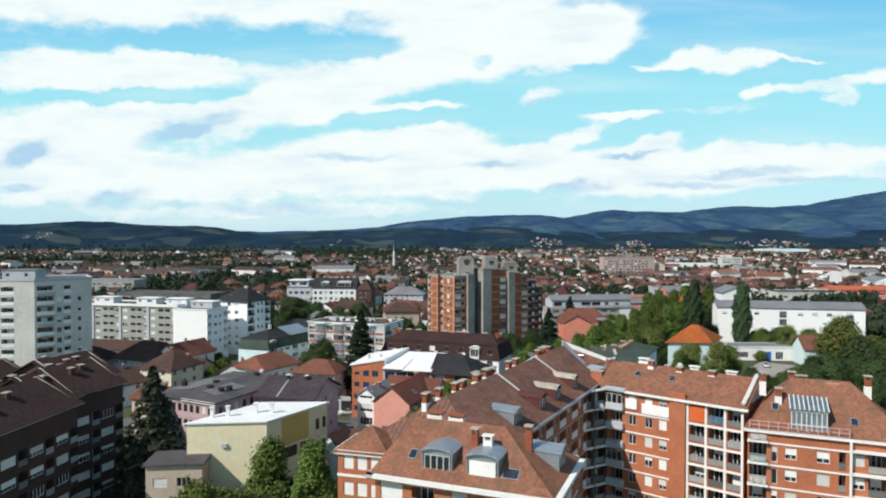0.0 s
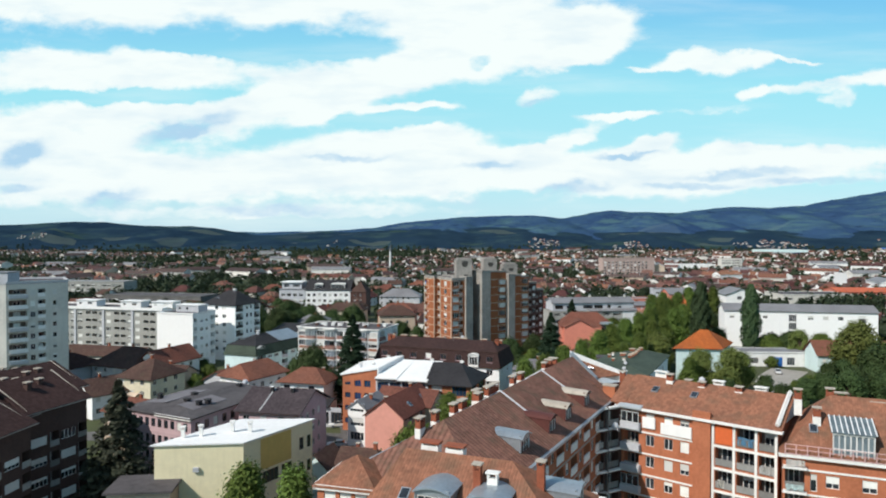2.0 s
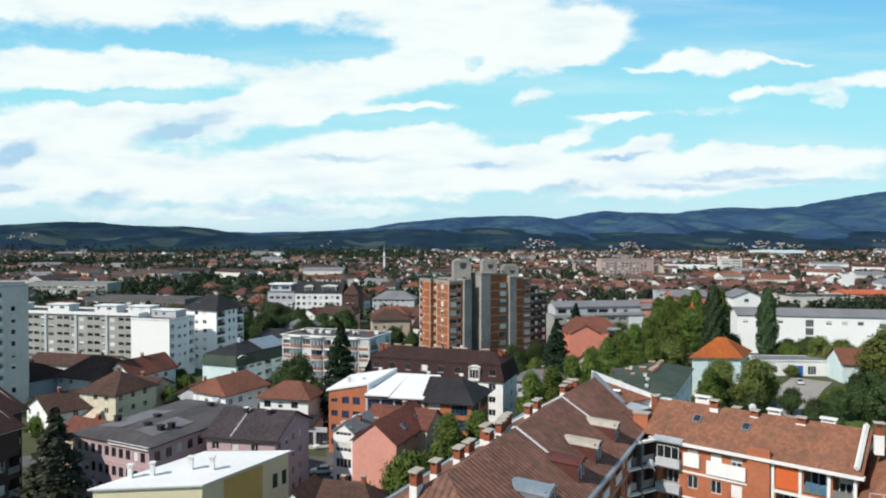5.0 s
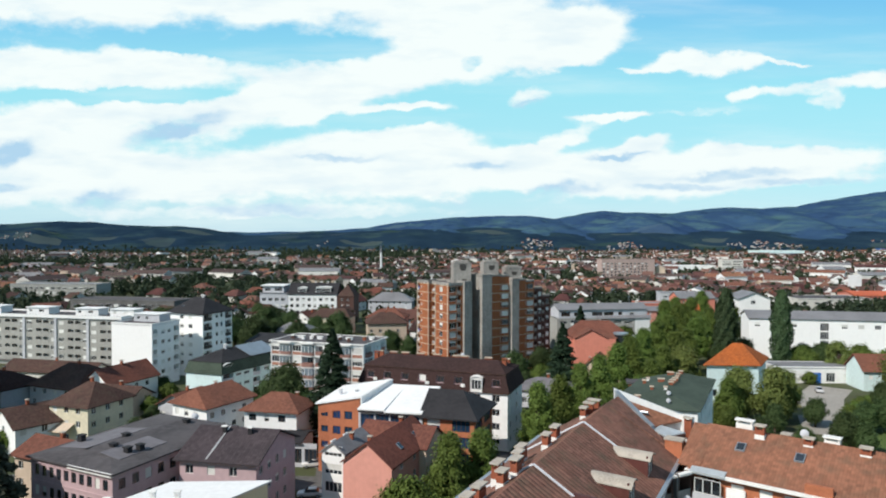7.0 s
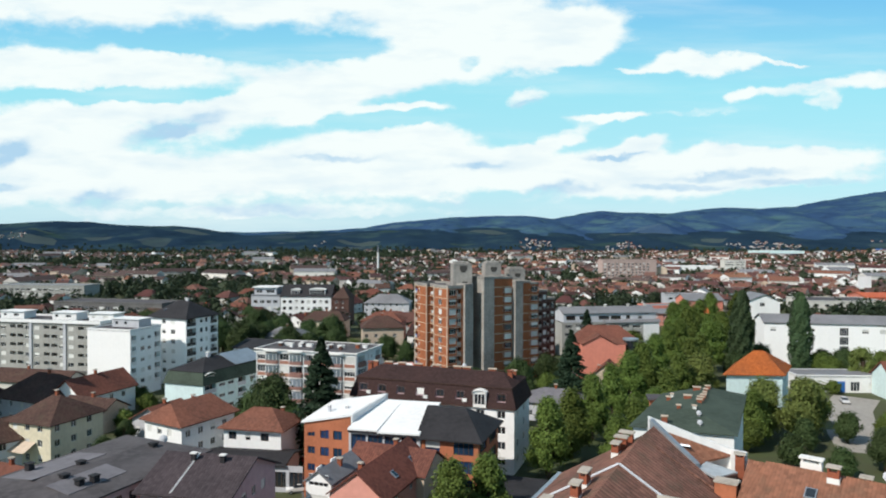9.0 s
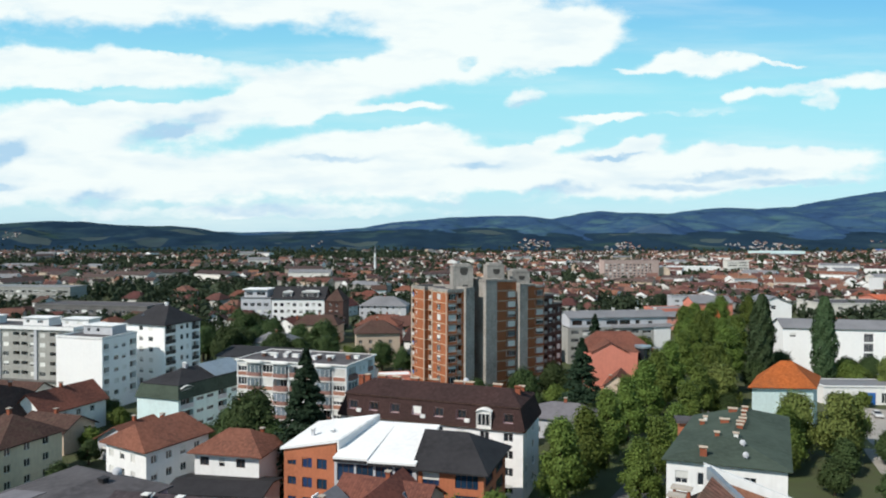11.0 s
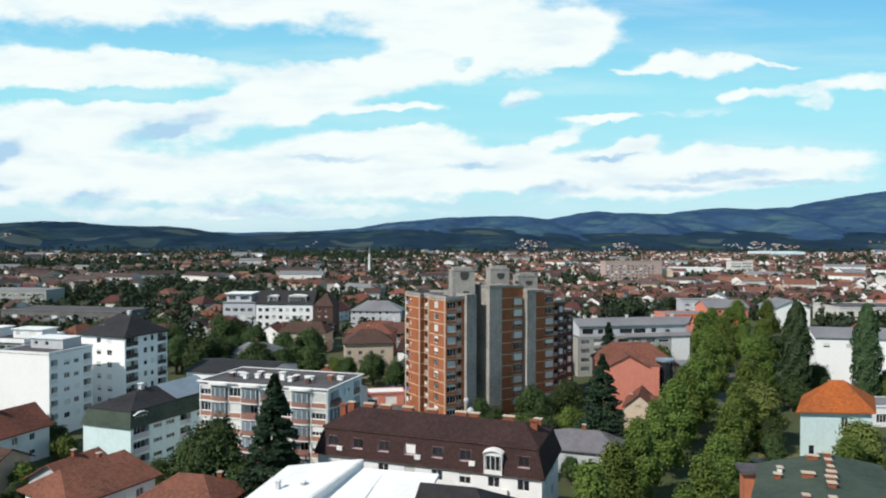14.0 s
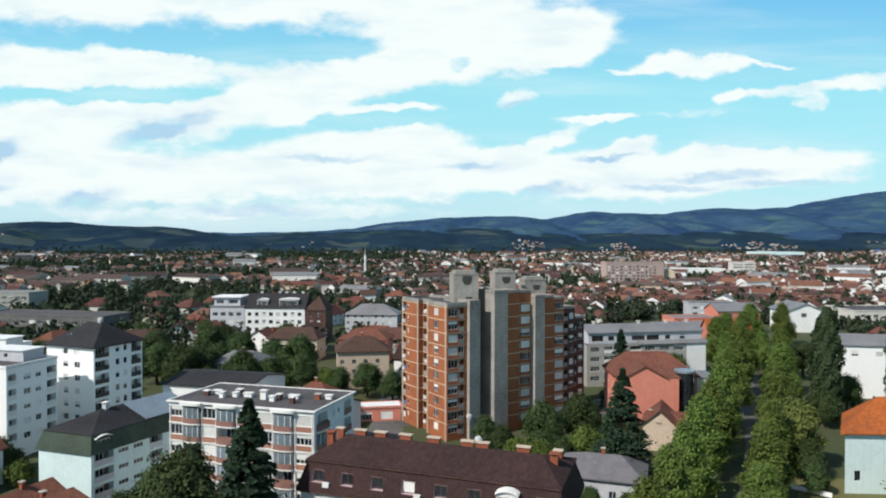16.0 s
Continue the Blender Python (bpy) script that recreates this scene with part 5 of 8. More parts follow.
# ---- brick and concrete tower ----
def lift_house(parent, x, y, w, d, z0, z1, rz, vents):
    """A concrete head on the roof: chamfered top, a rim, and funnel-shaped openings in its front."""
    bm = bmesh.new()
    box(bm, 0, 0, z0, w, d, z1)
    bmesh.ops.bevel(bm, geom=[ed for ed in bm.edges if all(v.co.z > z1 - 0.1 for v in ed.verts)], offset=0.55, segments=2, affect="EDGES")
    head = part("lift_house", bm, M["concrete_tower"], parent, m=pose(x, y, 0, 0, 0, rz))
    bm = bmesh.new()
    box(bm, -0.10, -0.10, z1 - 0.85, w + 0.10, d + 0.10, z1 - 0.65)
    part("rim", bm, M["concrete_tower"], head)
    for u, z, vw, vh in vents:
        bm = bmesh.new()
        f = [(u - vw / 2, z + vh), (u + vw / 2, z + vh), (u + vw / 2, z + vh * 0.45), (u + vw * 0.28, z), (u - vw * 0.28, z), (u - vw / 2, z + vh * 0.45)]
        va, vb = [bm.verts.new((p[0], -0.05, p[1])) for p in f], [bm.verts.new((p[0], 0.2, p[1])) for p in f]
        bm.faces.new(va[::-1]), bm.faces.new(vb)
        for k in range(6):
            bm.faces.new((va[k], va[(k + 1) % 6], vb[(k + 1) % 6], vb[k]))
        part("vent", bm, M["rail_dark"], head)
    return head


def tower():
    b = thing("tower_block", 10, 258, label="tall red brick and grey concrete tower block with stepped bays", category="tower block")
    sh = 2.8
    # western half: stepped brick bays that face the sun
    west = [(-5.7, 263.0), (-1.9, 256.5), (-0.9, 257.1), (1.1, 253.7), (0.1, 253.0), (4.2, 246.0), (8.3, 248.3), (9.6, 249.1), (11.2, 262.0), (0.6, 268.0)]
    faces = {0: rows(0, 0.9, 10, sh, [(0.3, 1.5, 0.3, 2.5, "loggia"), (2.2, 2.9, 1.0, 2.1, "win")]),
             2: rows(0, 0.9, 10, sh, [(0.25, 3.4, 0.25, 2.55, "loggia")]),
             4: rows(0, 0.9, 10, sh, [(2.6, 4.5, 0.7, 2.3, "win")]),
             5: rows(0, 0.9, 10, sh, [(0.3, 2.7, 0.75, 2.45, "win"), (2.95, 4.3, 0.25, 2.5, "loggia")])}
    facs = raise_walls(b, west, 0, 29.0, "brick_tower", faces, blinds=0.6, rail="concrete_tower", name="west_wall")
    for i in (0, 1, 2, 3, 4):
        for k in range(1, 11):
            band(b, facs[i], 0.9 + sh * k - 0.12, 0.13, 0.04, "cream", 0, facs[i].length)
    for k in range(1, 11):
        band(b, facs[5], 0.9 + sh * k - 0.12, 0.16, 0.10, "concrete_tower", 0, facs[5].length)
    flat_roof(b, west, 29.0, "felt", 0.1, 0.25, 0.6, "concrete_tower")
    # glazed-in balconies, each closed in by its owner
    own = random.Random(4)
    for k in range(10):
        if own.random() < 0.6:
            glaze(b, facs[5], 2.95, 4.3, 0.9 + sh * k + 1.2, 0.9 + sh * k + 2.5, "white", 0.3, 0.10)
        for f, u in ((facs[2], 0.5 + own.random() * 2), (facs[0], 0.5)):
            if own.random() < 0.45:
                bm = bmesh.new()
                box(bm, u, -0.45, 0.9 + sh * k + 0.5, u + 0.8, -0.05, 0.9 + sh * k + 1.1)
                part("air_conditioner", bm, M["frame"], b, m=f.matrix(0, 0.05, 0))
            if own.random() < 0.5:
                bm = bmesh.new()
                h = 0.6 + own.random() * 0.6
                box(bm, u + 0.1, -0.10, 0.9 + sh * k + 0.55, u + 0.9, -0.05, 0.9 + sh * k + 0.55 + h)
                part("laundry", bm, M[own.choice(("trim", "pink", "blue_paint", "beige", "greywhite"))], b, "washing hung over a balcony", m=f.matrix(0, 0.0, 0))
    # pier edges in beige, sunlight on brick put into the colour; concrete fin beside the entrance court
    for fac, u in ((facs[0], 0.0), (facs[0], facs[0].length - 0.35), (facs[4], 0.0), (facs[4], facs[4].length - 0.55)):
        bm = bmesh.new()
        box(bm, 0, -0.22, 0, 0.32, 0.03, 29.5)
        part("pier", bm, M["beige"], b, m=fac.matrix(u, 0, 0))
    bm = bmesh.new()
    box(bm, 0, -0.5, 0, 3.0, 5.0, 30.2)
    part("concrete_fin", bm, M["concrete_tower"], b, m=pose(8.9, 248.2, 0, 0, 0, 34))
    bm = bmesh.new()
    rod(bm, (0, -0.25, 0), (0, -0.25, 5.2), 0.035)
    part("mast", bm, M["rail_dark"], b, m=pose(3.4, 253.5, 29.2))
    # eastern half: bays receding along the court, fins proud of the brick
    o, t = Vector((14.4, 251.0)), radians(31)
    e, nrm = Vector((math.cos(t), math.sin(t))), Vector((-math.sin(t), math.cos(t)))

    def bayq(u0, u1, f, z1, mat, cols, n, name):
        p = [tuple(o + e * u + nrm * v) for u, v in ((u0, -f), (u1, -f), (u1, 12.5), (u0, 12.5))]
        ff = raise_walls(b, p, 0, z1, mat, {0: rows(0, 0.9, n, sh, cols)} if cols else {}, blinds=0.75, rail="concrete_tower", name=name)
        flat_roof(b, p, z1, "felt", 0.05, 0.2, 0.45, "concrete_tower")
        return ff
    bayq(0, 3.8, 0.9, 31.6, "concrete_tower", [], 0, "stair_wall")
    fb = bayq(3.8, 7.6, 0.2, 31.4, "brick_tower", [], 0, "east_wall")
    fw = bayq(7.6, 11.8, -0.7, 31.2, "brick_tower", [(0.15, 0.95, 0.8, 2.3, "win"), (1.25, 4.0, 0.75, 2.4, "win")], 10, "east_wall")
    bayq(11.8, 14.7, 0.9, 30.0, "concrete_tower", [], 0, "stair_wall")
    fc = bayq(14.7, 18.0, 0.2, 29.8, "brick_tower", [], 0, "east_wall")
    fx = bayq(18.0, 22.2, -0.7, 29.2, "brick_tower", [(0.15, 0.95, 0.8, 2.3, "win"), (1.25, 4.0, 0.75, 2.4, "win")], 10, "east_wall")
    # end bays and court wall: shade is put into a darker brick colour
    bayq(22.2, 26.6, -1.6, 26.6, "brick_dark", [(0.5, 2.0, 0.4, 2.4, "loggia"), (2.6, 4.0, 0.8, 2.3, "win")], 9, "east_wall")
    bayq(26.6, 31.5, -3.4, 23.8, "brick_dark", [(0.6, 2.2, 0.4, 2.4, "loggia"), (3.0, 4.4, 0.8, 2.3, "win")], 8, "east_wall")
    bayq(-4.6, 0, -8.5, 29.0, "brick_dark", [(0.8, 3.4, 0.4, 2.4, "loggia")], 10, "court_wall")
    for ff, n in ((fb, 11), (fc, 10), (fw, 11), (fx, 10)):
        for k in range(1, n):
            band(b, ff[0], 0.9 + sh * k - 0.12, 0.13, 0.04, "cream", 0, ff[0].length)
    lift_house(b, 5.9, 251.2, 5.6, 5.4, 29.2, 36.5, 8, ((3.0, 33.4, 2.2, 2.0), (3.4, 29.8, 1.5, 0.9)))
    lift_house(b, 16.0, 259.2, 5.0, 4.6, 31.4, 36.5, 10, ((2.7, 33.2, 2.0, 1.5),))
    lift_house(b, 23.8, 264.6, 5.4, 4.6, 29.6, 34.4, 10, ((3.0, 31.2, 1.8, 1.2),))
    dish(b, 9.2, 247.4, 4.2, 0.7, 195)


tower()


# ---- white apartment blocks to the west ----
def corner_block():
    c = rect(-95.5, 239.2, 14.2, 12.2, -17)
    cx, cy = spot(c, 0.5, 0.5)
    b = thing("apartment_building", cx, cy, label="plain white apartment block with a blank gable wall and corner balconies", category="apartment block")
    f1 = rows(12, 2.6, 5, 2.95, [(0.5, 2.3, 0.3, 2.5, "loggia"), (9.6, 11.9, 0.2, 2.6, "loggia")]) + rows(12, 2.6, 5, 2.95, [(4.0, 5.6, 0.9, 2.1, "win"), (6.8, 8.2, 0.9, 2.1, "win")])
    raise_walls(b, c, 0, 18.2, "white_new", {1: f1}, rail="trim", blinds=0.8)
    flat_roof(b, c, 18.2, "felt", 0.1, 0.2, 0.35, "white")
    p = rect(*spot(c, 0.2, 0.5), 9, 5, -17)
    raise_walls(b, p, 18.3, 20.6, "greywhite", {0: rows(9, 18.3, 1, 2.3, [(1, 2, 0.8, 1.7, "win"), (4, 5, 0.8, 1.7, "win")])}, name="penthouse_wall")
    flat_roof(b, p, 20.6, "tin_white", 0.3, 0.2, name="penthouse_roof")


def long_block():
    c = rect(-178, 281, 76, 13, -13)
    cx, cy = spot(c, 0.5, 0.5)
    b = thing("apartment_building", cx, cy, label="long grey apartment block with rows of dark balconies", category="apartment block")
    cols = []
    for k in range(6):
        u = 1.5 + k * 12.6
        cols += [(u, u + 2.0, 0.9, 2.2, "win"), (u + 3.6, u + 5.8, 0.4, 2.4, "loggia"), (u + 6.4, u + 8.6, 0.4, 2.4, "loggia"), (u + 9.4, u + 10.8, 0.9, 2.2, "win")]
    facs = raise_walls(b, c, 0, 16.4, "panel_grey", {0: rows(76, 1.8, 5, 2.85, cols)}, rail="panel_grey", blinds=0.5)
    for k in range(7):
        bm = bmesh.new()
        box(bm, 12.6 * k - 0.1, -0.35, 0, 12.6 * k + 0.9, 0.05, 16.4)
        part("pier", bm, M["greywhite"], b, m=facs[0].matrix(0, 0, 0))
    band(b, facs[0], 1.2, 0.5, 0.5, "concrete_dark")
    flat_roof(b, c, 16.4, "felt", 0.5, 0.5, 0.6, "white")
    for u in (0.2, 0.46, 0.72, 0.9):
        p = rect(*spot(c, u, 0.35), 9, 5, -13)
        raise_walls(b, p, 16.9, 19.2, "white", {0: rows(9, 16.9, 1, 2.3, [(1, 2.2, 0.8, 1.7, "win"), (5, 7, 0.8, 1.7, "win")])}, name="penthouse_wall")
        flat_roof(b, p, 19.2, "tin_white", 0.4, 0.2, name="penthouse_roof")


def dark_roof_block():
    c = rect(-85.6, 256.2, 14.4, 13.4, -24)
    cx, cy = spot(c, 0.5, 0.5)
    b = thing("apartment_building", cx, cy, label="white apartment block with a charcoal hip roof", category="apartment block")
    f0 = rows(14, 2.6, 6, 2.9, [(5.2, 6.6, 0.9, 2.2, "win"), (8.6, 10.2, 0.9, 2.2, "win")])
    f1 = rows(13, 2.6, 6, 2.9, [(0.4, 4.0, 0.3, 2.5, "loggia"), (5.8, 6.9, 0.9, 2.3, "win"), (8.0, 9.0, 0.9, 2.3, "win"), (10.2, 13.0, 0.3, 2.5, "loggia")])
    facs = raise_walls(b, c, 0, 20.0, "white_new", {0: f0, 1: f1}, rail="rail_dark")
    ridge_roof(b, c, 20.0, 4.2, "tin_dark", hip=(0.36, 0.36), over=0.6)
    for u, v in ((0.6, 0.5), (0.4, 0.7)):
        x, y = spot(c, u, v)
        chimney(b, x, y, 23.2, 1.6, 0.8, 0.6, -24, "greywhite", "trim")
    skylight(b, facs[0], 4, 2.5, 21.6, 35)


def west_tower():
    c = [(-131, 186.0), (-113.2, 187.6), (-102.8, 198.2), (-111, 211), (-132, 206)]
    b = thing("tower_block", -116, 197, label="tall white tower block with grey end walls and stacked balconies", category="tower block")
    f0 = rows(0, 1.5, 10, 2.9, [(2, 7, 0.3, 2.5, "loggia"), (9.0, 12.4, 0.3, 2.5, "loggia")])
    f1 = rows(0, 1.5, 10, 2.9, [(0.6, 4.8, 0.3, 2.6, "loggia"), (5.6, 6.8, 0.8, 2.3, "win"), (7.4, 9.2, 0.4, 2.5, "loggia"), (11.0, 12.0, 0.8, 2.1, "win")])
    facs = raise_walls(b, c, 0, 31.6, "offwhite", {0: f0, 1: f1}, rail="white", inner="loggia")
    for k in range(10):
        bm = bmesh.new()
        box(bm, 0.5, -0.9, 1.5 + 2.9 * k + 0.1, 4.9, 0.02, 1.5 + 2.9 * k + 0.3)
        slab = part("balcony_slab", bm, M["concrete"], b, m=facs[1].matrix(0, 0, 0))
        bm = bmesh.new()
        box(bm, 0.5, -0.9, 1.5 + 2.9 * k + 0.3, 4.9, -0.82, 1.5 + 2.9 * k + 1.15)
        part("balcony_rail", bm, M["white" if k % 3 else "greywhite"], slab)
    flat_roof(b, c, 31.6, "felt", 0.1, 0.2, 0.5, "greywhite")
    p = rect(-125, 192, 9, 6, 5)
    raise_walls(b, p, 31.8, 34.4, "greywhite", {0: rows(9, 31.8, 1, 2.6, [(1, 2, 0.8, 1.8, "win"), (6, 7, 0.8, 1.8, "win")])}, name="penthouse_wall")
    flat_roof(b, p, 34.4, "tin_grey", 0.2, 0.2, name="penthouse_roof")


corner_block(), long_block(), dark_roof_block(), west_tower()


# ---- dark brick apartment house ----
def dark_brick():
    for x, y, w, d, rz, z in ((-56.6, 79.5, 21, 13, 84, 19.4), (-58.6, 100.6, 5.5, 12, 78, 19.2), (-57.4, 104.6, 10, 13, 72, 19.6), (-64.6, 116.0, 11, 14, 72, 18.8), (-80, 102.0, 24, 14, 80, 17.5)):
        c = rect(x, y, w, d, rz)
        cx, cy = spot(c, 0.5, 0.5)
        b = thing("apartment_building", cx, cy, label="dark brown brick apartment house with maroon tile roof and pale windows", category="apartment house", group="dark brick houses")
        n = max(1, int(w // 5))
        cols = []
        for k in range(n):
            u = w / n * k + 0.6
            cols += [(u, u + 2.7, 0.9, 2.2, "win"), (u + 3.1, u + 4.7, 0.2, 2.5, "loggia")]
        facs = raise_walls(b, c, 0, z, "brick_brown", {0: rows(w, 1.7, 5, 2.9, cols), 3: rows(d, 1.7, 6, 2.9, [(3, 4.6, 0.9, 2.3, "win"), (9, 10.6, 0.9, 2.3, "win")])}, blinds=0.75, rail="bars")
        ridge_roof(b, c, z, 3.4, "tile_dark", over=0.7, gable="brick_dark")
        for i, (v0, v1) in ((1, (0, 1)), (3, (0, 1))):
            q, r, g = Vector(c[i]), Vector(c[(i + 1) % 4]), Vector(c[i]).lerp(Vector(c[(i + 1) % 4]), 0.5)
            bm = bmesh.new()
            rod(bm, (*q, z + 0.1), (*g, z + 3.65), 0.09, n=4), rod(bm, (*g, z + 3.65), (*r, z + 0.1), 0.12, n=4)
            part("verge", bm, M["concrete"], b)
        for i in (0, 2):
            band(b, facs[i], z - 0.35, 0.12, 0.75, "concrete", name="gutter")
        for u, v in ((0.35, 0.3), (0.6, 0.35), (0.5, 0.6), (0.45, 0.75)):
            xx, yy = spot(c, u, v)
            chimney(b, xx, yy, z + 1.9, 1.3, 0.8, 0.7, rz, "brick_brown", "cap_stone")
        skylight(b, facs[0], w * 0.5, 4.0, z + 1.3, 20)


dark_brick()

# ---- houses in the middle ground ----
def yellow_house():
    c = [(-39.2, 103.2), (-27.3, 104.4), (-20.0, 116.5), (-31.0, 116.2)]
    b = thing("office_building", -30, 111, label="cream yellow office building with a white sheet-metal roof", category="office building")
    f1 = [(3.6, 6.8, 8.4, 10.2, "win"), (7.4, 9.6, 8.4, 10.2, "win"), (11.2, 12.2, 11.3, 13.2, "win"), (12.9, 13.8, 11.3, 13.2, "win"), (0.8, 1.9, 8.0, 9.4, "win"), (11.2, 12.2, 7.6, 9.4, "win"), (12.9, 13.8, 7.6, 9.4, "win")]
    facs = raise_walls(b, c, 0, 15.3, "yellow", {1: f1, 3: [(10, 11, 12, 13.6, "win")]}, style="brown", blinds=0.1)
    bm = bmesh.new()
    box(bm, 3.2, -0.05, 10.6, 9.4, 0.0, 15.0)
    part("ochre_panel", bm, M["ochre"], b, m=facs[1].matrix(0, -0.002, 0))
    flat_roof(b, c, 15.3, "tin_white", 0.25, 0.18)
    for u, v in ((0.06, 0.25), (0.22, 0.30), (0.45, 0.45), (0.70, 0.42)):
        x, y = spot(c, u, v)
        chimney(b, x, y, 15.4, 1.6, 0.5, 0.5, 6, "trim", "trim")
    bm = bmesh.new()
    box(bm, 4.0, -0.35, 12.6, 4.8, -0.02, 13.2)
    part("air_conditioner", bm, M["greywhite"], b, m=facs[0].matrix(1.2, 0, -1.0))
    low = rect(-43.5, 98.5, 8, 6, 6)
    raise_walls(b, low, 0, 10.4, "beige", {0: [(1, 3, 7.2, 8.6, "win"), (4.4, 6.4, 7.2, 8.6, "win")]}, name="annex_wall")
    flat_roof(b, low, 10.4, "felt", 0.4, 0.3, name="annex_roof")


def simple_house(label, c, z, rise, wall, roof, hip=(0, 0), along=0, over=0.6, faces=None, gable=None, stacks=((0.5, 0.5),), style="white", category="house", group="", base=0.0, smat="chimney", blinds=0.3):
    x, y = spot(c, 0.5, 0.5)
    b = thing("house", x, y, label=label, category=category, group=group)
    facs = raise_walls(b, c, base, z, wall, faces or {}, style=style, blinds=blinds)
    ridge_roof(b, c, z, rise, roof, hip, over, along, gable=gable)
    rz = math.degrees(facs[0].rz)
    for s in stacks:
        px_, py_ = spot(c, s[0], s[1])
        across = s[1] if along % 2 == 0 else s[0]
        chimney(b, px_, py_, z + rise * max(0.0, 1 - abs(across - 0.5) * 2) - 0.2, 1.3, 0.6, 0.5, rz, smat, "trim")
    return b, facs


def pink_long():
    c = [(-58.3, 135.4), (-43.1, 127.6), (-33.6, 150.2), (-48.6, 157.5)]
    b = thing("office_building", -46, 143, label="pale mauve two-storey building with a grey felt roof", category="office building")
    f0 = rows(17, 0.6, 4, 2.9, [(0.8 + 1.6 * k, 1.8 + 1.6 * k, 0.7, 2.2, "win") for k in range(10)])
    f1 = rows(24, 0.6, 4, 2.9, [(1.0 + 2.3 * k, 2.2 + 2.3 * k, 0.7, 2.2, "win") for k in range(10)])
    facs = raise_walls(b, c, 0, 12.4, "mauve", {0: f0, 1: f1}, blinds=0.15, style="brown")
    for z in (3.3, 6.2, 9.1, 11.8):
        band(b, facs[0], z, 0.25, 0.08, "mauve")
    band(b, facs[0], 12.1, 0.5, 0.45, "trim", 8.5, 17.3, name="fascia")
    ridge_roof(b, c, 12.4, 0.9, "felt", hip=(0.28, 0.1), over=0.5, along=1, gable="mauve")
    for u0, u1, v0, v1 in ((0.04, 0.40, 0.16, 0.62), (0.60, 0.84, 0.14, 0.50)):
        p = [spot(c, u0, v0), spot(c, u1, v0), spot(c, u1, v1), spot(c, u0, v1)]
        zz = [12.62 + 0.9 * (1 - abs(q - 0.5) * 2) + 0.08 for q in (u0, u1, u1, u0)]
        bm = bmesh.new()
        solid(bm, [[(*q, z) for q, z in zip(p, zz)]], 0.06)
        part("roofing_sheet", bm, M["felt_new"], b, "newer pale grey roofing felt")
    for x, y in ((-53.9, 140.9), (-47.6, 141.7), (-47.1, 136.6), (-44.3, 134.9), (-43.1, 136.2), (-41.2, 149.5)):
        chimney(b, x, y, 12.9, 0.9, 0.9, 0.8, -27, "tin_dark", "tin_dark")
    dish(b, *spot(c, 0.55, 0.95), 12.9, 0.6, 200)


def pink_gable_house():
    c = rect(-14.5, 141.2, 8.2, 16.5, -22)
    b, facs = simple_house("salmon pink gabled house with a red-brown tile roof", c, 9.6, 3.2, "pink", "tile_red", along=1, over=0.35, gable="pink", stacks=((0.2, 0.35),), faces={1: rows(16, 1.7, 3, 2.8, [(3, 4.2, 0.9, 2.2, "win"), (8, 9.2, 0.9, 2.2, "win"), (13, 14.2, 0.9, 2.2, "win")])})
    for u, d_ in ((6.0, 1.5), (12.5, 1.7)):
        skylight(b, facs[1], u, d_, 10.95, 38)
    c2 = rect(-18.2, 144.2, 4.0, 9, -22)
    simple_house("white house with glazed front and grey slate roof", c2, 10.2, 1.5, "white", "tin_grey", along=1, over=0.3, gable="white", stacks=((0.7, 0.5),), faces={0: rows(4, 0.5, 4, 2.8, [(0.5, 3.5, 0.7, 2.3, "win")]), 3: rows(9, 0.5, 4, 2.8, [(1, 2.4, 0.8, 2.2, "win"), (5, 6.4, 0.8, 2.2, "win")])}, blinds=0.1)
    c3 = rect(-13.5, 152.0, 12.5, 8, -22)
    simple_house("house with an orange-brown tile roof behind a gabled house", c3, 9.6, 2.4, "beige", "tile_red", over=0.4, gable="beige")


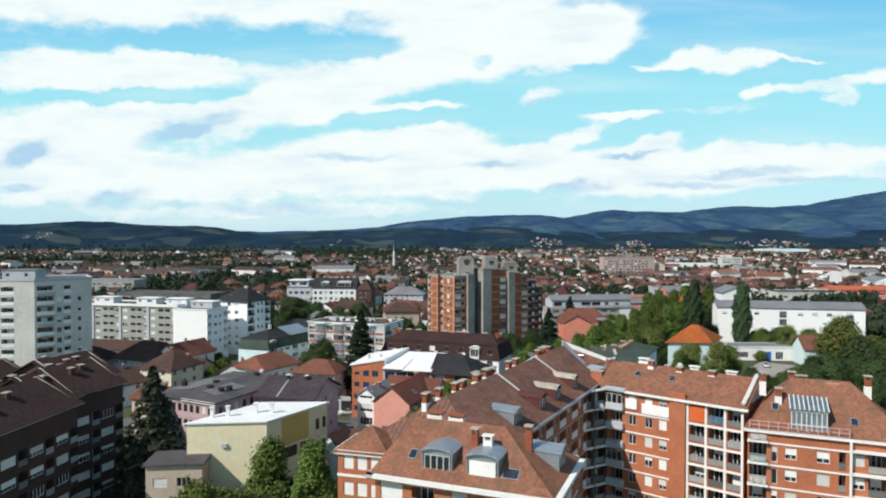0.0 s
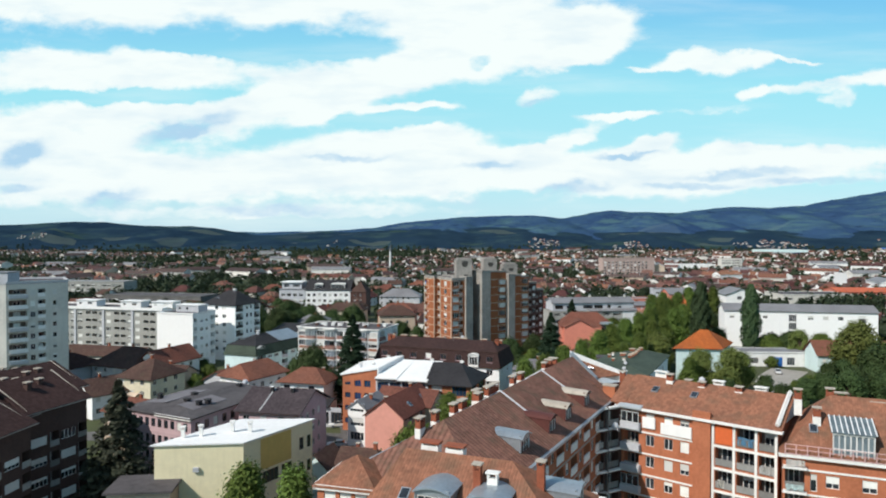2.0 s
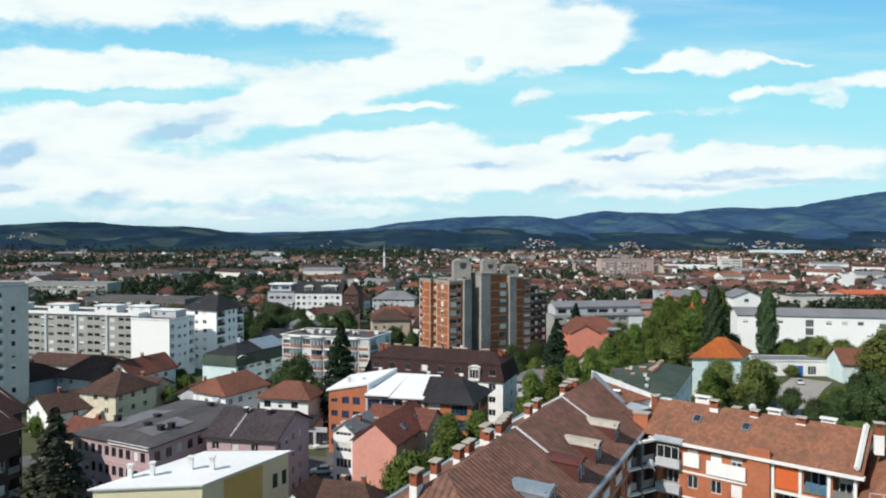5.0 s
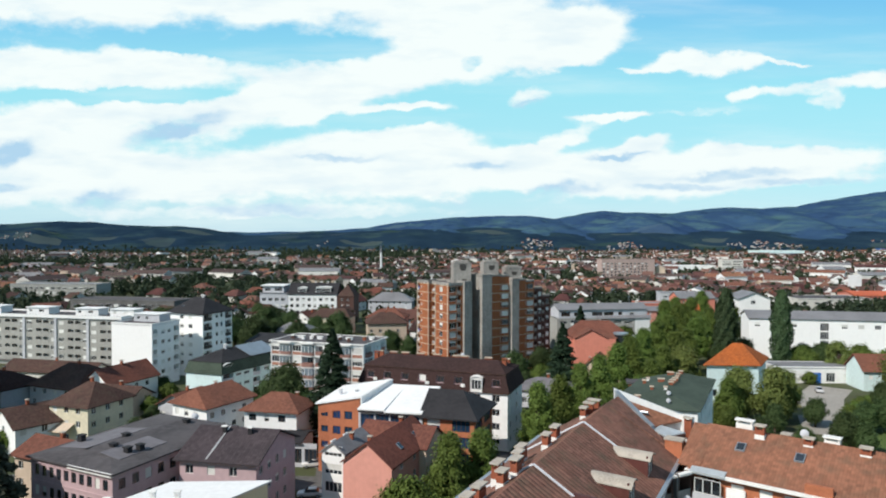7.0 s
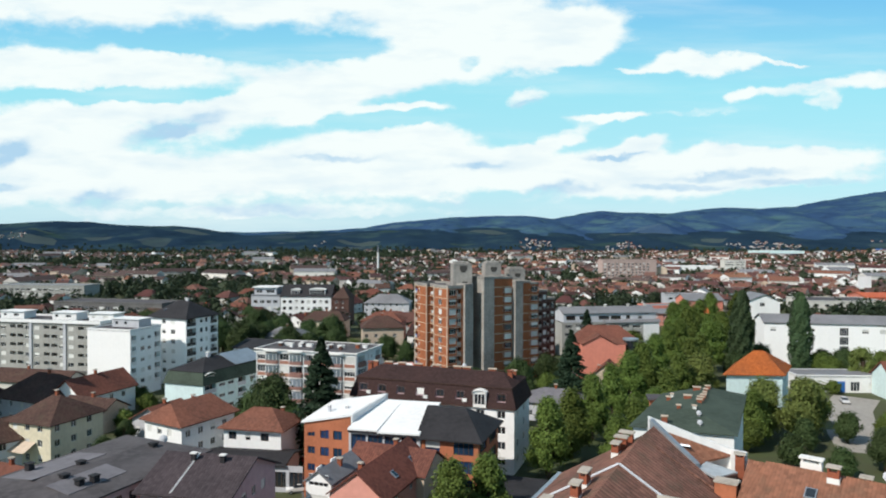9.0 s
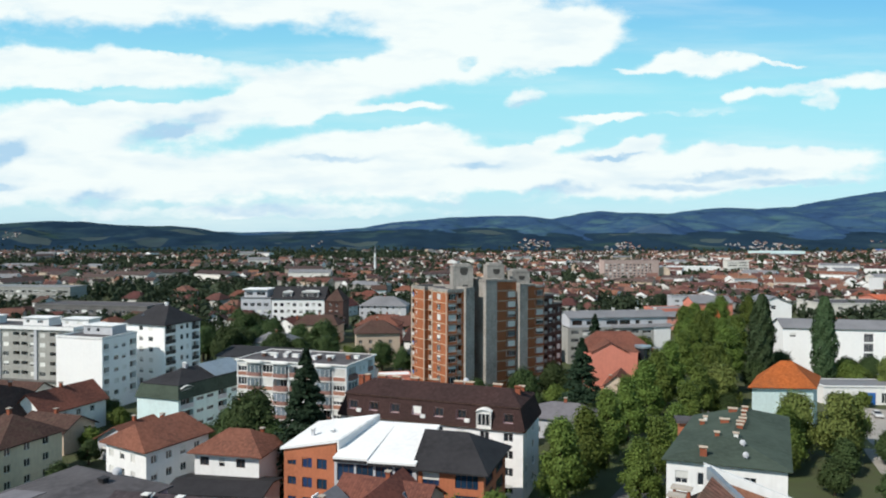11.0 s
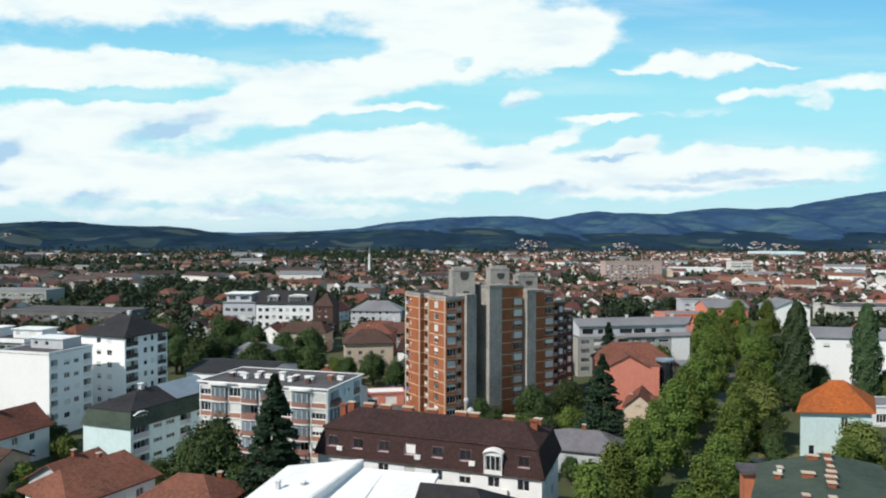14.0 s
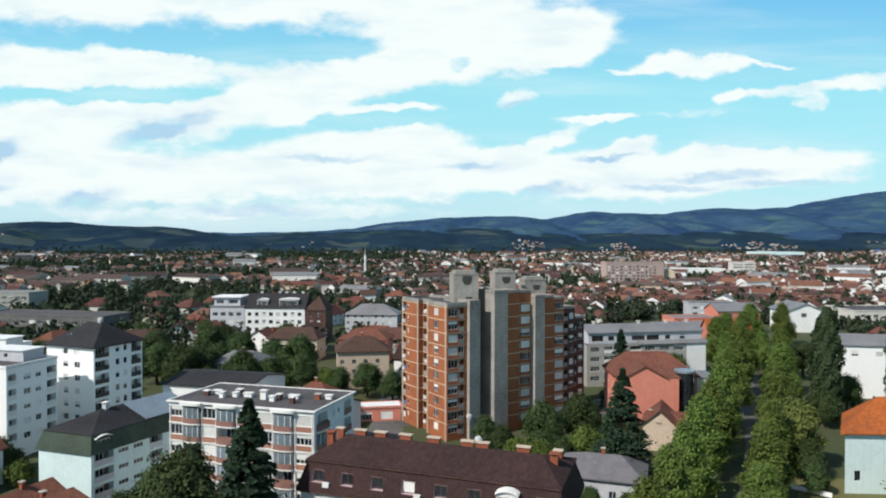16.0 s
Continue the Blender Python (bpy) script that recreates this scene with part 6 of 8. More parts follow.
def mixed_block():
    """The brick building with the stepped white roof and the charcoal roof beside it."""
    b = thing("commercial_building", -6, 164, label="orange brick commercial building with slanting white and charcoal sheet roofs", category="commercial building")
    a = [(-22.2, 164.8), (-14.2, 162.0), (-10.4, 172.6), (-18.6, 175.6)]
    fa = raise_walls(b, a, 0, 12.6, "brick", {0: rows(8, 0.8, 4, 2.9, [(0.6, 2.0, 0.9, 2.1, "win"), (3.0, 4.6, 0.7, 2.2, "win"), (5.4, 7.0, 0.7, 2.2, "win")]), 3: []}, blinds=0.0, style="brown", pane="pane_blue")
    bm = bmesh.new()
    solid(bm, [[(-22.7, 164.6, 12.9), (-14.0, 161.9, 14.7), (-8.8, 171.6, 15.9), (-19.0, 176.2, 13.6)]], 0.35)
    part("roof", bm, M["tin_white"], b)
    bm = bmesh.new()
    solid(bm, [[(-22.2, 164.8, 12.75), (-14.2, 162.2, 14.3), (-14.15, 162.4, 14.3), (-22.1, 165.0, 12.75)]], 1.9)
    part("parapet", bm, M["brick"], b)
    slab_between(b, "step_wall", (-13.9, 161.9, 14.65), (-8.7, 171.6, 15.85), 0.25, 2.6, "white", "white rendered step between two roofs")
    g = [(-14.2, 160.2), (-2.6, 157.6), (0.8, 168.6), (-10.5, 171.4)]
    raise_walls(b, g, 0, 12.6, "greywhite", {0: rows(11.8, 0.6, 4, 2.9, [(0.4 + 2.8 * k, 2.9 + 2.8 * k, 0.25, 2.7, "win") for k in range(4)])}, blinds=0.0, pane="pane_blue", style="brown", name="glazed_wall")
    for x0, x1, lift in ((0.0, 0.42, 0.0), (0.42, 1.0, 0.25)):
        p, q = spot(g, x0, -0.04), spot(g, x1, -0.04)
        r, s = spot(g, x1, 1.0), spot(g, x0, 1.0)
        bm = bmesh.new()
        solid(bm, [[(*p, 13.0 - lift), (*q, 13.0 - lift), (*r, 15.0), (*s, 15.0)]], 0.3)
        part("roof", bm, M["tin_white"], b)
        bm = bmesh.new()
        solid(bm, [[(*spot(g, x0 + 0.01, -0.05), 12.72 - lift), (*spot(g, x1 - 0.01, -0.05), 12.72 - lift), (*spot(g, x1 - 0.01, -0.03), 12.72 - lift), (*spot(g, x0 + 0.01, -0.03), 12.72 - lift)]], 0.35)
        part("dark_fascia", bm, M["tin_dark"], b)
    d = [(-2.4, 157.5), (6.4, 155.0), (10.6, 166.4), (1.0, 169.2)]
    raise_walls(b, d, 0, 12.4, "brick", {0: rows(9, 0.6, 4, 2.9, [(0.6, 3.0, 0.6, 2.5, "win"), (5.2, 8.4, 0.5, 2.5, "win")]), 1: rows(12, 0.6, 4, 2.9, [(1, 5, 0.5, 2.5, "win"), (6.5, 11, 0.5, 2.5, "win")])}, blinds=0.15, pane="pane_blue", style="brown", name="brick_wall")
    ridge_roof(b, d, 12.4, 3.2, "tin_dark", hip=(0.0, 0.42), over=0.8)
    low = rect(5.5, 152.5, 9, 10, -20)
    raise_walls(b, low, 0, 4.4, "greywhite", {0: [(0.8, 4, 0.6, 3.4, "win"), (5, 8.4, 0.6, 3.4, "win")]}, style="brown", blinds=0, name="shop_wall")
    flat_roof(b, low, 4.4, "tin_dark", 0.5, 0.3, name="shop_roof")
    for x, y in (spot(a, 0.35, 0.3), spot(a, 0.7, 0.35)):
        chimney(b, x, y, 13.6, 1.3, 0.45, 0.45, -20, "greywhite", "trim")


def mansard_front(parent, fac, z0, z1, d0, d1, holes):
    """The tiled slope over a facade, with an upright window set back in each hole (u0, u1, z0, z1)."""
    lean = lambda z: d0 + (d1 - d0) * (z - z0) / (z1 - z0)
    at = lambda u, z: fac.at(lean(z) if u == 0 else fac.length - lean(z) if u == fac.length else u, lean(z), z)
    us = sorted({0, fac.length, *(h[0] for h in holes), *(h[1] for h in holes)})
    zs = sorted({z0, z1, *(h[2] for h in holes), *(h[3] for h in holes)})
    bm = bmesh.new()
    for a, b in zip(us, us[1:]):
        for c, d in zip(zs, zs[1:]):
            if not any(h[0] < (a + b) / 2 < h[1] and h[2] < (c + d) / 2 < h[3] for h in holes):
                quad(bm, at(a, c), at(b, c), at(b, d), at(a, d))
    part("mansard_front", bm, M["tile_dark"], parent, "dark brown tiled mansard slope")
    for a, b, c, d in holes:
        back = lean(d) + 0.12
        bm = bmesh.new()
        for u in (a, b):
            quad(bm, fac.at(u, lean(c) - 0.06, c), fac.at(u, back, c), fac.at(u, back, d), fac.at(u, lean(d) - 0.06, d))
        quad(bm, fac.at(a, lean(c) - 0.06, c), fac.at(b, lean(c) - 0.06, c), fac.at(b, back, c), fac.at(a, back, c))
        quad(bm, fac.at(a, lean(d) - 0.06, d), fac.at(b, lean(d) - 0.06, d), fac.at(b, back, d), fac.at(a, back, d))
        quad(bm, fac.at(a, back, c), fac.at(b, back, c), fac.at(b, back, d), fac.at(a, back, d))
        part("window_recess", bm, M["mauve"], parent, "pinkish brown window recess")
        glaze(parent, fac, a + 0.12, b - 0.12, c + 0.08, d - 0.08, "brown", 0.25, back - 0.1)


def mansard_block():
    c = rect(-16.6, 186.4, 33.2, 12.5, -21)
    b = thing("apartment_building", *spot(c, 0.5, 0.5), label="white apartment house with a dark brown mansard roof and red chimneys", category="apartment house")
    f0 = rows(33, 0.9, 4, 2.85, [(1.6 + 4.05 * k, 3.2 + 4.05 * k, 0.8, 2.2, "win") for k in range(8)])
    f1 = rows(12, 0.9, 4, 2.85, [(2, 3.4, 0.8, 2.2, "win"), (7, 8.4, 0.8, 2.2, "win")])
    facs = raise_walls(b, c, 0, 12.3, "white", {0: f0, 1: f1}, blinds=0.45)
    for i in (0, 1, 3):
        band(b, facs[i], 12.0, 0.3, 0.4, "tile_brown", name="eave")
    lo, hi = grow(c, 0.45), grow(c, -0.75)
    bm = bmesh.new()
    for k in (1, 2, 3):
        j = (k + 1) % 4
        quad(bm, (lo[k].x, lo[k].y, 12.3), (lo[j].x, lo[j].y, 12.3), (hi[j].x, hi[j].y, 15.9), (hi[k].x, hi[k].y, 15.9))
    part("mansard", bm, M["tile_dark"], b, "dark brown tiled mansard slope")
    ridge_roof(b, [tuple(v) for v in hi], 15.9, 1.7, "tile_dark", hip=(0.10, 0.10), over=0.25, thick=0.12)
    for i in (0, 1, 3):
        f = Facade(hi[i], hi[(i + 1) % 4])
        band(b, f, 15.7, 0.14, 0.3, "tile_brown", name="trim")
    mansard_front(b, facs[0], 12.3, 15.9, -0.45, 0.75, [(1.55 + 4.05 * k, 3.25 + 4.05 * k, 13.3, 14.75) for k in range(8) if k != 6])
    dormer(b, facs[0], 26.7, -0.55, 12.4, 2.5, 2.5, 2.4, "trim", "trim")
    for u in (0.03, 0.12, 0.21, 0.32, 0.44, 0.58, 0.64, 0.80, 0.93):
        x, y = spot(c, u, 0.72)
        chimney(b, x, y, 16.9, 0.65, 1.6 if 0.1 < u < 0.9 else 1.0, 0.6, -21, "chimney", "beige")
    for u, v in ((0.04, 0.45), (0.93, 0.50)):
        x, y = spot(c, u, v)
        chimney(b, x, y, 16.8, 1.2, 0.9, 0.8, -21, "chimney", "chimney")
    dish(b, *spot(c, 0.62, 0.75), 17.2, 0.5, 190)
    for u, z in ((3.3, 12.9), (15.4, 12.9), (23.3, 12.9), (27.8, 9.6), (8.0, 9.6)):
        bm = bmesh.new()
        box(bm, 0, -0.55, 0, 0.85, -0.2, 0.6, 0.04)
        part("air_conditioner", bm, M["frame"], b, "white outdoor air-conditioning box", m=facs[0].matrix(u, 0.1, z))


def curved_bay(parent, fac, u0, u1, z, closed, out=0.8):
    """One storey of a rounded balcony bay: slab, brick-red apron, and glazing where it has been closed in."""
    n, um, r = 10, (u0 + u1) / 2, (u1 - u0) / 2
    arc = [(um - r * math.cos(math.pi * q / n), -out * math.sin(math.pi * q / n) ** 0.6) for q in range(n + 1)]
    bm = bmesh.new()
    solid(bm, [[(*p, z + 0.10) for p in arc]], 0.24)
    part("balcony_slab", bm, M["trim"], parent, m=fac.matrix(0, 0, 0))
    bm = bmesh.new()
    solid(bm, [[(p[0], p[1], z + 0.92), (q[0], q[1], z + 0.92), (q[0], q[1] + 0.08, z + 0.92), (p[0], p[1] + 0.08, z + 0.92)] for p, q in zip(arc, arc[1:])], 0.82)
    part("apron", bm, M["parapet"], parent, m=fac.matrix(0, 0, 0))
    if closed:
        bm = bmesh.new()
        solid(bm, [[(p[0], p[1] + 0.05, z + 2.55), (q[0], q[1] + 0.05, z + 2.55), (q[0], q[1] + 0.08, z + 2.55), (p[0], p[1] + 0.08, z + 2.55)] for p, q in zip(arc, arc[1:])], 1.62)
        g = part("glazing", bm, M["pane_pale"], parent, m=fac.matrix(0, 0, 0))
        for q in (0, 2, 4, 6, 8, 10):
            bm = bmesh.new()
            box(bm, arc[q][0] - 0.04, arc[q][1], z + 0.93, arc[q][0] + 0.04, arc[q][1] + 0.09, z + 2.58)
            part("glazing_bar", bm, M["frame"], g)


def balcony_block():
    c = [(-42.2, 212.0), (-17.7, 204.2), (-13.0, 217.0), (-37.6, 224.6)]
    b = thing("apartment_building", *spot(c, 0.5, 0.5), label="white apartment block with brick-red panels and rounded glazed balconies", category="apartment block")
    win = ((0.25, 2.4), (6.2, 8.6), (15.9, 18.6), (22.7, 25.4))
    bays = ((2.55, 6.0), (8.75, 12.3), (18.8, 22.4))
    cols = [(u0, u1, 0.95, 2.55, "win") for u0, u1 in win] + [(u0 + 0.1, u1 - 0.1, 0.15, 2.55, "loggia") for u0, u1 in bays] + [(12.6, 14.6, 0.2, 2.55, "loggia")]
    side = [(0.9, 4.4, 0.15, 2.55, "loggia"), (6.0, 6.9, 1.0, 2.2, "win"), (8.0, 8.7, 1.2, 2.0, "win"), (10.2, 12.9, 0.2, 2.6, "loggia")]
    facs = raise_walls(b, c, 0, 17.2, "white", {0: rows(25.6, 2.4, 5, 2.9, cols), 1: rows(13, 2.4, 5, 2.9, side)}, rail="parapet", blinds=0.8, inner="greywhite")
    own = random.Random(8)
    for k in range(5):
        z = 2.4 + 2.9 * k
        for u0, u1 in win:
            bm = bmesh.new()
            box(bm, u0, -0.06, z + 0.06, u1, -0.002, z + 0.86)
            part("brick_panel", bm, M["panel_brick"], b, m=facs[0].matrix(0, 0, 0))
        band(b, facs[0], z - 0.20, 0.18, 0.10, "trim", name="slab_edge")
        band(b, facs[1], z - 0.20, 0.18, 0.06, "trim", name="slab_edge")
        for u0, u1 in bays:
            curved_bay(b, facs[0], u0, u1, z, own.random() < 0.62)
        curved_bay(b, facs[1], 0.8, 4.5, z, own.random() < 0.7)
        for u in (0.2, 2.47, 6.1, 8.67, 12.42, 15.7, 18.68, 22.55, 25.45):
            bm = bmesh.new()
            box(bm, u - 0.07, -0.12, z - 0.02, u + 0.07, 0.0, z + 2.7)
            part("pilaster", bm, M["trim"], b, m=facs[0].matrix(0, 0, 0))
    flat_roof(b, c, 17.2, "felt", 0.35, 0.22, 0.10, "trim")
    for u0, u1 in bays:
        um, r = (u0 + u1) / 2, (u1 - u0) / 2 + 0.3
        bm = bmesh.new()
        solid(bm, [[(um - r * math.cos(math.pi * q / 10), -0.25 - 0.85 * math.sin(math.pi * q / 10) ** 0.6, 17.42) for q in range(11)]], 0.4)
        part("canopy", bm, M["trim"], b, m=facs[0].matrix(0, 0, 0))
    for u, v, h, w, mat in ((0.14, 0.35, 0.7, 0.8, "brick_dark"), (0.18, 0.45, 0.5, 1.2, "tin_white"), (0.27, 0.30, 0.8, 0.7, "tin_white"), (0.31, 0.55, 0.6, 0.9, "brick_dark"), (0.34, 0.38, 0.6, 0.8, "tin_white"), (0.42, 0.42, 0.5, 1.4, "tin_white"), (0.55, 0.36, 1.3, 1.0, "trim"), (0.63, 0.30, 0.7, 0.8, "tin_white"), (0.64, 0.42, 0.7, 0.7, "brick_dark"), (0.72, 0.5, 0.4, 1.6, "tin_white"), (0.78, 0.26, 0.9, 0.7, "brick_dark"), (0.88, 0.52, 0.8, 0.8, "chimney"), (0.94, 0.58, 0.5, 1.0, "tin_white")):
        x, y = spot(c, u, v)
        chimney(b, x, y, 17.5, h, w, 0.8, -17, mat, "trim")


def green_skirt_block():
    c = [(-65.4, 216.2), (-54.9, 212.3), (-44.6, 232.0), (-55.5, 236.4)]
    b = thing("apartment_building", *spot(c, 0.5, 0.5), label="pale aqua apartment house with a dark green hipped mansard roof", category="apartment house")
    f1 = rows(22, 0.6, 3, 2.7, [(0.6, 4.2, 0.2, 2.4, "loggia"), (5.2, 7.2, 1.2, 2.0, "win"), (8.2, 10.2, 1.2, 2.0, "win"), (11.6, 14.4, 0.2, 2.4, "loggia"), (16, 18, 1.0, 2.2, "win")])
    facs = raise_walls(b, c, 0, 8.4, "aqua", {1: f1}, rail="greywhite", blinds=0.2)
    lo, hi = grow(c, 0.35), grow(c, -0.5)
    bm = bmesh.new()
    for k in range(4):
        j = (k + 1) % 4
        quad(bm, (lo[k].x, lo[k].y, 8.4), (lo[j].x, lo[j].y, 8.4), (hi[j].x, hi[j].y, 11.4), (hi[k].x, hi[k].y, 11.4))
    part("mansard", bm, M["tin_green"], b)
    h = [tuple(v) for v in hi]
    ridge_roof(b, h, 11.4, 2.4, "tin_dark", hip=(0.30, 0.05), over=0.1, along=1, thick=0.12)
    bm = bmesh.new()
    p = [spot(h, 0.52, 0.50), spot(h, 1.02, 0.50), spot(h, 1.02, 1.0), spot(h, 0.52, 1.0)]
    solid(bm, [[(*p[0], 14.1), (*p[1], 11.75), (*p[2], 11.75), (*p[3], 14.1)]], 0.1)
    part("sheet_roof", bm, M["zinc"], b, "pale grey sheet-metal half of the roof")
    dormer(b, facs[1], 2.4, 0.1, 9.0, 3.0, 1.7, 2.4, "trim", "tin_green")
    x, y = spot(c, 0.5, 0.35)
    chimney(b, x, y, 13.2, 1.7, 0.8, 0.8, -20, "greywhite", "trim")


def green_roof_block():
    c = [(27.6, 145.6), (39.9, 141.0), (51.6, 163.4), (38.8, 164.6)]
    b = thing("office_building", *spot(c, 0.5, 0.5), label="pale grey building with a low dark green sheet roof", category="office building")
    f = rows(14, 2.0, 5, 2.9, [(1 + 2.5 * k, 2.4 + 2.5 * k, 0.8, 2.3, "win") for k in range(4)])
    g = rows(22, 2.0, 5, 2.9, [(1.5 + 3.4 * k, 3.1 + 3.4 * k, 0.8, 2.3, "win") for k in range(6)])
    facs = raise_walls(b, c, 0, 17.2, "white", {0: f, 1: g, 3: g}, blinds=0.3)
    ridge_roof(b, c, 17.2, 1.2, "tin_green", hip=(0.34, 0.0), over=0.5, along=1, gable="white", thick=0.15)
    for u, v, w, mat in ((0.14, 0.70, 0.7, "chimney"), (0.15, 0.80, 0.5, "trim"), (0.42, 0.93, 1.3, "chimney"), (0.55, 0.97, 0.8, "chimney"), (0.55, 0.86, 0.6, "chimney"), (0.38, 0.66, 1.3, "chimney"), (0.56, 0.76, 0.5, "chimney"), (0.56, 0.68, 0.9, "chimney"), (0.55, 0.60, 1.0, "chimney"), (0.55, 0.52, 0.8, "chimney"), (0.36, 0.36, 0.6, "chimney"), (0.54, 0.33, 0.6, "trim"), (0.30, 0.06, 0.9, "chimney")):
        x, y = spot(c, u, v)
        chimney(b, x, y, 17.4 + 1.1 * (1 - abs(u - 0.5) * 2), 0.5, w * 0.85, 0.4, -18, mat, "beige")
    e = [(35.9, 163.4), (38.2, 163.0), (38.7, 165.2), (36.4, 165.6)]
    raise_walls(b, e, 0, 16.6, "brick", {}, name="stair_wall", label="orange brick stair end")
    flat_roof(b, e, 16.6, "felt", 0.5, 0.35, name="stair_roof")
    dish(b, *spot(c, 0.62, 0.20), 18.2, 0.36, 170), dish(b, *spot(c, 0.66, 0.06), 17.7, 0.36, 170)


yellow_house(), pink_long(), pink_gable_house(), mixed_block(), mansard_block(), balcony_block(), green_skirt_block(), green_roof_block()
W2 = lambda n, z0, st, gap=2.6, s=0.9: rows(0, z0, st, 2.8, [(s + gap * k, s + 1.2 + gap * k, 0.9, 2.2, "win") for k in range(n)])
b, f = simple_house("pale mauve house with a dark slate roof", [(-37.3, 135.8), (-25.7, 133.4), (-22.8, 146.0), (-34.3, 148.6)], 12.0, 2.8, "mauve", "tile_mauve", hip=(0.0, 0.0), gable="mauve", over=0.7, faces={0: W2(3, 0.5, 4, 3.4), 1: W2(4, 0.5, 4)}, stacks=((0.35, 0.4), (0.7, 0.4)), smat="tin_dark")
for u in (0.36,):
    bm = bmesh.new()
    c4 = [(-37.3, 135.8), (-25.7, 133.4), (-22.8, 146.0), (-34.3, 148.6)]
    p, q = spot(c4, u, -0.02), spot(c4, u, 0.5)
    rod(bm, (*p, 12.1), (*q, 15.05), 0.14, n=4)
    part("ridge_flashing", bm, M["trim"], b)
b, facs = simple_house("cream yellow house with a brown hip roof and a pale awning", rect(-81.2, 181.0, 10.6, 12.0, -21), 9.0, 3.6, "cream", "tile_brown", hip=(0.42, 0.42), faces={0: W2(3, 0.8, 3, 3.2), 1: W2(3, 0.8, 3, 3.6)})
bm = bmesh.new()
solid(bm, [[(0.2, -2.6, 4.0), (7.0, -2.6, 4.0), (7.0, -0.05, 5.3), (0.2, -0.05, 5.3)]], 0.12)
part("awning", bm, M["beige"], b, "pale striped cloth awning", m=facs[0].matrix(0, 0, 0))
simple_house("white house with a dark red gabled roof", rect(-90.0, 212.0, 9.0, 16.0, -22), 6.6, 3.6, "white", "tile_red", along=1, gable="white", faces={0: W2(2, 0.6, 2, 3.6), 1: W2(4, 0.6, 2, 3.6)})
simple_house("white two-storey house with a red half-hipped roof", [(-54.9, 179.4), (-45.9, 173.6), (-39.6, 184.6), (-48.7, 190.4)], 9.8, 2.7, "white", "tile_red", along=1, hip=(0.18, 0.14), gable="white", over=0.8, faces={0: W2(3, 0.7, 3, 2.9), 1: W2(4, 0.7, 3, 2.9)}, stacks=((0.3, 0.7),))
simple_house("white house with a brown-red hip roof", rect(-39.2, 176.4, 11.4, 8.6, -13), 9.0, 2.4, "white", "tile_red", hip=(0.36, 0.36), over=0.9, faces={0: rows(0, 5.6, 1, 2.8, [(1, 2.6, 0.9, 2.3, "win"), (4.4, 5.4, 0.9, 2.3, "win"), (7.4, 9, 0.9, 2.3, "win")])}, stacks=((0.75, 0.8),), style="brown")
simple_house("low shop with a charcoal roof", rect(-41, 169, 15, 8, -8), 4.6, 0.8, "greywhite", "tin_dark", over=0.5, gable="greywhite", stacks=(), faces={0: rows(0, 0.3, 1, 4, [(1 + 3 * k, 3.4 + 3 * k, 0.5, 3.2, "win") for k in range(6)])}, style="brown")
simple_house("pale aqua house with an orange hip roof", [(71.3, 214.4), (84.5, 213.2), (92.0, 224.6), (79.0, 226.2)], 10.8, 4.4, "aqua", "tile_orange", hip=(0.42, 0.42), over=0.7, faces={0: [(7.6, 8.9, 7.6, 9.5, "win"), (1.6, 2.7, 2.2, 4.0, "win")], 1: W2(2, 4.0, 2, 5.0)}, stacks=())


def coral_house():
    c = rect(45.6, 262.5, 19.5, 12.5, -3)
    b, facs = simple_house("coral red building with a red tile roof and front gable", c, 11.0, 4.4, "coral", "tile_red", hip=(0.22, 0.30), over=0.6, faces={3: W2(3, 0.8, 3, 3.4)}, stacks=((0.55, 0.6),))
    wing = rect(45.7, 257.6, 13.2, 6.5, -3)
    raise_walls(b, wing, 0, 11.0, "coral", {}, name="wing_wall")
    g = rect(45.9, 257.62, 10.2, 9.5, -3)
    ridge_roof(b, g, 11.0, 2.7, "tile_red", over=0.35, along=1, gable="coral", name="wing_roof")
    h = rect(55.0, 257.7, 4.2, 6.5, -3)
    ridge_roof(b, h, 11.0, 1.2, "tile_red", over=0.35, hip=(0.3, 0.3), name="wing_roof")
    bm = bmesh.new()
    rod(bm, (61.4, 260.0, 0), (61.4, 260.0, 12.0), 2.2, n=14)
    st = part("stair_turret", bm, M["pane"], b, "dark glazed round stair turret")
    bm = bmesh.new()
    rod(bm, (61.4, 260.0, 12.0), (61.4, 260.0, 12.5), 2.45, n=14)
    part("turret_roof", bm, M["zinc"], st)
    low = rect(63.0, 262.0, 7.0, 8.0, -3)
    raise_walls(b, low, 0, 10.2, "offwhite", {0: W2(2, 0.8, 3, 3.4)}, name="annex_wall")
    flat_roof(b, low, 10.2, "tin_grey", 0.3, 0.2, name="annex_roof")


coral_house()
b, facs = simple_house("small house with a red-brown tile roof below trees", rect(44.6, 239.5, 6.6, 9.5, -22), 5.4, 2.9, "beige", "tile_red", along=1, gable="beige", over=0.5, faces={0: [(2.6, 3.8, 5.9, 7.1, "win")]}, style="brown", stacks=((0.2, 0.3),))
side = rect(50.4, 240.4, 5.0, 6.5, -22)
raise_walls(b, side, 0, 4.6, "beige", {0: W2(1, 0.4, 1, 4)}, name="side_wall")
ridge_roof(b, side, 4.6, 2.2, "tile_red", over=0.4, hip=(0.0, 0.35), name="side_roof")
simple_house("grey house with a pale sheet roof beside the mansard block", rect(21.5, 212.5, 13.5, 11.0, -20), 4.6, 2.2, "greywhite", "felt_new", hip=(0.3, 0.3), faces={0: W2(3, 0.4, 1, 3.6)})


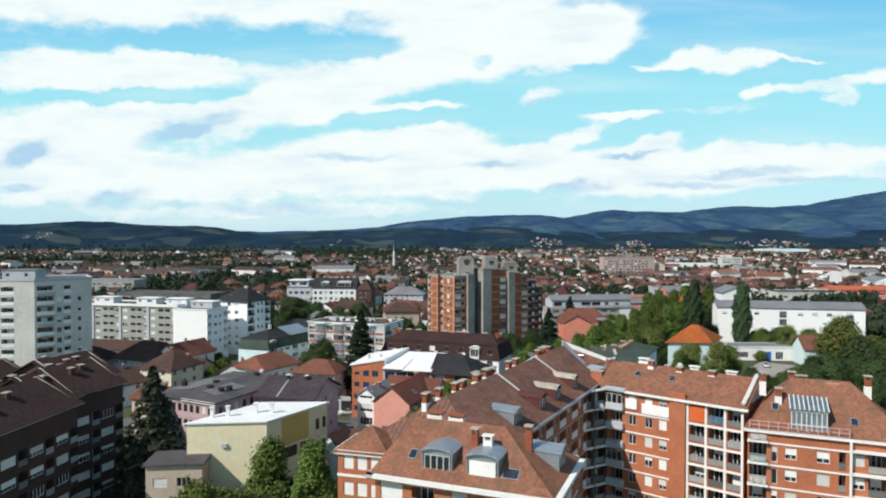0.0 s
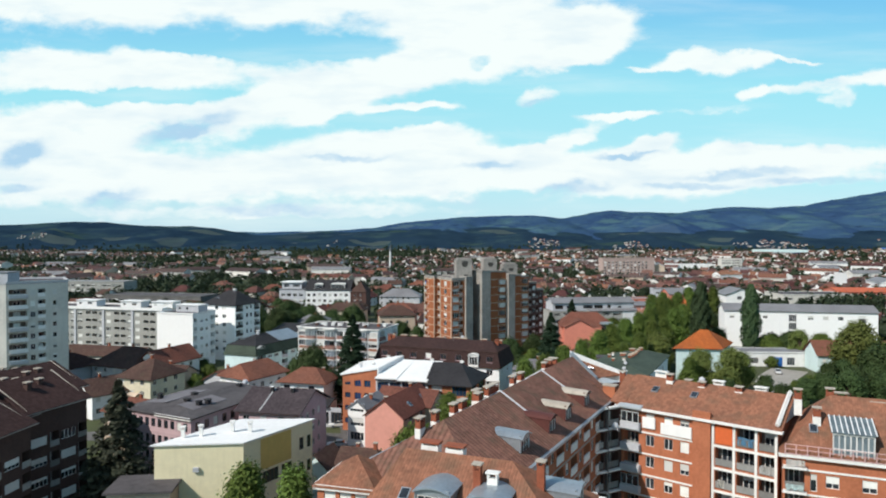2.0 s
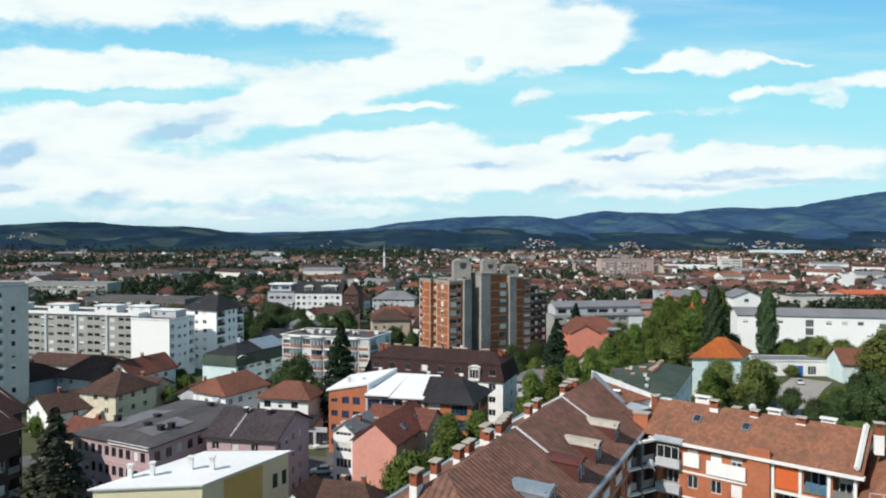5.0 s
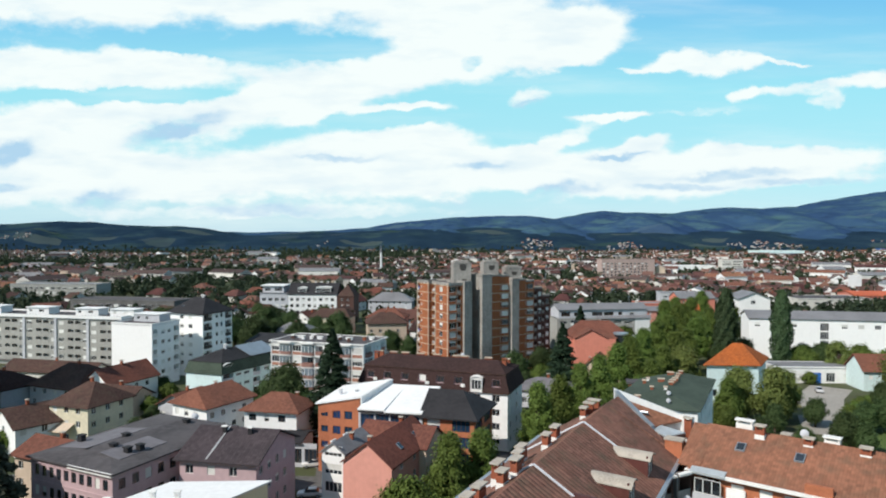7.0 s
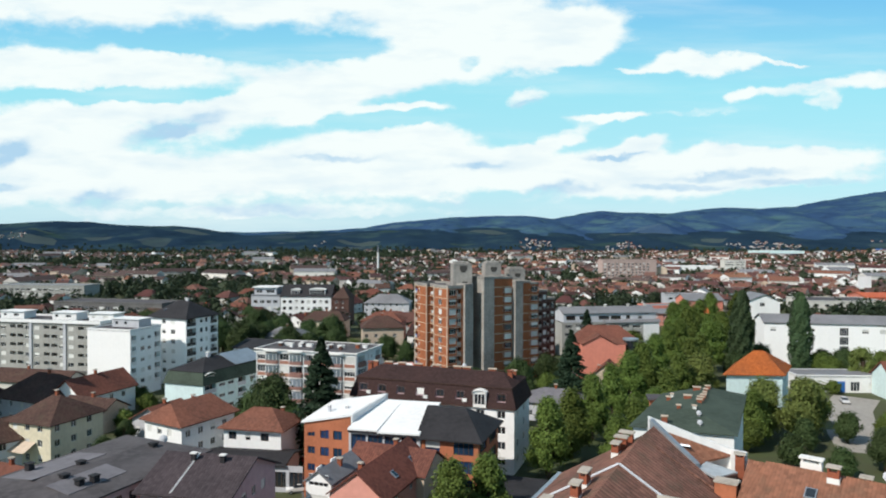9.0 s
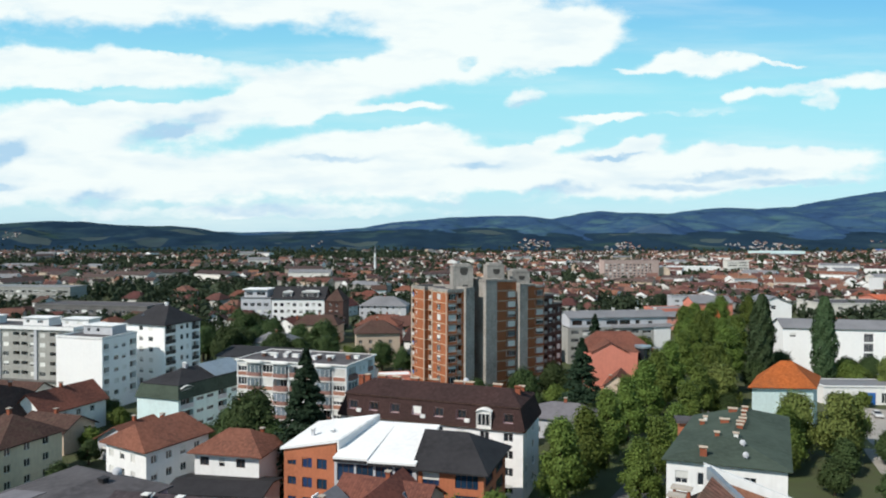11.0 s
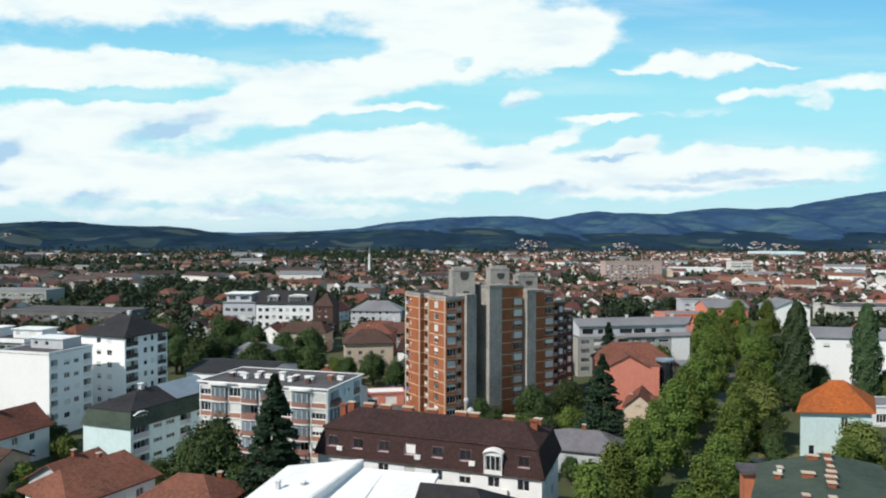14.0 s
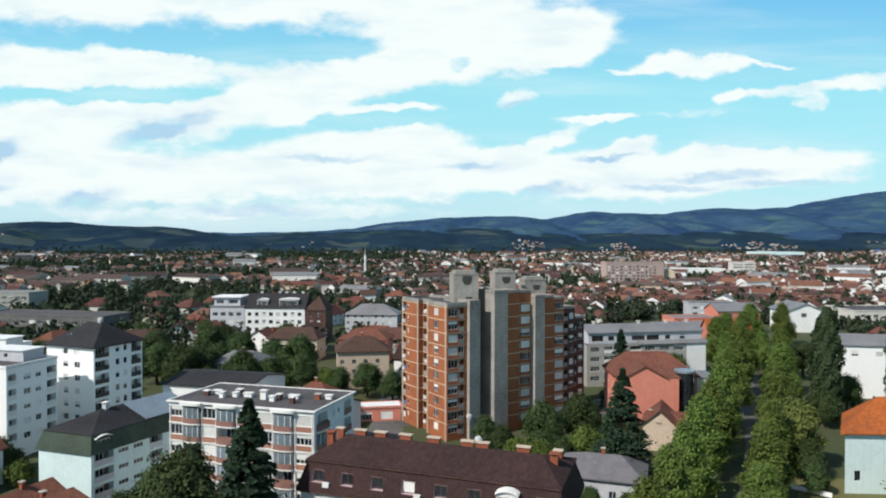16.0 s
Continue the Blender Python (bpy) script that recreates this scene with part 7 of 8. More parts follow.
def long_flat(name, label, c, z, wall, roof, faces, rise=0.0, parapet=0.3, blinds=0.3, category="building", group=""):
    b = thing(name, *spot(c, 0.5, 0.5), label=label, category=category, group=group)
    facs = raise_walls(b, c, 0, z, wall, faces, blinds=blinds)
    if rise:
        ridge_roof(b, c, z, rise, roof, over=0.5, gable=wall)
    else:
        flat_roof(b, c, z, roof, 0.2, 0.3, parapet, wall)
    return b, facs


def grey_block():
    c = rect(47.5, 298.6, 38.2, 12, 8)
    b = thing("apartment_building", *spot(c, 0.5, 0.5), label="grey and cream apartment block with a low grey roof", category="apartment block")
    cols = [(1.2, 4.0, 0.9, 2.3, "win"), (5.4, 8.2, 0.4, 2.5, "glazed"), (13.5, 17.2, 0.3, 2.4, "loggia"), (18.4, 21.6, 0.8, 2.3, "win"), (23.2, 26.2, 0.8, 2.3, "win"), (27.6, 30.8, 0.8, 2.3, "win")]
    facs = raise_walls(b, c, 0, 12.4, "panel_grey", {0: rows(0, 0.8, 4, 2.85, cols)}, blinds=0.35, rail="trim")
    top = grow(c, -0.9)
    raise_walls(b, [tuple(v) for v in top], 12.4, 15.8, "greywhite", {0: [(1.0, 4.6, 13.2, 14.9, "win"), (6.2, 8.0, 13.3, 14.7, "win"), (13.6, 17.8, 13.3, 14.7, "win"), (18.4, 22.4, 13.3, 14.7, "win"), (24.4, 26.0, 13.4, 14.7, "win"), (29.2, 30.8, 13.4, 14.7, "win")]}, name="attic_wall", blinds=0.2, style="brown")
    ridge_roof(b, [tuple(v) for v in top], 15.8, 1.8, "tin_grey", over=0.5, gable="greywhite")
    bm = bmesh.new()
    lo = [spot(c, 0.42, -0.04), spot(c, 1.01, -0.04), spot(c, 1.01, 0.08), spot(c, 0.42, 0.08)]
    solid(bm, [[(*lo[0], 12.3), (*lo[1], 12.3), (*lo[2], 13.3), (*lo[3], 13.3)]], 0.15)
    part("lower_roof", bm, M["tin_grey"], b)
    bm = bmesh.new()
    box(bm, 31.8, -0.06, 0.0, 38.1, -0.004, 12.0)
    part("white_panel", bm, M["white"], b, m=facs[0].matrix(0, 0, 0))
    for u in (0.12, 0.5, 0.74, 0.92):
        chimney(b, *spot(c, u, 0.5), 17.4, 1.0, 0.8, 0.7, 8, "offwhite", "trim")


grey_block()
long_flat("school_building", "long white school building with a grey sheet roof", rect(115, 283.5, 56, 12, -12), 14.6, "white_new", "tin_grey", {0: rows(0, 10.1, 1, 3.1, [(2 + 6.2 * k, 3.8 + 6.2 * k, 1.5, 2.8, "win") for k in range(3)] + [(31 + 5.4 * k, 33 + 5.4 * k, 1.3, 2.7, "win") for k in range(3)]) + rows(0, 1.0, 4, 3.1, [(24.0, 26.8, 0.2, 2.9, "win"), (49.0, 51.8, 0.2, 2.9, "win")])}, rise=2.2, category="school")
b, facs = long_flat("shed", "low white annex with a grey roof and blue doors", rect(103, 240.5, 30, 9, -3), 4.6, "white", "tin_grey", {0: rows(0, 0.2, 1, 4, [(1, 5.5, 0.8, 2.8, "win"), (7, 8.6, 1.2, 2.6, "win"), (15, 17.6, 0.2, 2.9, "win"), (20, 24, 0.8, 2.6, "win")])}, parapet=0.1, category="annex")
bm = bmesh.new()
box(bm, 9.4, -0.08, 0.05, 13.4, -0.01, 3.2)
part("garage_door", bm, M["blue_paint"], b, "bright blue garage doors", m=facs[0].matrix(0, 0, 0))
bm = bmesh.new()
for k in range(4):
    box(bm, 9.5 + k, -0.12, 0.1, 10.3 + k, -0.081, 3.1)
part("door_panel", bm, M["blue_paint"], b, m=facs[0].matrix(0, 0, 0))


def arched_block():
    c = rect(-74.5, 386, 25.0, 14, -4)
    b = thing("apartment_building", *spot(c, 0.5, 0.5), label="white apartment building with arched dormers and a dark roof", category="apartment block")
    facs = raise_walls(b, c, 0, 14.8, "white", {0: rows(0, 0.8, 4, 3.2, [(1.0 + 3.0 * k, 2.6 + 3.0 * k, 0.9, 2.4, "win" if k not in (2, 6) else "loggia") for k in range(8)])}, blinds=0.1, style="brown")
    ridge_roof(b, c, 14.8, 5.2, "tin_dark", over=0.4, gable="brick_dark")
    dormer(b, facs[0], 7.0, 0.9, 15.2, 4.2, 2.6, 4.0, "trim", "trim")
    dormer(b, facs[0], 18.0, 0.7, 15.2, 7.6, 2.8, 4.0, "trim", "trim")
    for u in (0.2, 0.5, 0.62, 0.75, 0.9):
        chimney(b, *spot(c, u, 0.55), 19.2, 1.6, 0.9, 0.6, -4, "trim", "trim")
    e = rect(-49.4, 384.4, 8.6, 15, -4)
    raise_walls(b, e, 0, 14.0, "brick_dark", {0: rows(0, 0.8, 4, 3.2, [(2, 3.2, 0.9, 2.3, "win"), (5, 6.2, 0.9, 2.3, "win")])}, name="end_wall", blinds=0.2)
    ridge_roof(b, e, 14.0, 5.0, "tile_brown", over=0.3, along=1, hip=(0.5, 0.2), name="end_roof")
    w = rect(-89.2, 387, 14.4, 13, -4)
    raise_walls(b, w, 0, 15.0, "greywhite", {0: rows(0, 0.8, 4, 3.2, [(1 + 3.3 * k, 3.2 + 3.3 * k, 0.8, 2.4, "win") for k in range(4)])}, name="annex_wall", blinds=0.2)
    flat_roof(b, w, 15.0, "tin_grey", 0.3, 0.4, name="annex_roof")
    p = rect(-88.0, 388.5, 11, 10, -4)
    raise_walls(b, p, 15.05, 18.8, "greywhite", {0: [(1, 4, 16.2, 17.8, "win"), (6, 10, 16.2, 17.8, "win")]}, name="penthouse_wall", blinds=0)
    flat_roof(b, p, 18.8, "tin_white", 0.8, 0.4, name="penthouse_roof")


arched_block()
simple_house("grey villa with a pale hip roof", rect(-36, 412, 24, 14, -5), 9, 4, "greywhite", "tin_grey", hip=(0.3, 0.3), faces={0: W2(7, 0.8, 3, 3.2)})
simple_house("beige house with a dark brown hip roof", rect(-25.5, 297, 15, 12, 8), 11, 3.4, "beige", "tile_brown", hip=(0.36, 0.36), faces={0: W2(4, 0.8, 3, 3.4), 1: W2(3, 0.8, 3, 3.6)})
simple_house("orange house with a red tile roof", rect(-30, 338, 17, 12, -8), 8.6, 3.0, "coral", "tile_red", hip=(0.3, 0.3), faces={0: W2(4, 0.8, 2, 3.8)})
simple_house("house with maroon roof and cream wall", rect(-56, 345, 18, 11, -8), 8.0, 3.2, "cream", "tile_brown", hip=(0.2, 0.2), faces={0: W2(4, 0.8, 2, 3.8)})
simple_house("blue-grey house with a pale roof", rect(-62, 300, 14, 11, -12), 7.6, 2.6, "greywhite", "tin_grey", hip=(0.3, 0.3), faces={0: W2(4, 0.8, 2, 3.2)})
simple_house("small house with an orange-brown hip roof", rect(-32, 255, 11, 9, -15), 7.4, 3.0, "white", "tile_red", hip=(0.4, 0.4), faces={0: W2(3, 0.8, 2, 3.2)})
long_flat("hall", "low white hall with a dark roof", rect(-62, 262, 22, 18, -17), 9.4, "white", "tin_dark", {}, rise=1.6, category="hall")
long_flat("hall", "low building with a dark sheet roof and white edge", rect(-38, 236, 20, 16, -17), 9.0, "white", "tin_dark", {}, rise=2.4, category="hall")
long_flat("apartment_building", "pinkish grey apartment block far off in the town", rect(176, 742, 58, 14, 6), 21, "pink_pale", "felt", {0: rows(0, 0.8, 6, 2.9, [(1.5 + 4.2 * k, 3.9 + 4.2 * k, 0.6, 2.3, "win") for k in range(12)])}, category="apartment block")
b, facs = long_flat("factory", "long white and blue factory hall", rect(766, 1620, 106, 60, -4), 13, "aqua", "tin_white", {}, parapet=0.8, category="factory")
bm = bmesh.new()
box(bm, 0.5, -0.3, 5.0, 105.5, -0.02, 8.0)
part("blue_stripe", bm, M["pane_blue"], b, "dark blue strip of glazing", m=facs[0].matrix(0, 0, 0))
long_flat("hall", "long hall with a bright blue sheet roof", rect(1342, 2060, 96, 30, -4), 9, "beige", "blue_paint", {}, rise=3.0, category="hall")
b, facs = long_flat("office_building", "white office block with strips of windows beside a hall", rect(351, 854, 25, 14, -4), 17, "offwhite", "tin_grey", {0: rows(0, 1.0, 5, 3.1, [(1.0, 11.5, 0.9, 2.2, "win"), (13.0, 24.0, 0.9, 2.2, "win")])}, category="office building")
long_flat("hall", "white flat hall in the town", rect(292, 872, 58, 22, -2), 9, "white", "tin_white", {}, category="hall")
long_flat("hall", "bright orange-red hall with a low roof", rect(258, 448, 80, 24, -8), 8.6, "coral", "orange_sheet", {0: rows(0, 0.5, 2, 4, [(3 + 8 * k, 8 + 8 * k, 1.2, 2.8, "win") for k in range(9)])}, rise=2.0, category="hall")
long_flat("hall", "long white hall with a dark flat roof behind the school", rect(209.9, 423.4, 42, 26, -2), 8.5, "offwhite", "felt", {0: rows(0, 4.4, 1, 3.4, [(3 + 6 * k, 5.5 + 6 * k, 1.2, 2.6, "win") for k in range(4)])}, category="hall")
long_flat("workshop", "coral building with a grey sheet roof", rect(133.0, 403.0, 20.5, 12, 5), 11.0, "coral", "tin_grey", {0: [(2, 3.2, 8.4, 9.8, "win"), (6, 7.2, 8.4, 9.8, "win")]}, rise=3.0, category="workshop")
long_flat("workshop", "low pink building with a grey flat roof", rect(109.0, 392.0, 21, 12, 5), 8.8, "coral", "tin_grey", {0: [(4 + 4.5 * k, 5.6 + 4.5 * k, 4.6, 7.0, "win") for k in range(4)]}, category="workshop")
simple_house("white gabled house with a low grey sheet roof", rect(170.0, 412.0, 17.0, 18.0, -4), 10.0, 3.5, "white", "tin_grey", along=1, gable="white", over=0.8, faces={0: [(6.5, 9.0, 7.0, 9.0, "win")]}, stacks=())
long_flat("office_building", "long grey flat-roofed building with a dull roof", rect(-190, 395, 60, 18, -12), 11, "concrete_dark", "felt", {0: rows(0, 0.6, 3, 3.2, [(1.5 + 4 * k, 4.3 + 4 * k, 0.8, 2.3, "win") for k in range(14)])}, category="office building")


long_flat("office_building", "long white building with a pale flat roof", rect(-293, 512, 62, 18, -5), 11, "panel_grey", "tin_grey", {0: rows(0, 0.6, 3, 3.2, [(1.5 + 4 * k, 4.3 + 4 * k, 0.8, 2.3, "win") for k in range(15)])}, category="office building")


def minaret():
    b = thing("minaret", -58, 800, label="slender white minaret with a pointed top", category="minaret")
    bm = bmesh.new()
    rod(bm, (-58, 800, 0), (-58, 800, 6), 1.8, 1.6, 10)
    rod(bm, (-58, 800, 6), (-58, 800, 27), 1.2, 1.0, 10)
    part("shaft", bm, M["white"], b)
    bm = bmesh.new()
    rod(bm, (-58, 800, 21.2), (-58, 800, 22.4), 1.2, 1.9, 10)
    part("gallery", bm, M["white"], b)
    bm = bmesh.new()
    rod(bm, (-58, 800, 27), (-58, 800, 36), 1.15, 0.05, 10)
    part("spire", bm, M["tin_grey"], b)


minaret()

simple_house("house with a large maroon hip roof", rect(-104, 213.0, 17, 15, -24), 6.2, 4.4, "greywhite", "tile_brown", hip=(0.3, 0.3), over=0.8, faces={0: W2(4, 0.4, 2, 3.8), 1: W2(3, 0.4, 2, 4)}, group="western gardens")
simple_house("white house with a grey gabled roof among gardens", rect(-92.5, 180.0, 11.5, 9.0, -38), 5.8, 3.0, "white", "tile_brown", gable="white", along=1, faces={0: W2(2, 0.4, 2, 4.2), 1: W2(2, 0.4, 2, 4)}, group="western gardens")
simple_house("low brown-roofed house with dull brown walls", rect(-85, 205.0, 12, 8, -18), 4.8, 2.2, "beige", "tile_brown", gable="beige", faces={0: W2(3, 0.4, 1, 3.6)}, group="western gardens")
simple_house("garden house with a rusty brown roof", rect(-66, 199.5, 9.5, 9, -22), 4.2, 2.6, "greywhite", "tile_red", gable="greywhite", along=1, faces={0: W2(2, 0.4, 1, 4)}, group="western gardens")
simple_house("outbuilding with an orange-brown tile roof", rect(-68, 147.5, 12, 8, -26), 9.0, 2.0, "beige", "tile_red", gable="beige", faces={0: W2(3, 3, 2, 3.6)}, group="western gardens")
simple_house("low house with a dark maroon roof along the block", rect(-128, 240, 30, 9, -14), 4.6, 2.4, "offwhite", "tile_brown", gable="offwhite", faces={0: W2(7, 0.3, 1, 4)}, group="western gardens")
simple_house("house with a dark hip roof near the tower", rect(-122, 214, 15, 12, -24), 5.6, 3.2, "greywhite", "tile_dark", hip=(0.3, 0.3), faces={0: W2(3, 0.3, 2, 4)}, group="western gardens")
simple_house("small pale blue gabled house beside the yellow building", rect(-23.0, 123.0, 4.6, 7.0, -16), 5.6, 2.2, "aqua", "tile_brown", along=1, gable="aqua", over=0.3, faces={0: [(1.6, 2.8, 2.8, 4.4, "win")]}, stacks=())
simple_house("low house with old brown tile roof in a yard", rect(-17.6, 124.0, 8.6, 6.4, -16), 5.4, 2.4, "offwhite", "tile_brown", hip=(0.0, 0.3), gable="offwhite", over=0.4, stacks=((0.3, 0.6), (0.7, 0.5)))
simple_house("pale blue building with a rusty tile roof beside the yard", rect(122.5, 229.0, 24, 10, -6), 6.0, 3.8, "aqua", "tile_red", hip=(0.0, 0.0), gable="aqua", faces={0: [(1.4 + 3.4 * k, 2.5 + 3.4 * k, 3.4, 4.6, "win") for k in range(6)]}, stacks=())
simple_house("orange gabled house beyond the avenue", rect(112, 364, 16, 11, -10), 8, 3.2, "coral", "tile_orange", gable="coral", faces={0: W2(4, 0.6, 2, 3.6)})
simple_house("pink building with a grey roof", rect(98, 382, 26, 11, 8), 6.4, 1.6, "pink", "tin_grey", gable="pink", faces={0: W2(6, 0.6, 2, 4)})
long_flat("apartment_building", "grey block with dark windows far off", rect(138, 447, 26, 12, -6), 10, "greywhite", "felt", {0: rows(0, 0.6, 3, 3, [(1.5 + 4 * k, 4 + 4 * k, 0.7, 2.2, "win") for k in range(6)])}, category="apartment block")
long_flat("market_stall", "low red market stalls with a white canopy roof", rect(-17, 262, 11, 5, 8), 3.2, "coral", "tin_white", {0: [(1, 4, 0.4, 2.4, "win"), (6, 9, 0.4, 2.4, "win")]}, parapet=0.1, category="stall")

# ---- trees ----
def leaf_mat(name, color, alt, per=0.25):
    m = surf(name, color, rough=0.7, var=0.22, big=0.5, small=2.5, per_object=per, tint=alt, spec=0.15)
    n, l = m.node_tree.nodes, m.node_tree.links
    b = n["Principled BSDF"]
    base = b.inputs["Base Color"].links[0].from_socket
    geo = n.new("ShaderNodeNewGeometry")
    hsv = n.new("ShaderNodeHueSaturation")
    r = n.new("ShaderNodeMapRange")
    l.new(geo.outputs["Random Per Island"], r.inputs[0])
    r.inputs[3].default_value, r.inputs[4].default_value = 0.84, 1.18
    l.new(r.outputs[0], hsv.inputs["Value"])
    l.new(base, hsv.inputs["Color"])
    l.new(hsv.outputs[0], b.inputs["Base Color"])
    tr = n.new("ShaderNodeBsdfTranslucent")
    l.new(hsv.outputs[0], tr.inputs[0])
    mix = n.new("ShaderNodeMixShader")
    mix.inputs[0].default_value = 0.14
    l.new(b.outputs[0], mix.inputs[1])
    l.new(tr.outputs[0], mix.inputs[2])
    l.new(mix.outputs[0], n["Material Output"].inputs[0])
    return m


LEAF = dict(broad=leaf_mat("broad_leaves", (0.100, 0.142, 0.030), (0.066, 0.100, 0.024)),
            pale=leaf_mat("pale_leaves", (0.130, 0.158, 0.042), (0.095, 0.122, 0.034)),
            dark=leaf_mat("dark_leaves", (0.050, 0.078, 0.027), (0.037, 0.060, 0.022)),
            # far leaves: dulling by distance haze is put into the colour
            far=leaf_mat("haze_dulled_leaves", (0.040, 0.058, 0.030), (0.030, 0.046, 0.028)),
            sparse=leaf_mat("thin_needles", (0.050, 0.056, 0.036), (0.038, 0.042, 0.030)),
            needle=leaf_mat("spruce_needles", (0.026, 0.048, 0.026), (0.018, 0.036, 0.020)),
            poplar=leaf_mat("poplar_leaves", (0.050, 0.082, 0.036), (0.038, 0.064, 0.030)))


def leaf_sheet(name, centres, normals, sizes, rng, mat):
    """Many small leaf sprays: a bent quad at each centre, turned at random about its outward direction."""
    n = len(centres)
    ref = rng.normal(size=(n, 3))
    a = np.cross(normals, ref)
    a /= np.linalg.norm(a, axis=1)[:, None] + 1e-9
    b = np.cross(normals, a)
    s = sizes[:, None]
    p = np.stack([centres - a * s - b * s * 0.7, centres + a * s * 0.9 - b * s * 0.6 + normals * s * 0.2, centres + a * s + b * s * 0.7, centres - a * s * 0.8 + b * s * 0.8 - normals * s * 0.25], 1).reshape(-1, 3)
    me = bpy.data.meshes.new(name)
    me.vertices.add(4 * n), me.loops.add(4 * n), me.polygons.add(n)
    me.vertices.foreach_set("co", p.ravel())
    me.loops.foreach_set("vertex_index", np.arange(4 * n))
    me.polygons.foreach_set("loop_start", np.arange(0, 4 * n, 4))
    me.polygons.foreach_set("loop_total", np.full(n, 4))
    me.update()
    me.materials.append(mat)
    return me


BLOBS = 72     # clumps of leaves in a crown


def broad_tree(seed, height, radius, mat, leaves=5200, label="leafy green tree with an uneven rounded crown", name="tree", group="", spread=1.0, tall=False):
    rng = np.random.default_rng(seed)
    t = thing(name, 0, 0, label=label, category="tree", group=group)
    bm = bmesh.new()
    rod(bm, (0, 0, -0.1), (0.1, 0, height * 0.45), radius * 0.09, radius * 0.06, 7)
    blobs = []
    for k in range(BLOBS):
        a, f = rng.uniform(0, 6.28), rng.uniform(0.12, 1.0)
        rr = radius * (1 - 0.92 * max(0.0, f - 0.26) / 0.74 if tall else math.sin(math.pi * min(0.94, 0.18 + 0.72 * f))) * rng.uniform(0.35, 0.78) * spread
        c = np.array([math.cos(a) * rr, math.sin(a) * rr, height * ((0.14 + 0.78 * f) if tall else (0.12 + 0.74 * f))])
        blobs.append((c, radius * rng.uniform(0.12, 0.34)))
        if k % 4 == 0:
            rod(bm, (0, 0, height * (0.2 + 0.2 * f)), tuple(c), radius * 0.05, radius * 0.015, 5)
    part("trunk", bm, M["bark"], t)
    cs, ns = [], []
    mid = np.array([0, 0, height * 0.42])
    for c, r in blobs:
        m = int(leaves / BLOBS * (r / (radius * 0.25)) ** 1.6)
        d = rng.normal(size=(m, 3))
        d /= np.linalg.norm(d, axis=1)[:, None]
        pos = c + d * (r * np.minimum(1.5, np.abs(rng.normal(0.72, 0.30, m))))[:, None] * np.array([1, 1, 1.1])
        cs.append(pos), ns.append(d * 0.30 + (pos - mid) / (0.7 * radius) * 0.60 + rng.normal(size=(m, 3)) * 0.38)
    cs, ns = np.concatenate(cs), np.concatenate(ns)
    ns /= np.linalg.norm(ns, axis=1)[:, None]
    part("crown", leaf_sheet("crown", cs, ns, rng.uniform(0.09, 0.20, len(cs)) * (radius / 4.0) ** 0.5, rng, LEAF[mat]), None, t)
    return t


def cone_tree(seed, height, radius, mat="needle", leaves=4200, label="dark green spruce with drooping tiers", droop=0.35, name="conifer"):
    rng = np.random.default_rng(seed)
    t = thing(name, 0, 0, label=label, category="tree")
    bm = bmesh.new()
    rod(bm, (0, 0, -0.1), (0, 0, height * 0.97), radius * 0.08, 0.03, 7)
    part("trunk", bm, M["bark"], t)
    tiers = int(height / 0.55)
    cs, ns = [], []
    for k in range(tiers):
        f = k / tiers
        z0, r = height * (0.06 + 0.92 * f), radius * (1 - f) ** 0.85 * rng.uniform(0.8, 1.12)
        arms = max(6, int(14 * (1 - f)))
        for j in range(arms):
            a = rng.uniform(0, 6.28)
            m = max(4, int(leaves / tiers / arms))
            s = rng.uniform(0.1, 1.0, m) ** 0.7
            side = rng.normal(size=m) * 0.20 * r * s
            ca, sa = math.cos(a), math.sin(a)
            pos = np.stack([ca * s * r - sa * side, sa * s * r + ca * side, z0 - droop * s * r + rng.normal(size=m) * 0.10], 1)
            cs.append(pos), ns.append(np.stack([ca * 0.3 + 0 * s, sa * 0.3 + 0 * s, 1 + 0 * s], 1) + rng.normal(size=(m, 3)) * 0.4)
    cs, ns = np.concatenate(cs), np.concatenate(ns)
    ns /= np.linalg.norm(ns, axis=1)[:, None]
    part("crown", leaf_sheet("crown", cs, ns, rng.uniform(0.13, 0.32, len(cs)), rng, LEAF[mat]), None, t)
    return t


def poplar(seed, height, radius):
    rng = np.random.default_rng(seed)
    t = thing("poplar", 0, 0, label="tall narrow dark green poplar", category="tree")
    bm = bmesh.new()
    rod(bm, (0, 0, -0.1), (0, 0, height * 0.9), radius * 0.14, 0.04, 7)
    for k in range(10):
        a, z = rng.uniform(0, 6.28), height * rng.uniform(0.1, 0.7)
        rod(bm, (0, 0, z), (math.cos(a) * radius * 0.6, math.sin(a) * radius * 0.6, z + height * 0.18), 0.07, 0.02, 4)
    part("trunk", bm, M["bark"], t)
    m = 14000
    f = rng.uniform(0.03, 1.0, m) ** 0.9
    a = rng.uniform(0, 6.28, m)
    prof = np.sin(np.pi * np.clip(0.12 + 0.86 * f, 0, 1)) ** 0.6 * (1 + 0.22 * np.sin(a * 3 + f * 17) + 0.12 * np.sin(a * 7 - f * 31))
    r = radius * prof * rng.uniform(0.45, 1.0, m) ** 0.5
    cs = np.stack([np.cos(a) * r, np.sin(a) * r, f * height], 1)
    ns = np.stack([np.cos(a), np.sin(a), 0.5 + 0 * a], 1) + rng.normal(size=(m, 3)) * 0.5
    ns /= np.linalg.norm(ns, axis=1)[:, None]
    part("crown", leaf_sheet("crown", cs, ns, rng.uniform(0.15, 0.32, m), rng, LEAF["poplar"]), None, t)
    return t


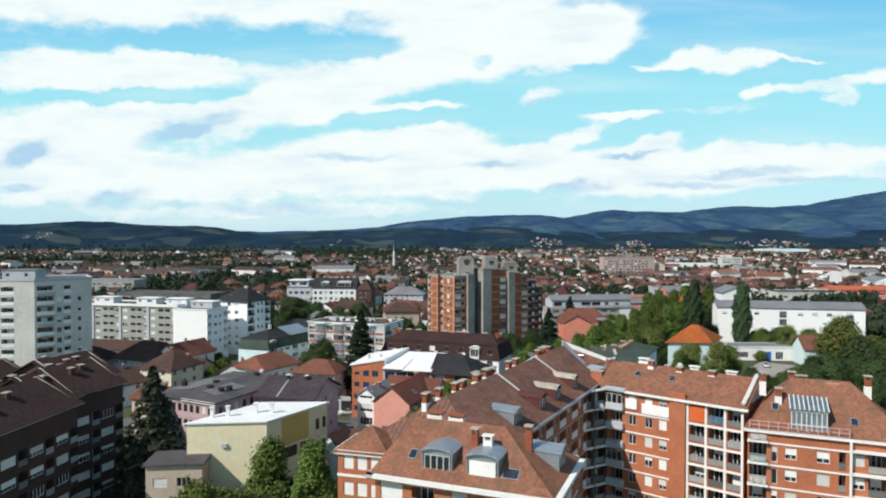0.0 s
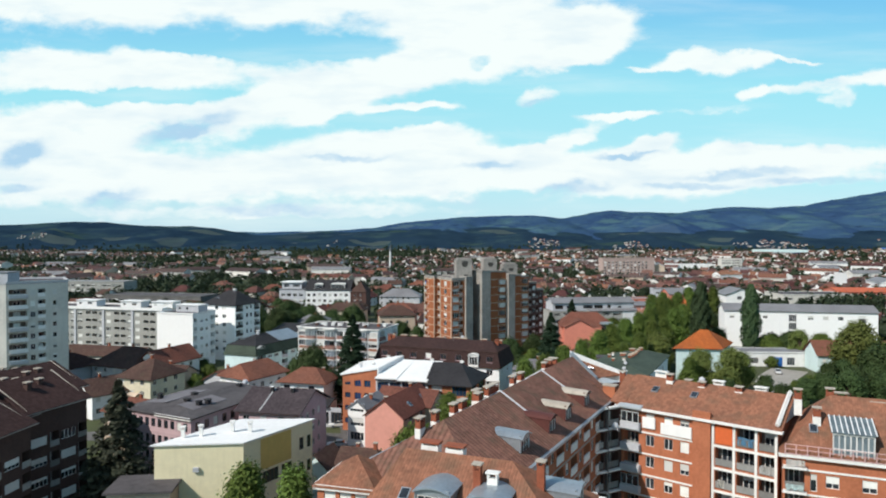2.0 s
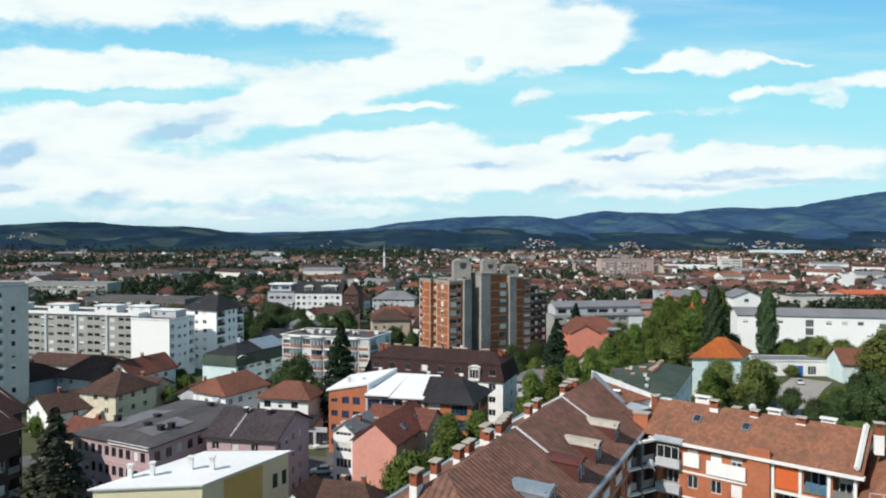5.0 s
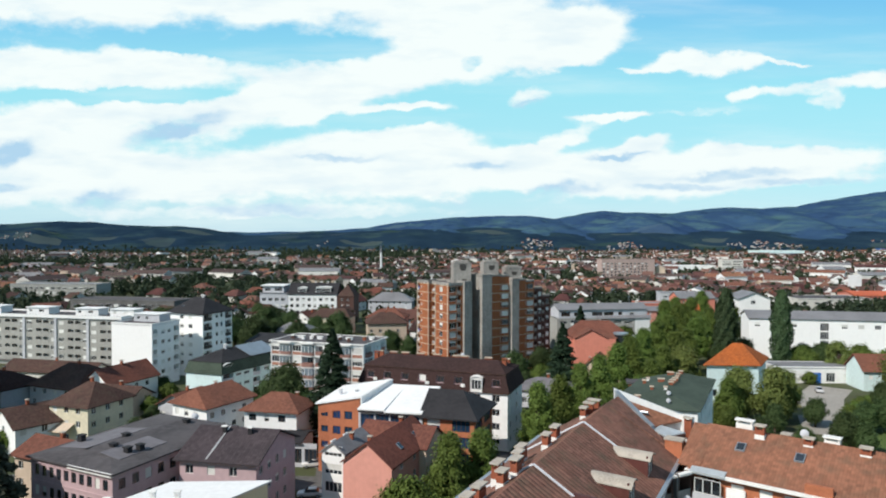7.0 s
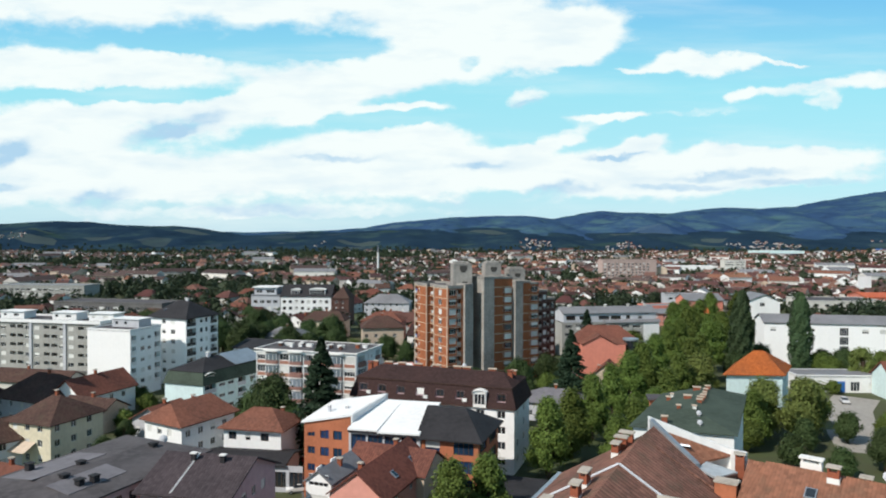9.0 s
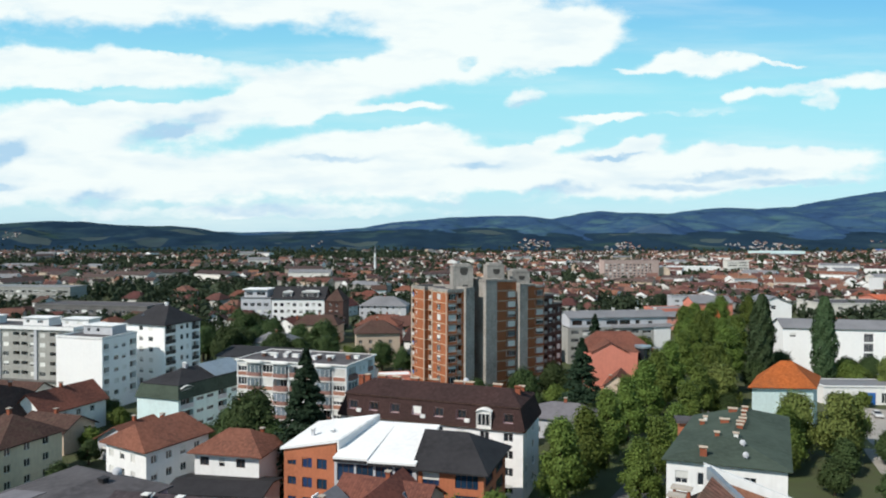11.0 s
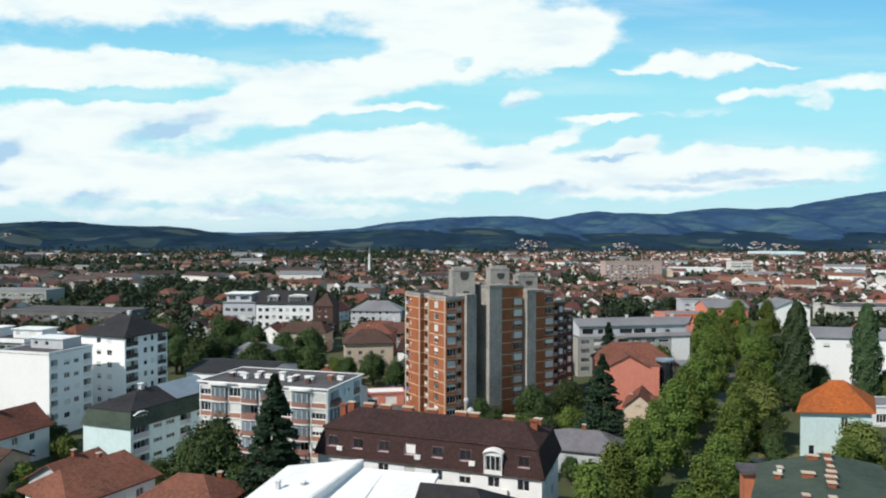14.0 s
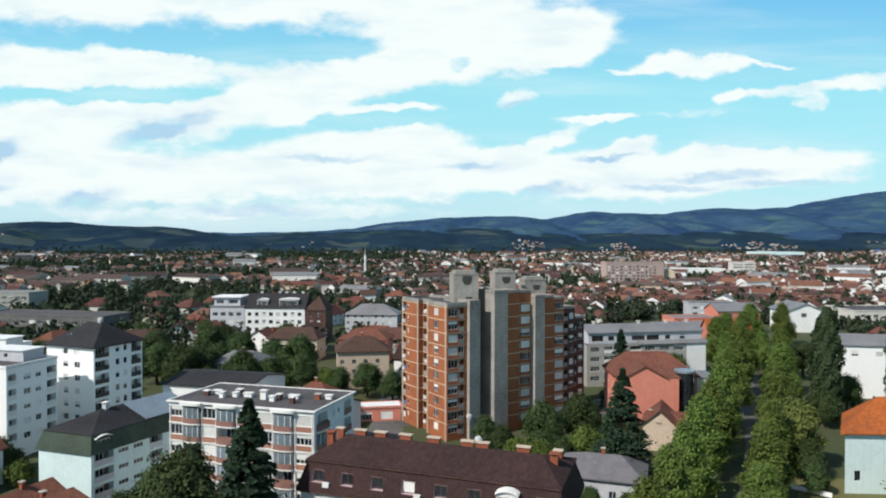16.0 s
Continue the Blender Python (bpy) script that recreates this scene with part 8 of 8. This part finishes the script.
KINDS = dict(a=broad_tree(1, 15.0, 5.5, "broad", 26000, tall=True), b=broad_tree(2, 14.2, 5.2, "broad", 25000, tall=True), w=broad_tree(12, 13.0, 5.4, "pale", 16000, "pale yellowish green tree with a wide loose crown"), c=broad_tree(3, 9.0, 4.6, "broad", 16000),
             d=broad_tree(4, 10.0, 5.0, "dark", 15000, "dark green leafy tree with a dense crown"), e=broad_tree(5, 7.0, 3.6, "dark", 9000, "dark green bushy tree beside the houses"),
             s=broad_tree(6, 3.2, 2.0, "broad", 3600, "bushy green garden shrub", "shrub"),
             f=cone_tree(7, 22.0, 7.6, leaves=21000), h=cone_tree(15, 22.0, 7.6, "sparse", 10500, "tall thin spruce with gaps between drooping branches", 0.5), g=cone_tree(8, 18.0, 5.0, leaves=14000), p=poplar(9, 25.5, 3.3))
# the avenue: two rows of limes
AVENUE = [
    *[("ab"[k % 2], *q) for k, q in enumerate(((20.5, 173.5, 0.94), (27, 184.5, 0.98), (34, 196, 0.9), (42, 210, 0.98), (50, 223, 1.02), (57.5, 236, 1.1), (66, 251, 1.08), (76, 268, 1.15), (86, 286, 1.12), (96, 304, 1.2)))], *[("ba"[k % 2], *q) for k, q in enumerate(((33, 173, 0.80), (39.5, 183, 0.84), (47.5, 196, 0.86), (55, 209, 0.88), (62.5, 222, 0.95), (71, 236, 1.0), (80, 252, 1.05), (90, 270, 1.1), (100, 288, 1.1), (110, 306, 1.1)))], ("w", 70, 227, 1.1), ("d", 72.5, 231, 0.7), ("e", 69, 221, 1.0), ("e", 76, 238, 1.0), ("e", 66, 214, 0.8), ("a", 134, 374, 1.2), ("b", 147, 374, 1.15), ("a", 120, 352, 1.1), ("b", 108, 330, 1.1),
]
# round the brick tower
TOWER_GARDEN = [
    ("c", 19, 222, 0.9), ("e", 25, 226, 1.0), ("c", 30, 229, 0.85), ("d", 24, 240, 1.0), ("d", 33, 245, 1.0), ("e", 15, 236, 0.9), ("f", 34.4, 220, 0.94), ("c", 36, 236, 0.7),
    ("e", 19.5, 207.5, 0.75), ("e", 25, 205.5, 0.7), ("e", 30.5, 203.8, 0.7), ("e", -9, 283, 1.1), ("d", -16, 287, 1.0), ("e", -24, 290, 1.1),
]
# before the balcony block
BALCONY_BLOCK_TREES = [
    ("f", -22.3, 183.5, 1.04), ("d", -35, 197, 1.32), ("d", -40, 201, 1.0), ("e", -30, 194, 1.2), ("e", -46, 203, 0.9), ("e", -23.5, 200, 0.9),
]
# along the street
STREET_TREES = [
    ("c", -4.5, 133, 1.1), ("a", 1.8, 142, 0.9), ("c", 0.5, 130, 1.0), ("a", 7.0, 146, 0.9), ("e", -25.5, 118, 0.9), ("c", -12, 129, 0.8), ("c", -9, 117, 0.7), ("c", 4, 136, 0.8),
    ("s", -15, 122, 1.3), ("a", -25, 97, 0.95), ("c", -28.5, 92, 1.15), ("b", -18.6, 97, 0.98), ("c", -33.5, 92, 1.2), ("s", -37, 88, 1.4), ("e", -17.5, 100, 0.9), ("e", -17, 108, 0.8),
    ("h", -47.2, 110, 1.17), ("e", -44, 84, 0.9),
]
# gardens on the west side
WEST_GARDENS = [
    ("e", -62, 178, 0.9), ("s", -57, 170, 1.2), ("e", -66, 196, 0.7), ("s", -70, 205, 1.4), ("e", -75, 226, 0.8), ("s", -72, 222, 1.5), ("e", -80, 230, 0.9), ("s", -84, 227, 1.2),
    ("e", -55, 165, 0.6), ("s", -64, 168, 1.3), ("s", -88, 176, 1.5), ("e", -97, 190, 0.8), ("d", -68, 290, 1.1), ("d", -58, 283, 1.0), ("d", -50, 277, 1.1), ("d", -64, 300, 1.2),
    ("d", -80, 305, 1.2), ("d", -44, 292, 1.0), ("d", -90, 330, 1.2), ("d", -75, 340, 1.3), ("d", -62, 330, 1.3), ("d", -50, 325, 1.1), ("c", -28, 292, 0.9), ("e", -45, 318, 1.2),
]
WEST_GARDENS_B = [
    *[("d", -92 + 9.5 * k + (k % 3) * 3, 292 + (k * 17) % 34, 1.15 + 0.1 * (k % 3)) for k in range(7)], *[("d", -140 + 11 * k, 335 + (k * 23) % 40, 1.2) for k in range(9)], ("e", 12, 240, 1.0), ("s", 17, 232, 1.5), ("s", 31, 222, 1.6), ("c", 28, 218, 0.6), ("e", 21, 228, 0.9), ("d", -128, 305, 1.3),
    ("d", -118, 312, 1.2), ("c", -165, 310, 1.3), ("c", -150, 305, 1.2), ("d", -105, 322, 1.3),
]
# east side: school grounds and yard
EAST_GROUNDS = [
    ("p", 97.0, 262, 1.02), ("p", 115.5, 261.5, 0.96), ("d", 92, 255, 0.9), ("d", 106, 268, 0.9), ("c", 122, 262, 1.0), ("d", 131, 264, 0.9),
    ("c", 140, 258, 1.1), ("d", 128, 270, 0.8), ("g", 120, 268, 0.5), ("w", 73, 199, 1.02), ("w", 79, 195, 1.0), ("b", 68, 194, 0.85), ("w", 85, 201, 0.9), ("e", 88, 193, 1.0),
    ("c", 64, 188, 0.8), ("e", 76, 188, 0.9), ("s", 80, 208, 1.3), ("s", 86, 210, 1.2), ("e", 90, 184, 0.8), ("w", 125, 213, 1.5), ("d", 124, 200, 1.4), ("c", 127, 219, 1.1),
    ("w", 126, 247, 0.95), ("s", 99, 198, 1.2),
]
EAST_GROUNDS_B = [
    ("s", 103, 202, 1.1), ("s", 107, 206, 1.2), ("s", 111, 209, 1.1), ("w", 131, 215, 0.9), ("d", 130, 198, 1.2), ("d", 104, 182, 1.0), ("d", 116, 182, 1.1), ("d", 128, 184, 1.2),
    ("s", 112, 238, 1.3), ("d", 140, 208, 1.2), ("c", 120, 254, 1.0), ("c", 136, 240, 1.2), ("g", 98, 246, 0.55), ("e", 86, 172, 0.9), ("d", 108, 170, 0.9), ("c", 145, 228, 1.2),
    ("c", 152, 215, 1.2), ("d", 84, 175, 0.8), ("e", 74, 172, 0.9), ("e", 68, 178, 0.9), ("c", 74, 300, 1.1), ("b", 92, 305, 1.1), ("a", 84, 318, 1.1), ("a", 100, 330, 1.1),
    ("b", 112, 322, 1.0), ("d", 120, 312, 1.1),
]
EAST_GROUNDS_C = [
    ("d", 97, 188, 0.75), ("d", 102, 188, 0.9), ("d", 111, 191, 0.95), ("e", 112, 205, 1.1), ("d", 120, 196, 1.0), ("d", 117, 206, 0.85),
    ("c", 66, 330, 1.1), ("d", 40, 300, 1.0), ("d", 34, 290, 1.0), ("g", 53.5, 285, 1.17), ("a", 110, 345, 1.1), ("c", 60, 345, 1.2),
]
TREES = AVENUE + TOWER_GARDEN + BALCONY_BLOCK_TREES + STREET_TREES + WEST_GARDENS + WEST_GARDENS_B + EAST_GROUNDS + EAST_GROUNDS_B + EAST_GROUNDS_C
turn = random.Random(21)
used = set()
for kind, x, y, s in TREES:
    m = pose(x, y, 0, 0, 0, turn.uniform(0, 360)) @ Matrix.Diagonal((s, s, s * turn.uniform(0.92, 1.1), 1))
    if kind in used:
        ob = copy_thing(KINDS[kind], pose(x, y, 0))
        ob.matrix_basis = m
    else:
        used.add(kind)
        KINDS[kind].matrix_basis = m

# ---- the town towards the hills ----
town = random.Random(5)
WALLS = ["wall_town", "white", "wall_town", "offwhite", "white", "cream"]
ROOFS = ["tile_town", "tile_red", "tile_brown", "tile_town", "tile_town", "tile_dark"]
MODELS = []
for k in range(12):
    w, d, h = town.uniform(9, 14), town.uniform(8, 11), town.choice((5.6, 6.2, 7.4))
    c = rect(-w / 2, -d / 2, w, d, 0)
    b = thing("house", 0, 0, label="small town house with a " + ("brown" if k % 6 in (2, 5) else "red") + " tile roof and pale walls", category="house", group="houses of the town")
    fs = {0: rows(0, 0.5, 2, 2.8, [(w * q - 0.6, w * q + 0.6, 0.8, 2.1, "win") for q in (0.27, 0.73)])}
    raise_walls(b, c, 0, h, WALLS[k % 6], fs, style="far", blinds=0.0)
    hp = (0, 0) if k % 3 else (0.32, 0.32)
    ridge_roof(b, c, h, town.uniform(2.4, 3.6), ROOFS[(k * 5 + k // 6) % 6], hip=hp, over=0.6, along=k % 2, gable=WALLS[k % 6])
    chimney(b, w * 0.2, 0.6, h + 2.2, 1.3, 0.6, 0.5)
    MODELS.append(b)
KEEP = [(-305, 500, -222, 540), (-185, 268, -65, 335), (-100, 290, -5, 360), (-48, 370, -30, 400), (-95, 375, -10, 435), (30, 285, 175, 360), (250, 440, 345, 480), (168, 730, 245, 770), (285, 845, 385, 905), (755, 1600, 880, 1690), (-195, 385, -125, 420), (-20, 240, 50, 300)]
YARDS = [(100, 340, 275, 455)]     # halls and workshops behind the school
free = lambda x, y: not any(a < x < c and b < y < d for a, b, c, d in KEEP)
placed = 0
while placed < 176:
    y = 300 + 250 * town.random() ** 1.05
    x = town.uniform(-0.70 * y - 10, 0.72 * y + 20)
    if not free(x, y) or (x < -0.25 * y and town.random() < 0.65):
        continue
    m = pose(x, y, 0, 0, 0, town.choice((-20, 70, -35, 10, -20)) + town.uniform(-8, 8))
    if placed < 12:
        MODELS[placed].matrix_basis = m
    elif not any(a < x < c and b < y < d for a, b, c, d in YARDS):
        copy_thing(MODELS[placed % 12], m)
    placed += 1


def far_town():
    """Past the nearer houses the town is one mass of roofs and walls."""
    rng = random.Random(11)
    mats = [M["far_wall"], M["beige"], M["white"], M["far_roof"], M["far_roof_dark"], M["far_roof_orange"], M["tin_grey"]]
    verts, faces, idx = [], [], []
    for k in range(5200):
        if k < 4600:
            y = 500 + 1900 * rng.random() ** 1.3
        else:
            y = rng.uniform(2055, 2330)     # villages on the foothills
        x = rng.uniform(-0.72 * y, 0.74 * y)
        dens = noise.noise(Vector((x * 0.004, y * 0.003, 4.0)))
        if y > 2050 and dens < (0.20 if x > 100 else 0.62):
            continue
        if dens < (-0.38 if x > 0 else 0.02 if x < -0.3 * y and y < 1100 else -0.10) or (y > 1500 and dens < (-0.15 if x > 0 else 0.02)) or not free(x, y):
            continue
        big = rng.random() < 0.045 and y < 2000
        w, d, h = (rng.uniform(18, 45), rng.uniform(10, 16), rng.uniform(6, 12)) if big else (rng.uniform(8, 13), rng.uniform(7, 10), rng.uniform(4, 7)) if y < 2050 else (rng.uniform(5, 8), rng.uniform(5, 6.5), rng.uniform(2.5, 3.5))
        a = radians(rng.choice((-20, 70, 10, -40)) + rng.uniform(-10, 10))
        ca, sa, r = math.cos(a), math.sin(a), rng.uniform(2, 3.4)
        z0 = max(0.0, HILLS["backdrop_2"](x, y) - 1.0) if y > 2050 else 0.0
        n = len(verts)
        for zz, o in ((0, 0), (h, 0), (h - 0.3, 0.5)):
            for px_, py_ in ((-w / 2 - o, -d / 2 - o), (w / 2 + o, -d / 2 - o), (w / 2 + o, d / 2 + o), (-w / 2 - o, d / 2 + o)):
                verts.append((x + px_ * ca - py_ * sa, y + px_ * sa + py_ * ca, z0 + zz))
        for px_ in (-w / 2 - 0.5, w / 2 + 0.5):
            verts.append((x + px_ * ca, y + px_ * sa, z0 + h + r))
        east = min(1.0, max(0.0, 0.5 + x / y * 1.2))     # brighter walls and roofs are picked more often towards the east
        wall = rng.choice((0, 0, 0, 1)) if rng.random() > 0.15 + 0.35 * east else 2
        wall = 0 if y > 2050 else wall
        roof = 6 if big and rng.random() < 0.35 else (rng.choice((3, 3, 5)) if rng.random() < 0.35 + 0.45 * east else 4)
        for q in range(4):
            faces.append((n + q, n + (q + 1) % 4, n + 4 + (q + 1) % 4, n + 4 + q)), idx.append(wall)
        faces += [(n + 8, n + 9, n + 13, n + 12), (n + 10, n + 11, n + 12, n + 13), (n + 11, n + 8, n + 12), (n + 9, n + 10, n + 13)]
        idx += [roof, roof, wall, wall]
    me = bpy.data.meshes.new("far_town")
    me.from_pydata(verts, [], faces)
    for m in mats:
        me.materials.append(m)
    me.polygons.foreach_set("material_index", idx)
    tagged(new("far_houses", me), "mass of small red-roofed houses spreading to the hills", "houses", kind="stuff")


def far_trees():
    rng = np.random.default_rng(31)
    cs, ns, ss = [], [], []
    n = 0
    while n < 9800:
        y = 290 + 1900 * rng.random() ** 1.3
        x = rng.uniform(-0.72, 0.74) * y
        dens = noise.noise(Vector((x * 0.006, y * 0.004, 9.0)))
        if dens < (-0.5 if x < 0 else -0.25) or not free(x, y):
            continue
        n += 1
        h, r = rng.uniform(5, 12), rng.uniform(2.2, 4.6)
        m = 60 if y < 700 else 26
        d = rng.normal(size=(m, 3))
        d /= np.linalg.norm(d, axis=1)[:, None]
        z0 = max(0.0, HILLS["backdrop_2"](x, y) - 1.0) if y > 2050 else 0.0
        cs.append(np.array([x, y, z0 + h * 0.5]) + d * np.array([r, r, h * 0.48]) * rng.uniform(0.6, 1.0, (m, 1)))
        ns.append(d + rng.normal(size=(m, 3)) * 0.4)
        ss.append(rng.uniform(0.6, 1.1, m) * (1.0 if y < 700 else 1.6))
    cs, ns = np.concatenate(cs), np.concatenate(ns)
    ns /= np.linalg.norm(ns, axis=1)[:, None]
    me = leaf_sheet("far_trees", cs, ns, np.concatenate(ss), rng, LEAF["far"])
    tagged(new("far_trees", me), "dark green trees scattered among the far houses", "trees", kind="stuff")


far_town(), far_trees()

# ---- parked cars, signs and other small things ----
def car(color, x, y, rz, label):
    t = thing("car", x, y, 0.035, rz, label=label, category="car")
    paint = surf("car_paint_" + label.split()[0], color, rough=0.25, var=0.04, small=2.0, spec=0.6)
    bm = bmesh.new()
    prof = [(-2.1, 0.35), (-2.15, 0.75), (-1.55, 0.92), (-0.75, 0.96), (1.45, 0.98), (2.05, 0.9), (2.1, 0.4)]
    va = [[bm.verts.new((px_, yy, pz)) for px_, pz in prof] for yy in (-0.84, 0.84)]
    for i in range(len(prof)):
        j = (i + 1) % len(prof)
        bm.faces.new((va[0][i], va[0][j], va[1][j], va[1][i]))
    bm.faces.new(va[0][::-1]), bm.faces.new(va[1])
    bmesh.ops.bevel(bm, geom=list(bm.edges), offset=0.06, segments=2, affect="EDGES")
    ob = part("body", bm, paint, t)
    ob.matrix_parent_inverse = Matrix.Identity(4)
    bm = bmesh.new()
    lo = [(-0.95, -0.76), (1.55, -0.76), (1.55, 0.76), (-0.95, 0.76)]
    hi = [(-0.25, -0.62), (1.15, -0.62), (1.15, 0.62), (-0.25, 0.62)]
    a = [bm.verts.new((*p, 0.93)) for p in lo]
    b = [bm.verts.new((*p, 1.44)) for p in hi]
    for k in range(4):
        bm.faces.new((a[k], a[(k + 1) % 4], b[(k + 1) % 4], b[k]))
    bm.faces.new(b)
    ob = part("windows", bm, M["pane"], t)
    ob.matrix_parent_inverse = Matrix.Identity(4)
    bm = bmesh.new()
    solid(bm, [[(*p, 1.47) for p in hi]], 0.04)
    ob = part("car_roof", bm, paint, t)
    ob.matrix_parent_inverse = Matrix.Identity(4)
    for sx in (-1.3, 1.3):
        for sy in (-0.82, 0.82):
            bm = bmesh.new()
            rod(bm, (sx, sy - 0.1, 0.31), (sx, sy + 0.1, 0.31), 0.31, n=14)
            w = part("wheel", bm, M["rail_dark"], t)
            w.matrix_parent_inverse = Matrix.Identity(4)
            bm = bmesh.new()
            rod(bm, (sx, sy - 0.11, 0.31), (sx, sy + 0.11, 0.31), 0.18, n=10)
            part("rim", bm, M["zinc"], w)


for col, x, y, rz, lab in (((0.7, 0.7, 0.7), -21.5, 152, 5, "white hatchback parked on the street"), ((0.55, 0.56, 0.58), -18.5, 147, 80, "silver car parked beside the pink house"), ((0.6, 0.6, 0.6), 109, 228, 70, "pale grey car parked in the paved yard"),
                           ((0.03, 0.03, 0.035), 38, 268, 60, "black car parked behind the brick tower"), ((0.6, 0.6, 0.62), 42, 272, 60, "light grey car parked behind the brick tower"), ((0.05, 0.05, 0.07), 45, 276, 60, "dark blue car parked behind the brick tower"), ((0.75, 0.75, 0.75), -11, 240, 70, "white car by the market stalls"), ((0.78, 0.78, 0.77), -23.6, 167.0, 15, "clean white car parked before the shop"), ((0.7, 0.71, 0.72), -23.0, 170.4, 15, "white saloon car parked before the shop")):
    car(col, x, y, rz, lab)


def billboard(x, y, z, w, h):
    b = thing("billboard", x, y, label="blank white billboard on two posts", category="billboard")
    bm = bmesh.new()
    box(bm, x - w / 2, y, z, x + w / 2, y + 0.3, z + h)
    part("panel", bm, M["white"], b)
    for s in (-0.3, 0.3):
        bm = bmesh.new()
        rod(bm, (x + s * w, y + 0.5, 0), (x + s * w, y + 0.5, z + h * 0.8), 0.15)
        part("post", bm, M["tin_grey"], b)


billboard(283, 488, 11.5, 9.0, 7.5)


def booth(x, y, rz):
    b = thing("kiosk", x, y, label="small red street kiosk with a white awning", category="kiosk")
    red = surf("red_painted_board", (0.45, 0.03, 0.05), rough=0.5, var=0.1, small=2.0)
    m = pose(x, y, 0, 0, 0, rz)
    bm = bmesh.new()
    box(bm, 0, 0, 0.03, 3.2, 2.2, 2.5, 0.05)
    part("cabin", bm, red, b, m=m)
    bm = bmesh.new()
    box(bm, 0.4, -0.03, 1.1, 2.6, 0.04, 2.0)
    part("hatch", bm, M["pane"], b, m=m)
    bm = bmesh.new()
    solid(bm, [[(-0.2, -1.4, 2.3), (3.4, -1.4, 2.3), (3.4, 2.4, 2.8), (-0.2, 2.4, 2.8)]], 0.1)
    part("awning", bm, M["tin_white"], b, m=m)


booth(-25.6, 180.6, -10)


def banner_board(p, q, h):
    """A long low board on short posts."""
    d = Vector(q) - Vector(p)
    b = thing("notice_board", *((Vector(p) + Vector(q)) / 2), label="long low white board on posts beside the grass", category="notice board")
    m = Matrix.Translation((*p, 0)) @ Matrix.Rotation(math.atan2(d.y, d.x), 4, "Z")
    bm = bmesh.new()
    box(bm, 0, -0.04, 0.35, d.length, 0.04, 0.35 + h)
    part("panel", bm, M["white"], b, m=m)
    for k in range(4):
        bm = bmesh.new()
        box(bm, d.length * (k + 0.3) / 4 - 0.05, 0.045, 0.0, d.length * (k + 0.3) / 4 + 0.05, 0.13, 0.35 + h)
        part("post", bm, M["tin_grey"], b, m=m)


banner_board((62.9, 216.0), (67.4, 211.6), 0.8)
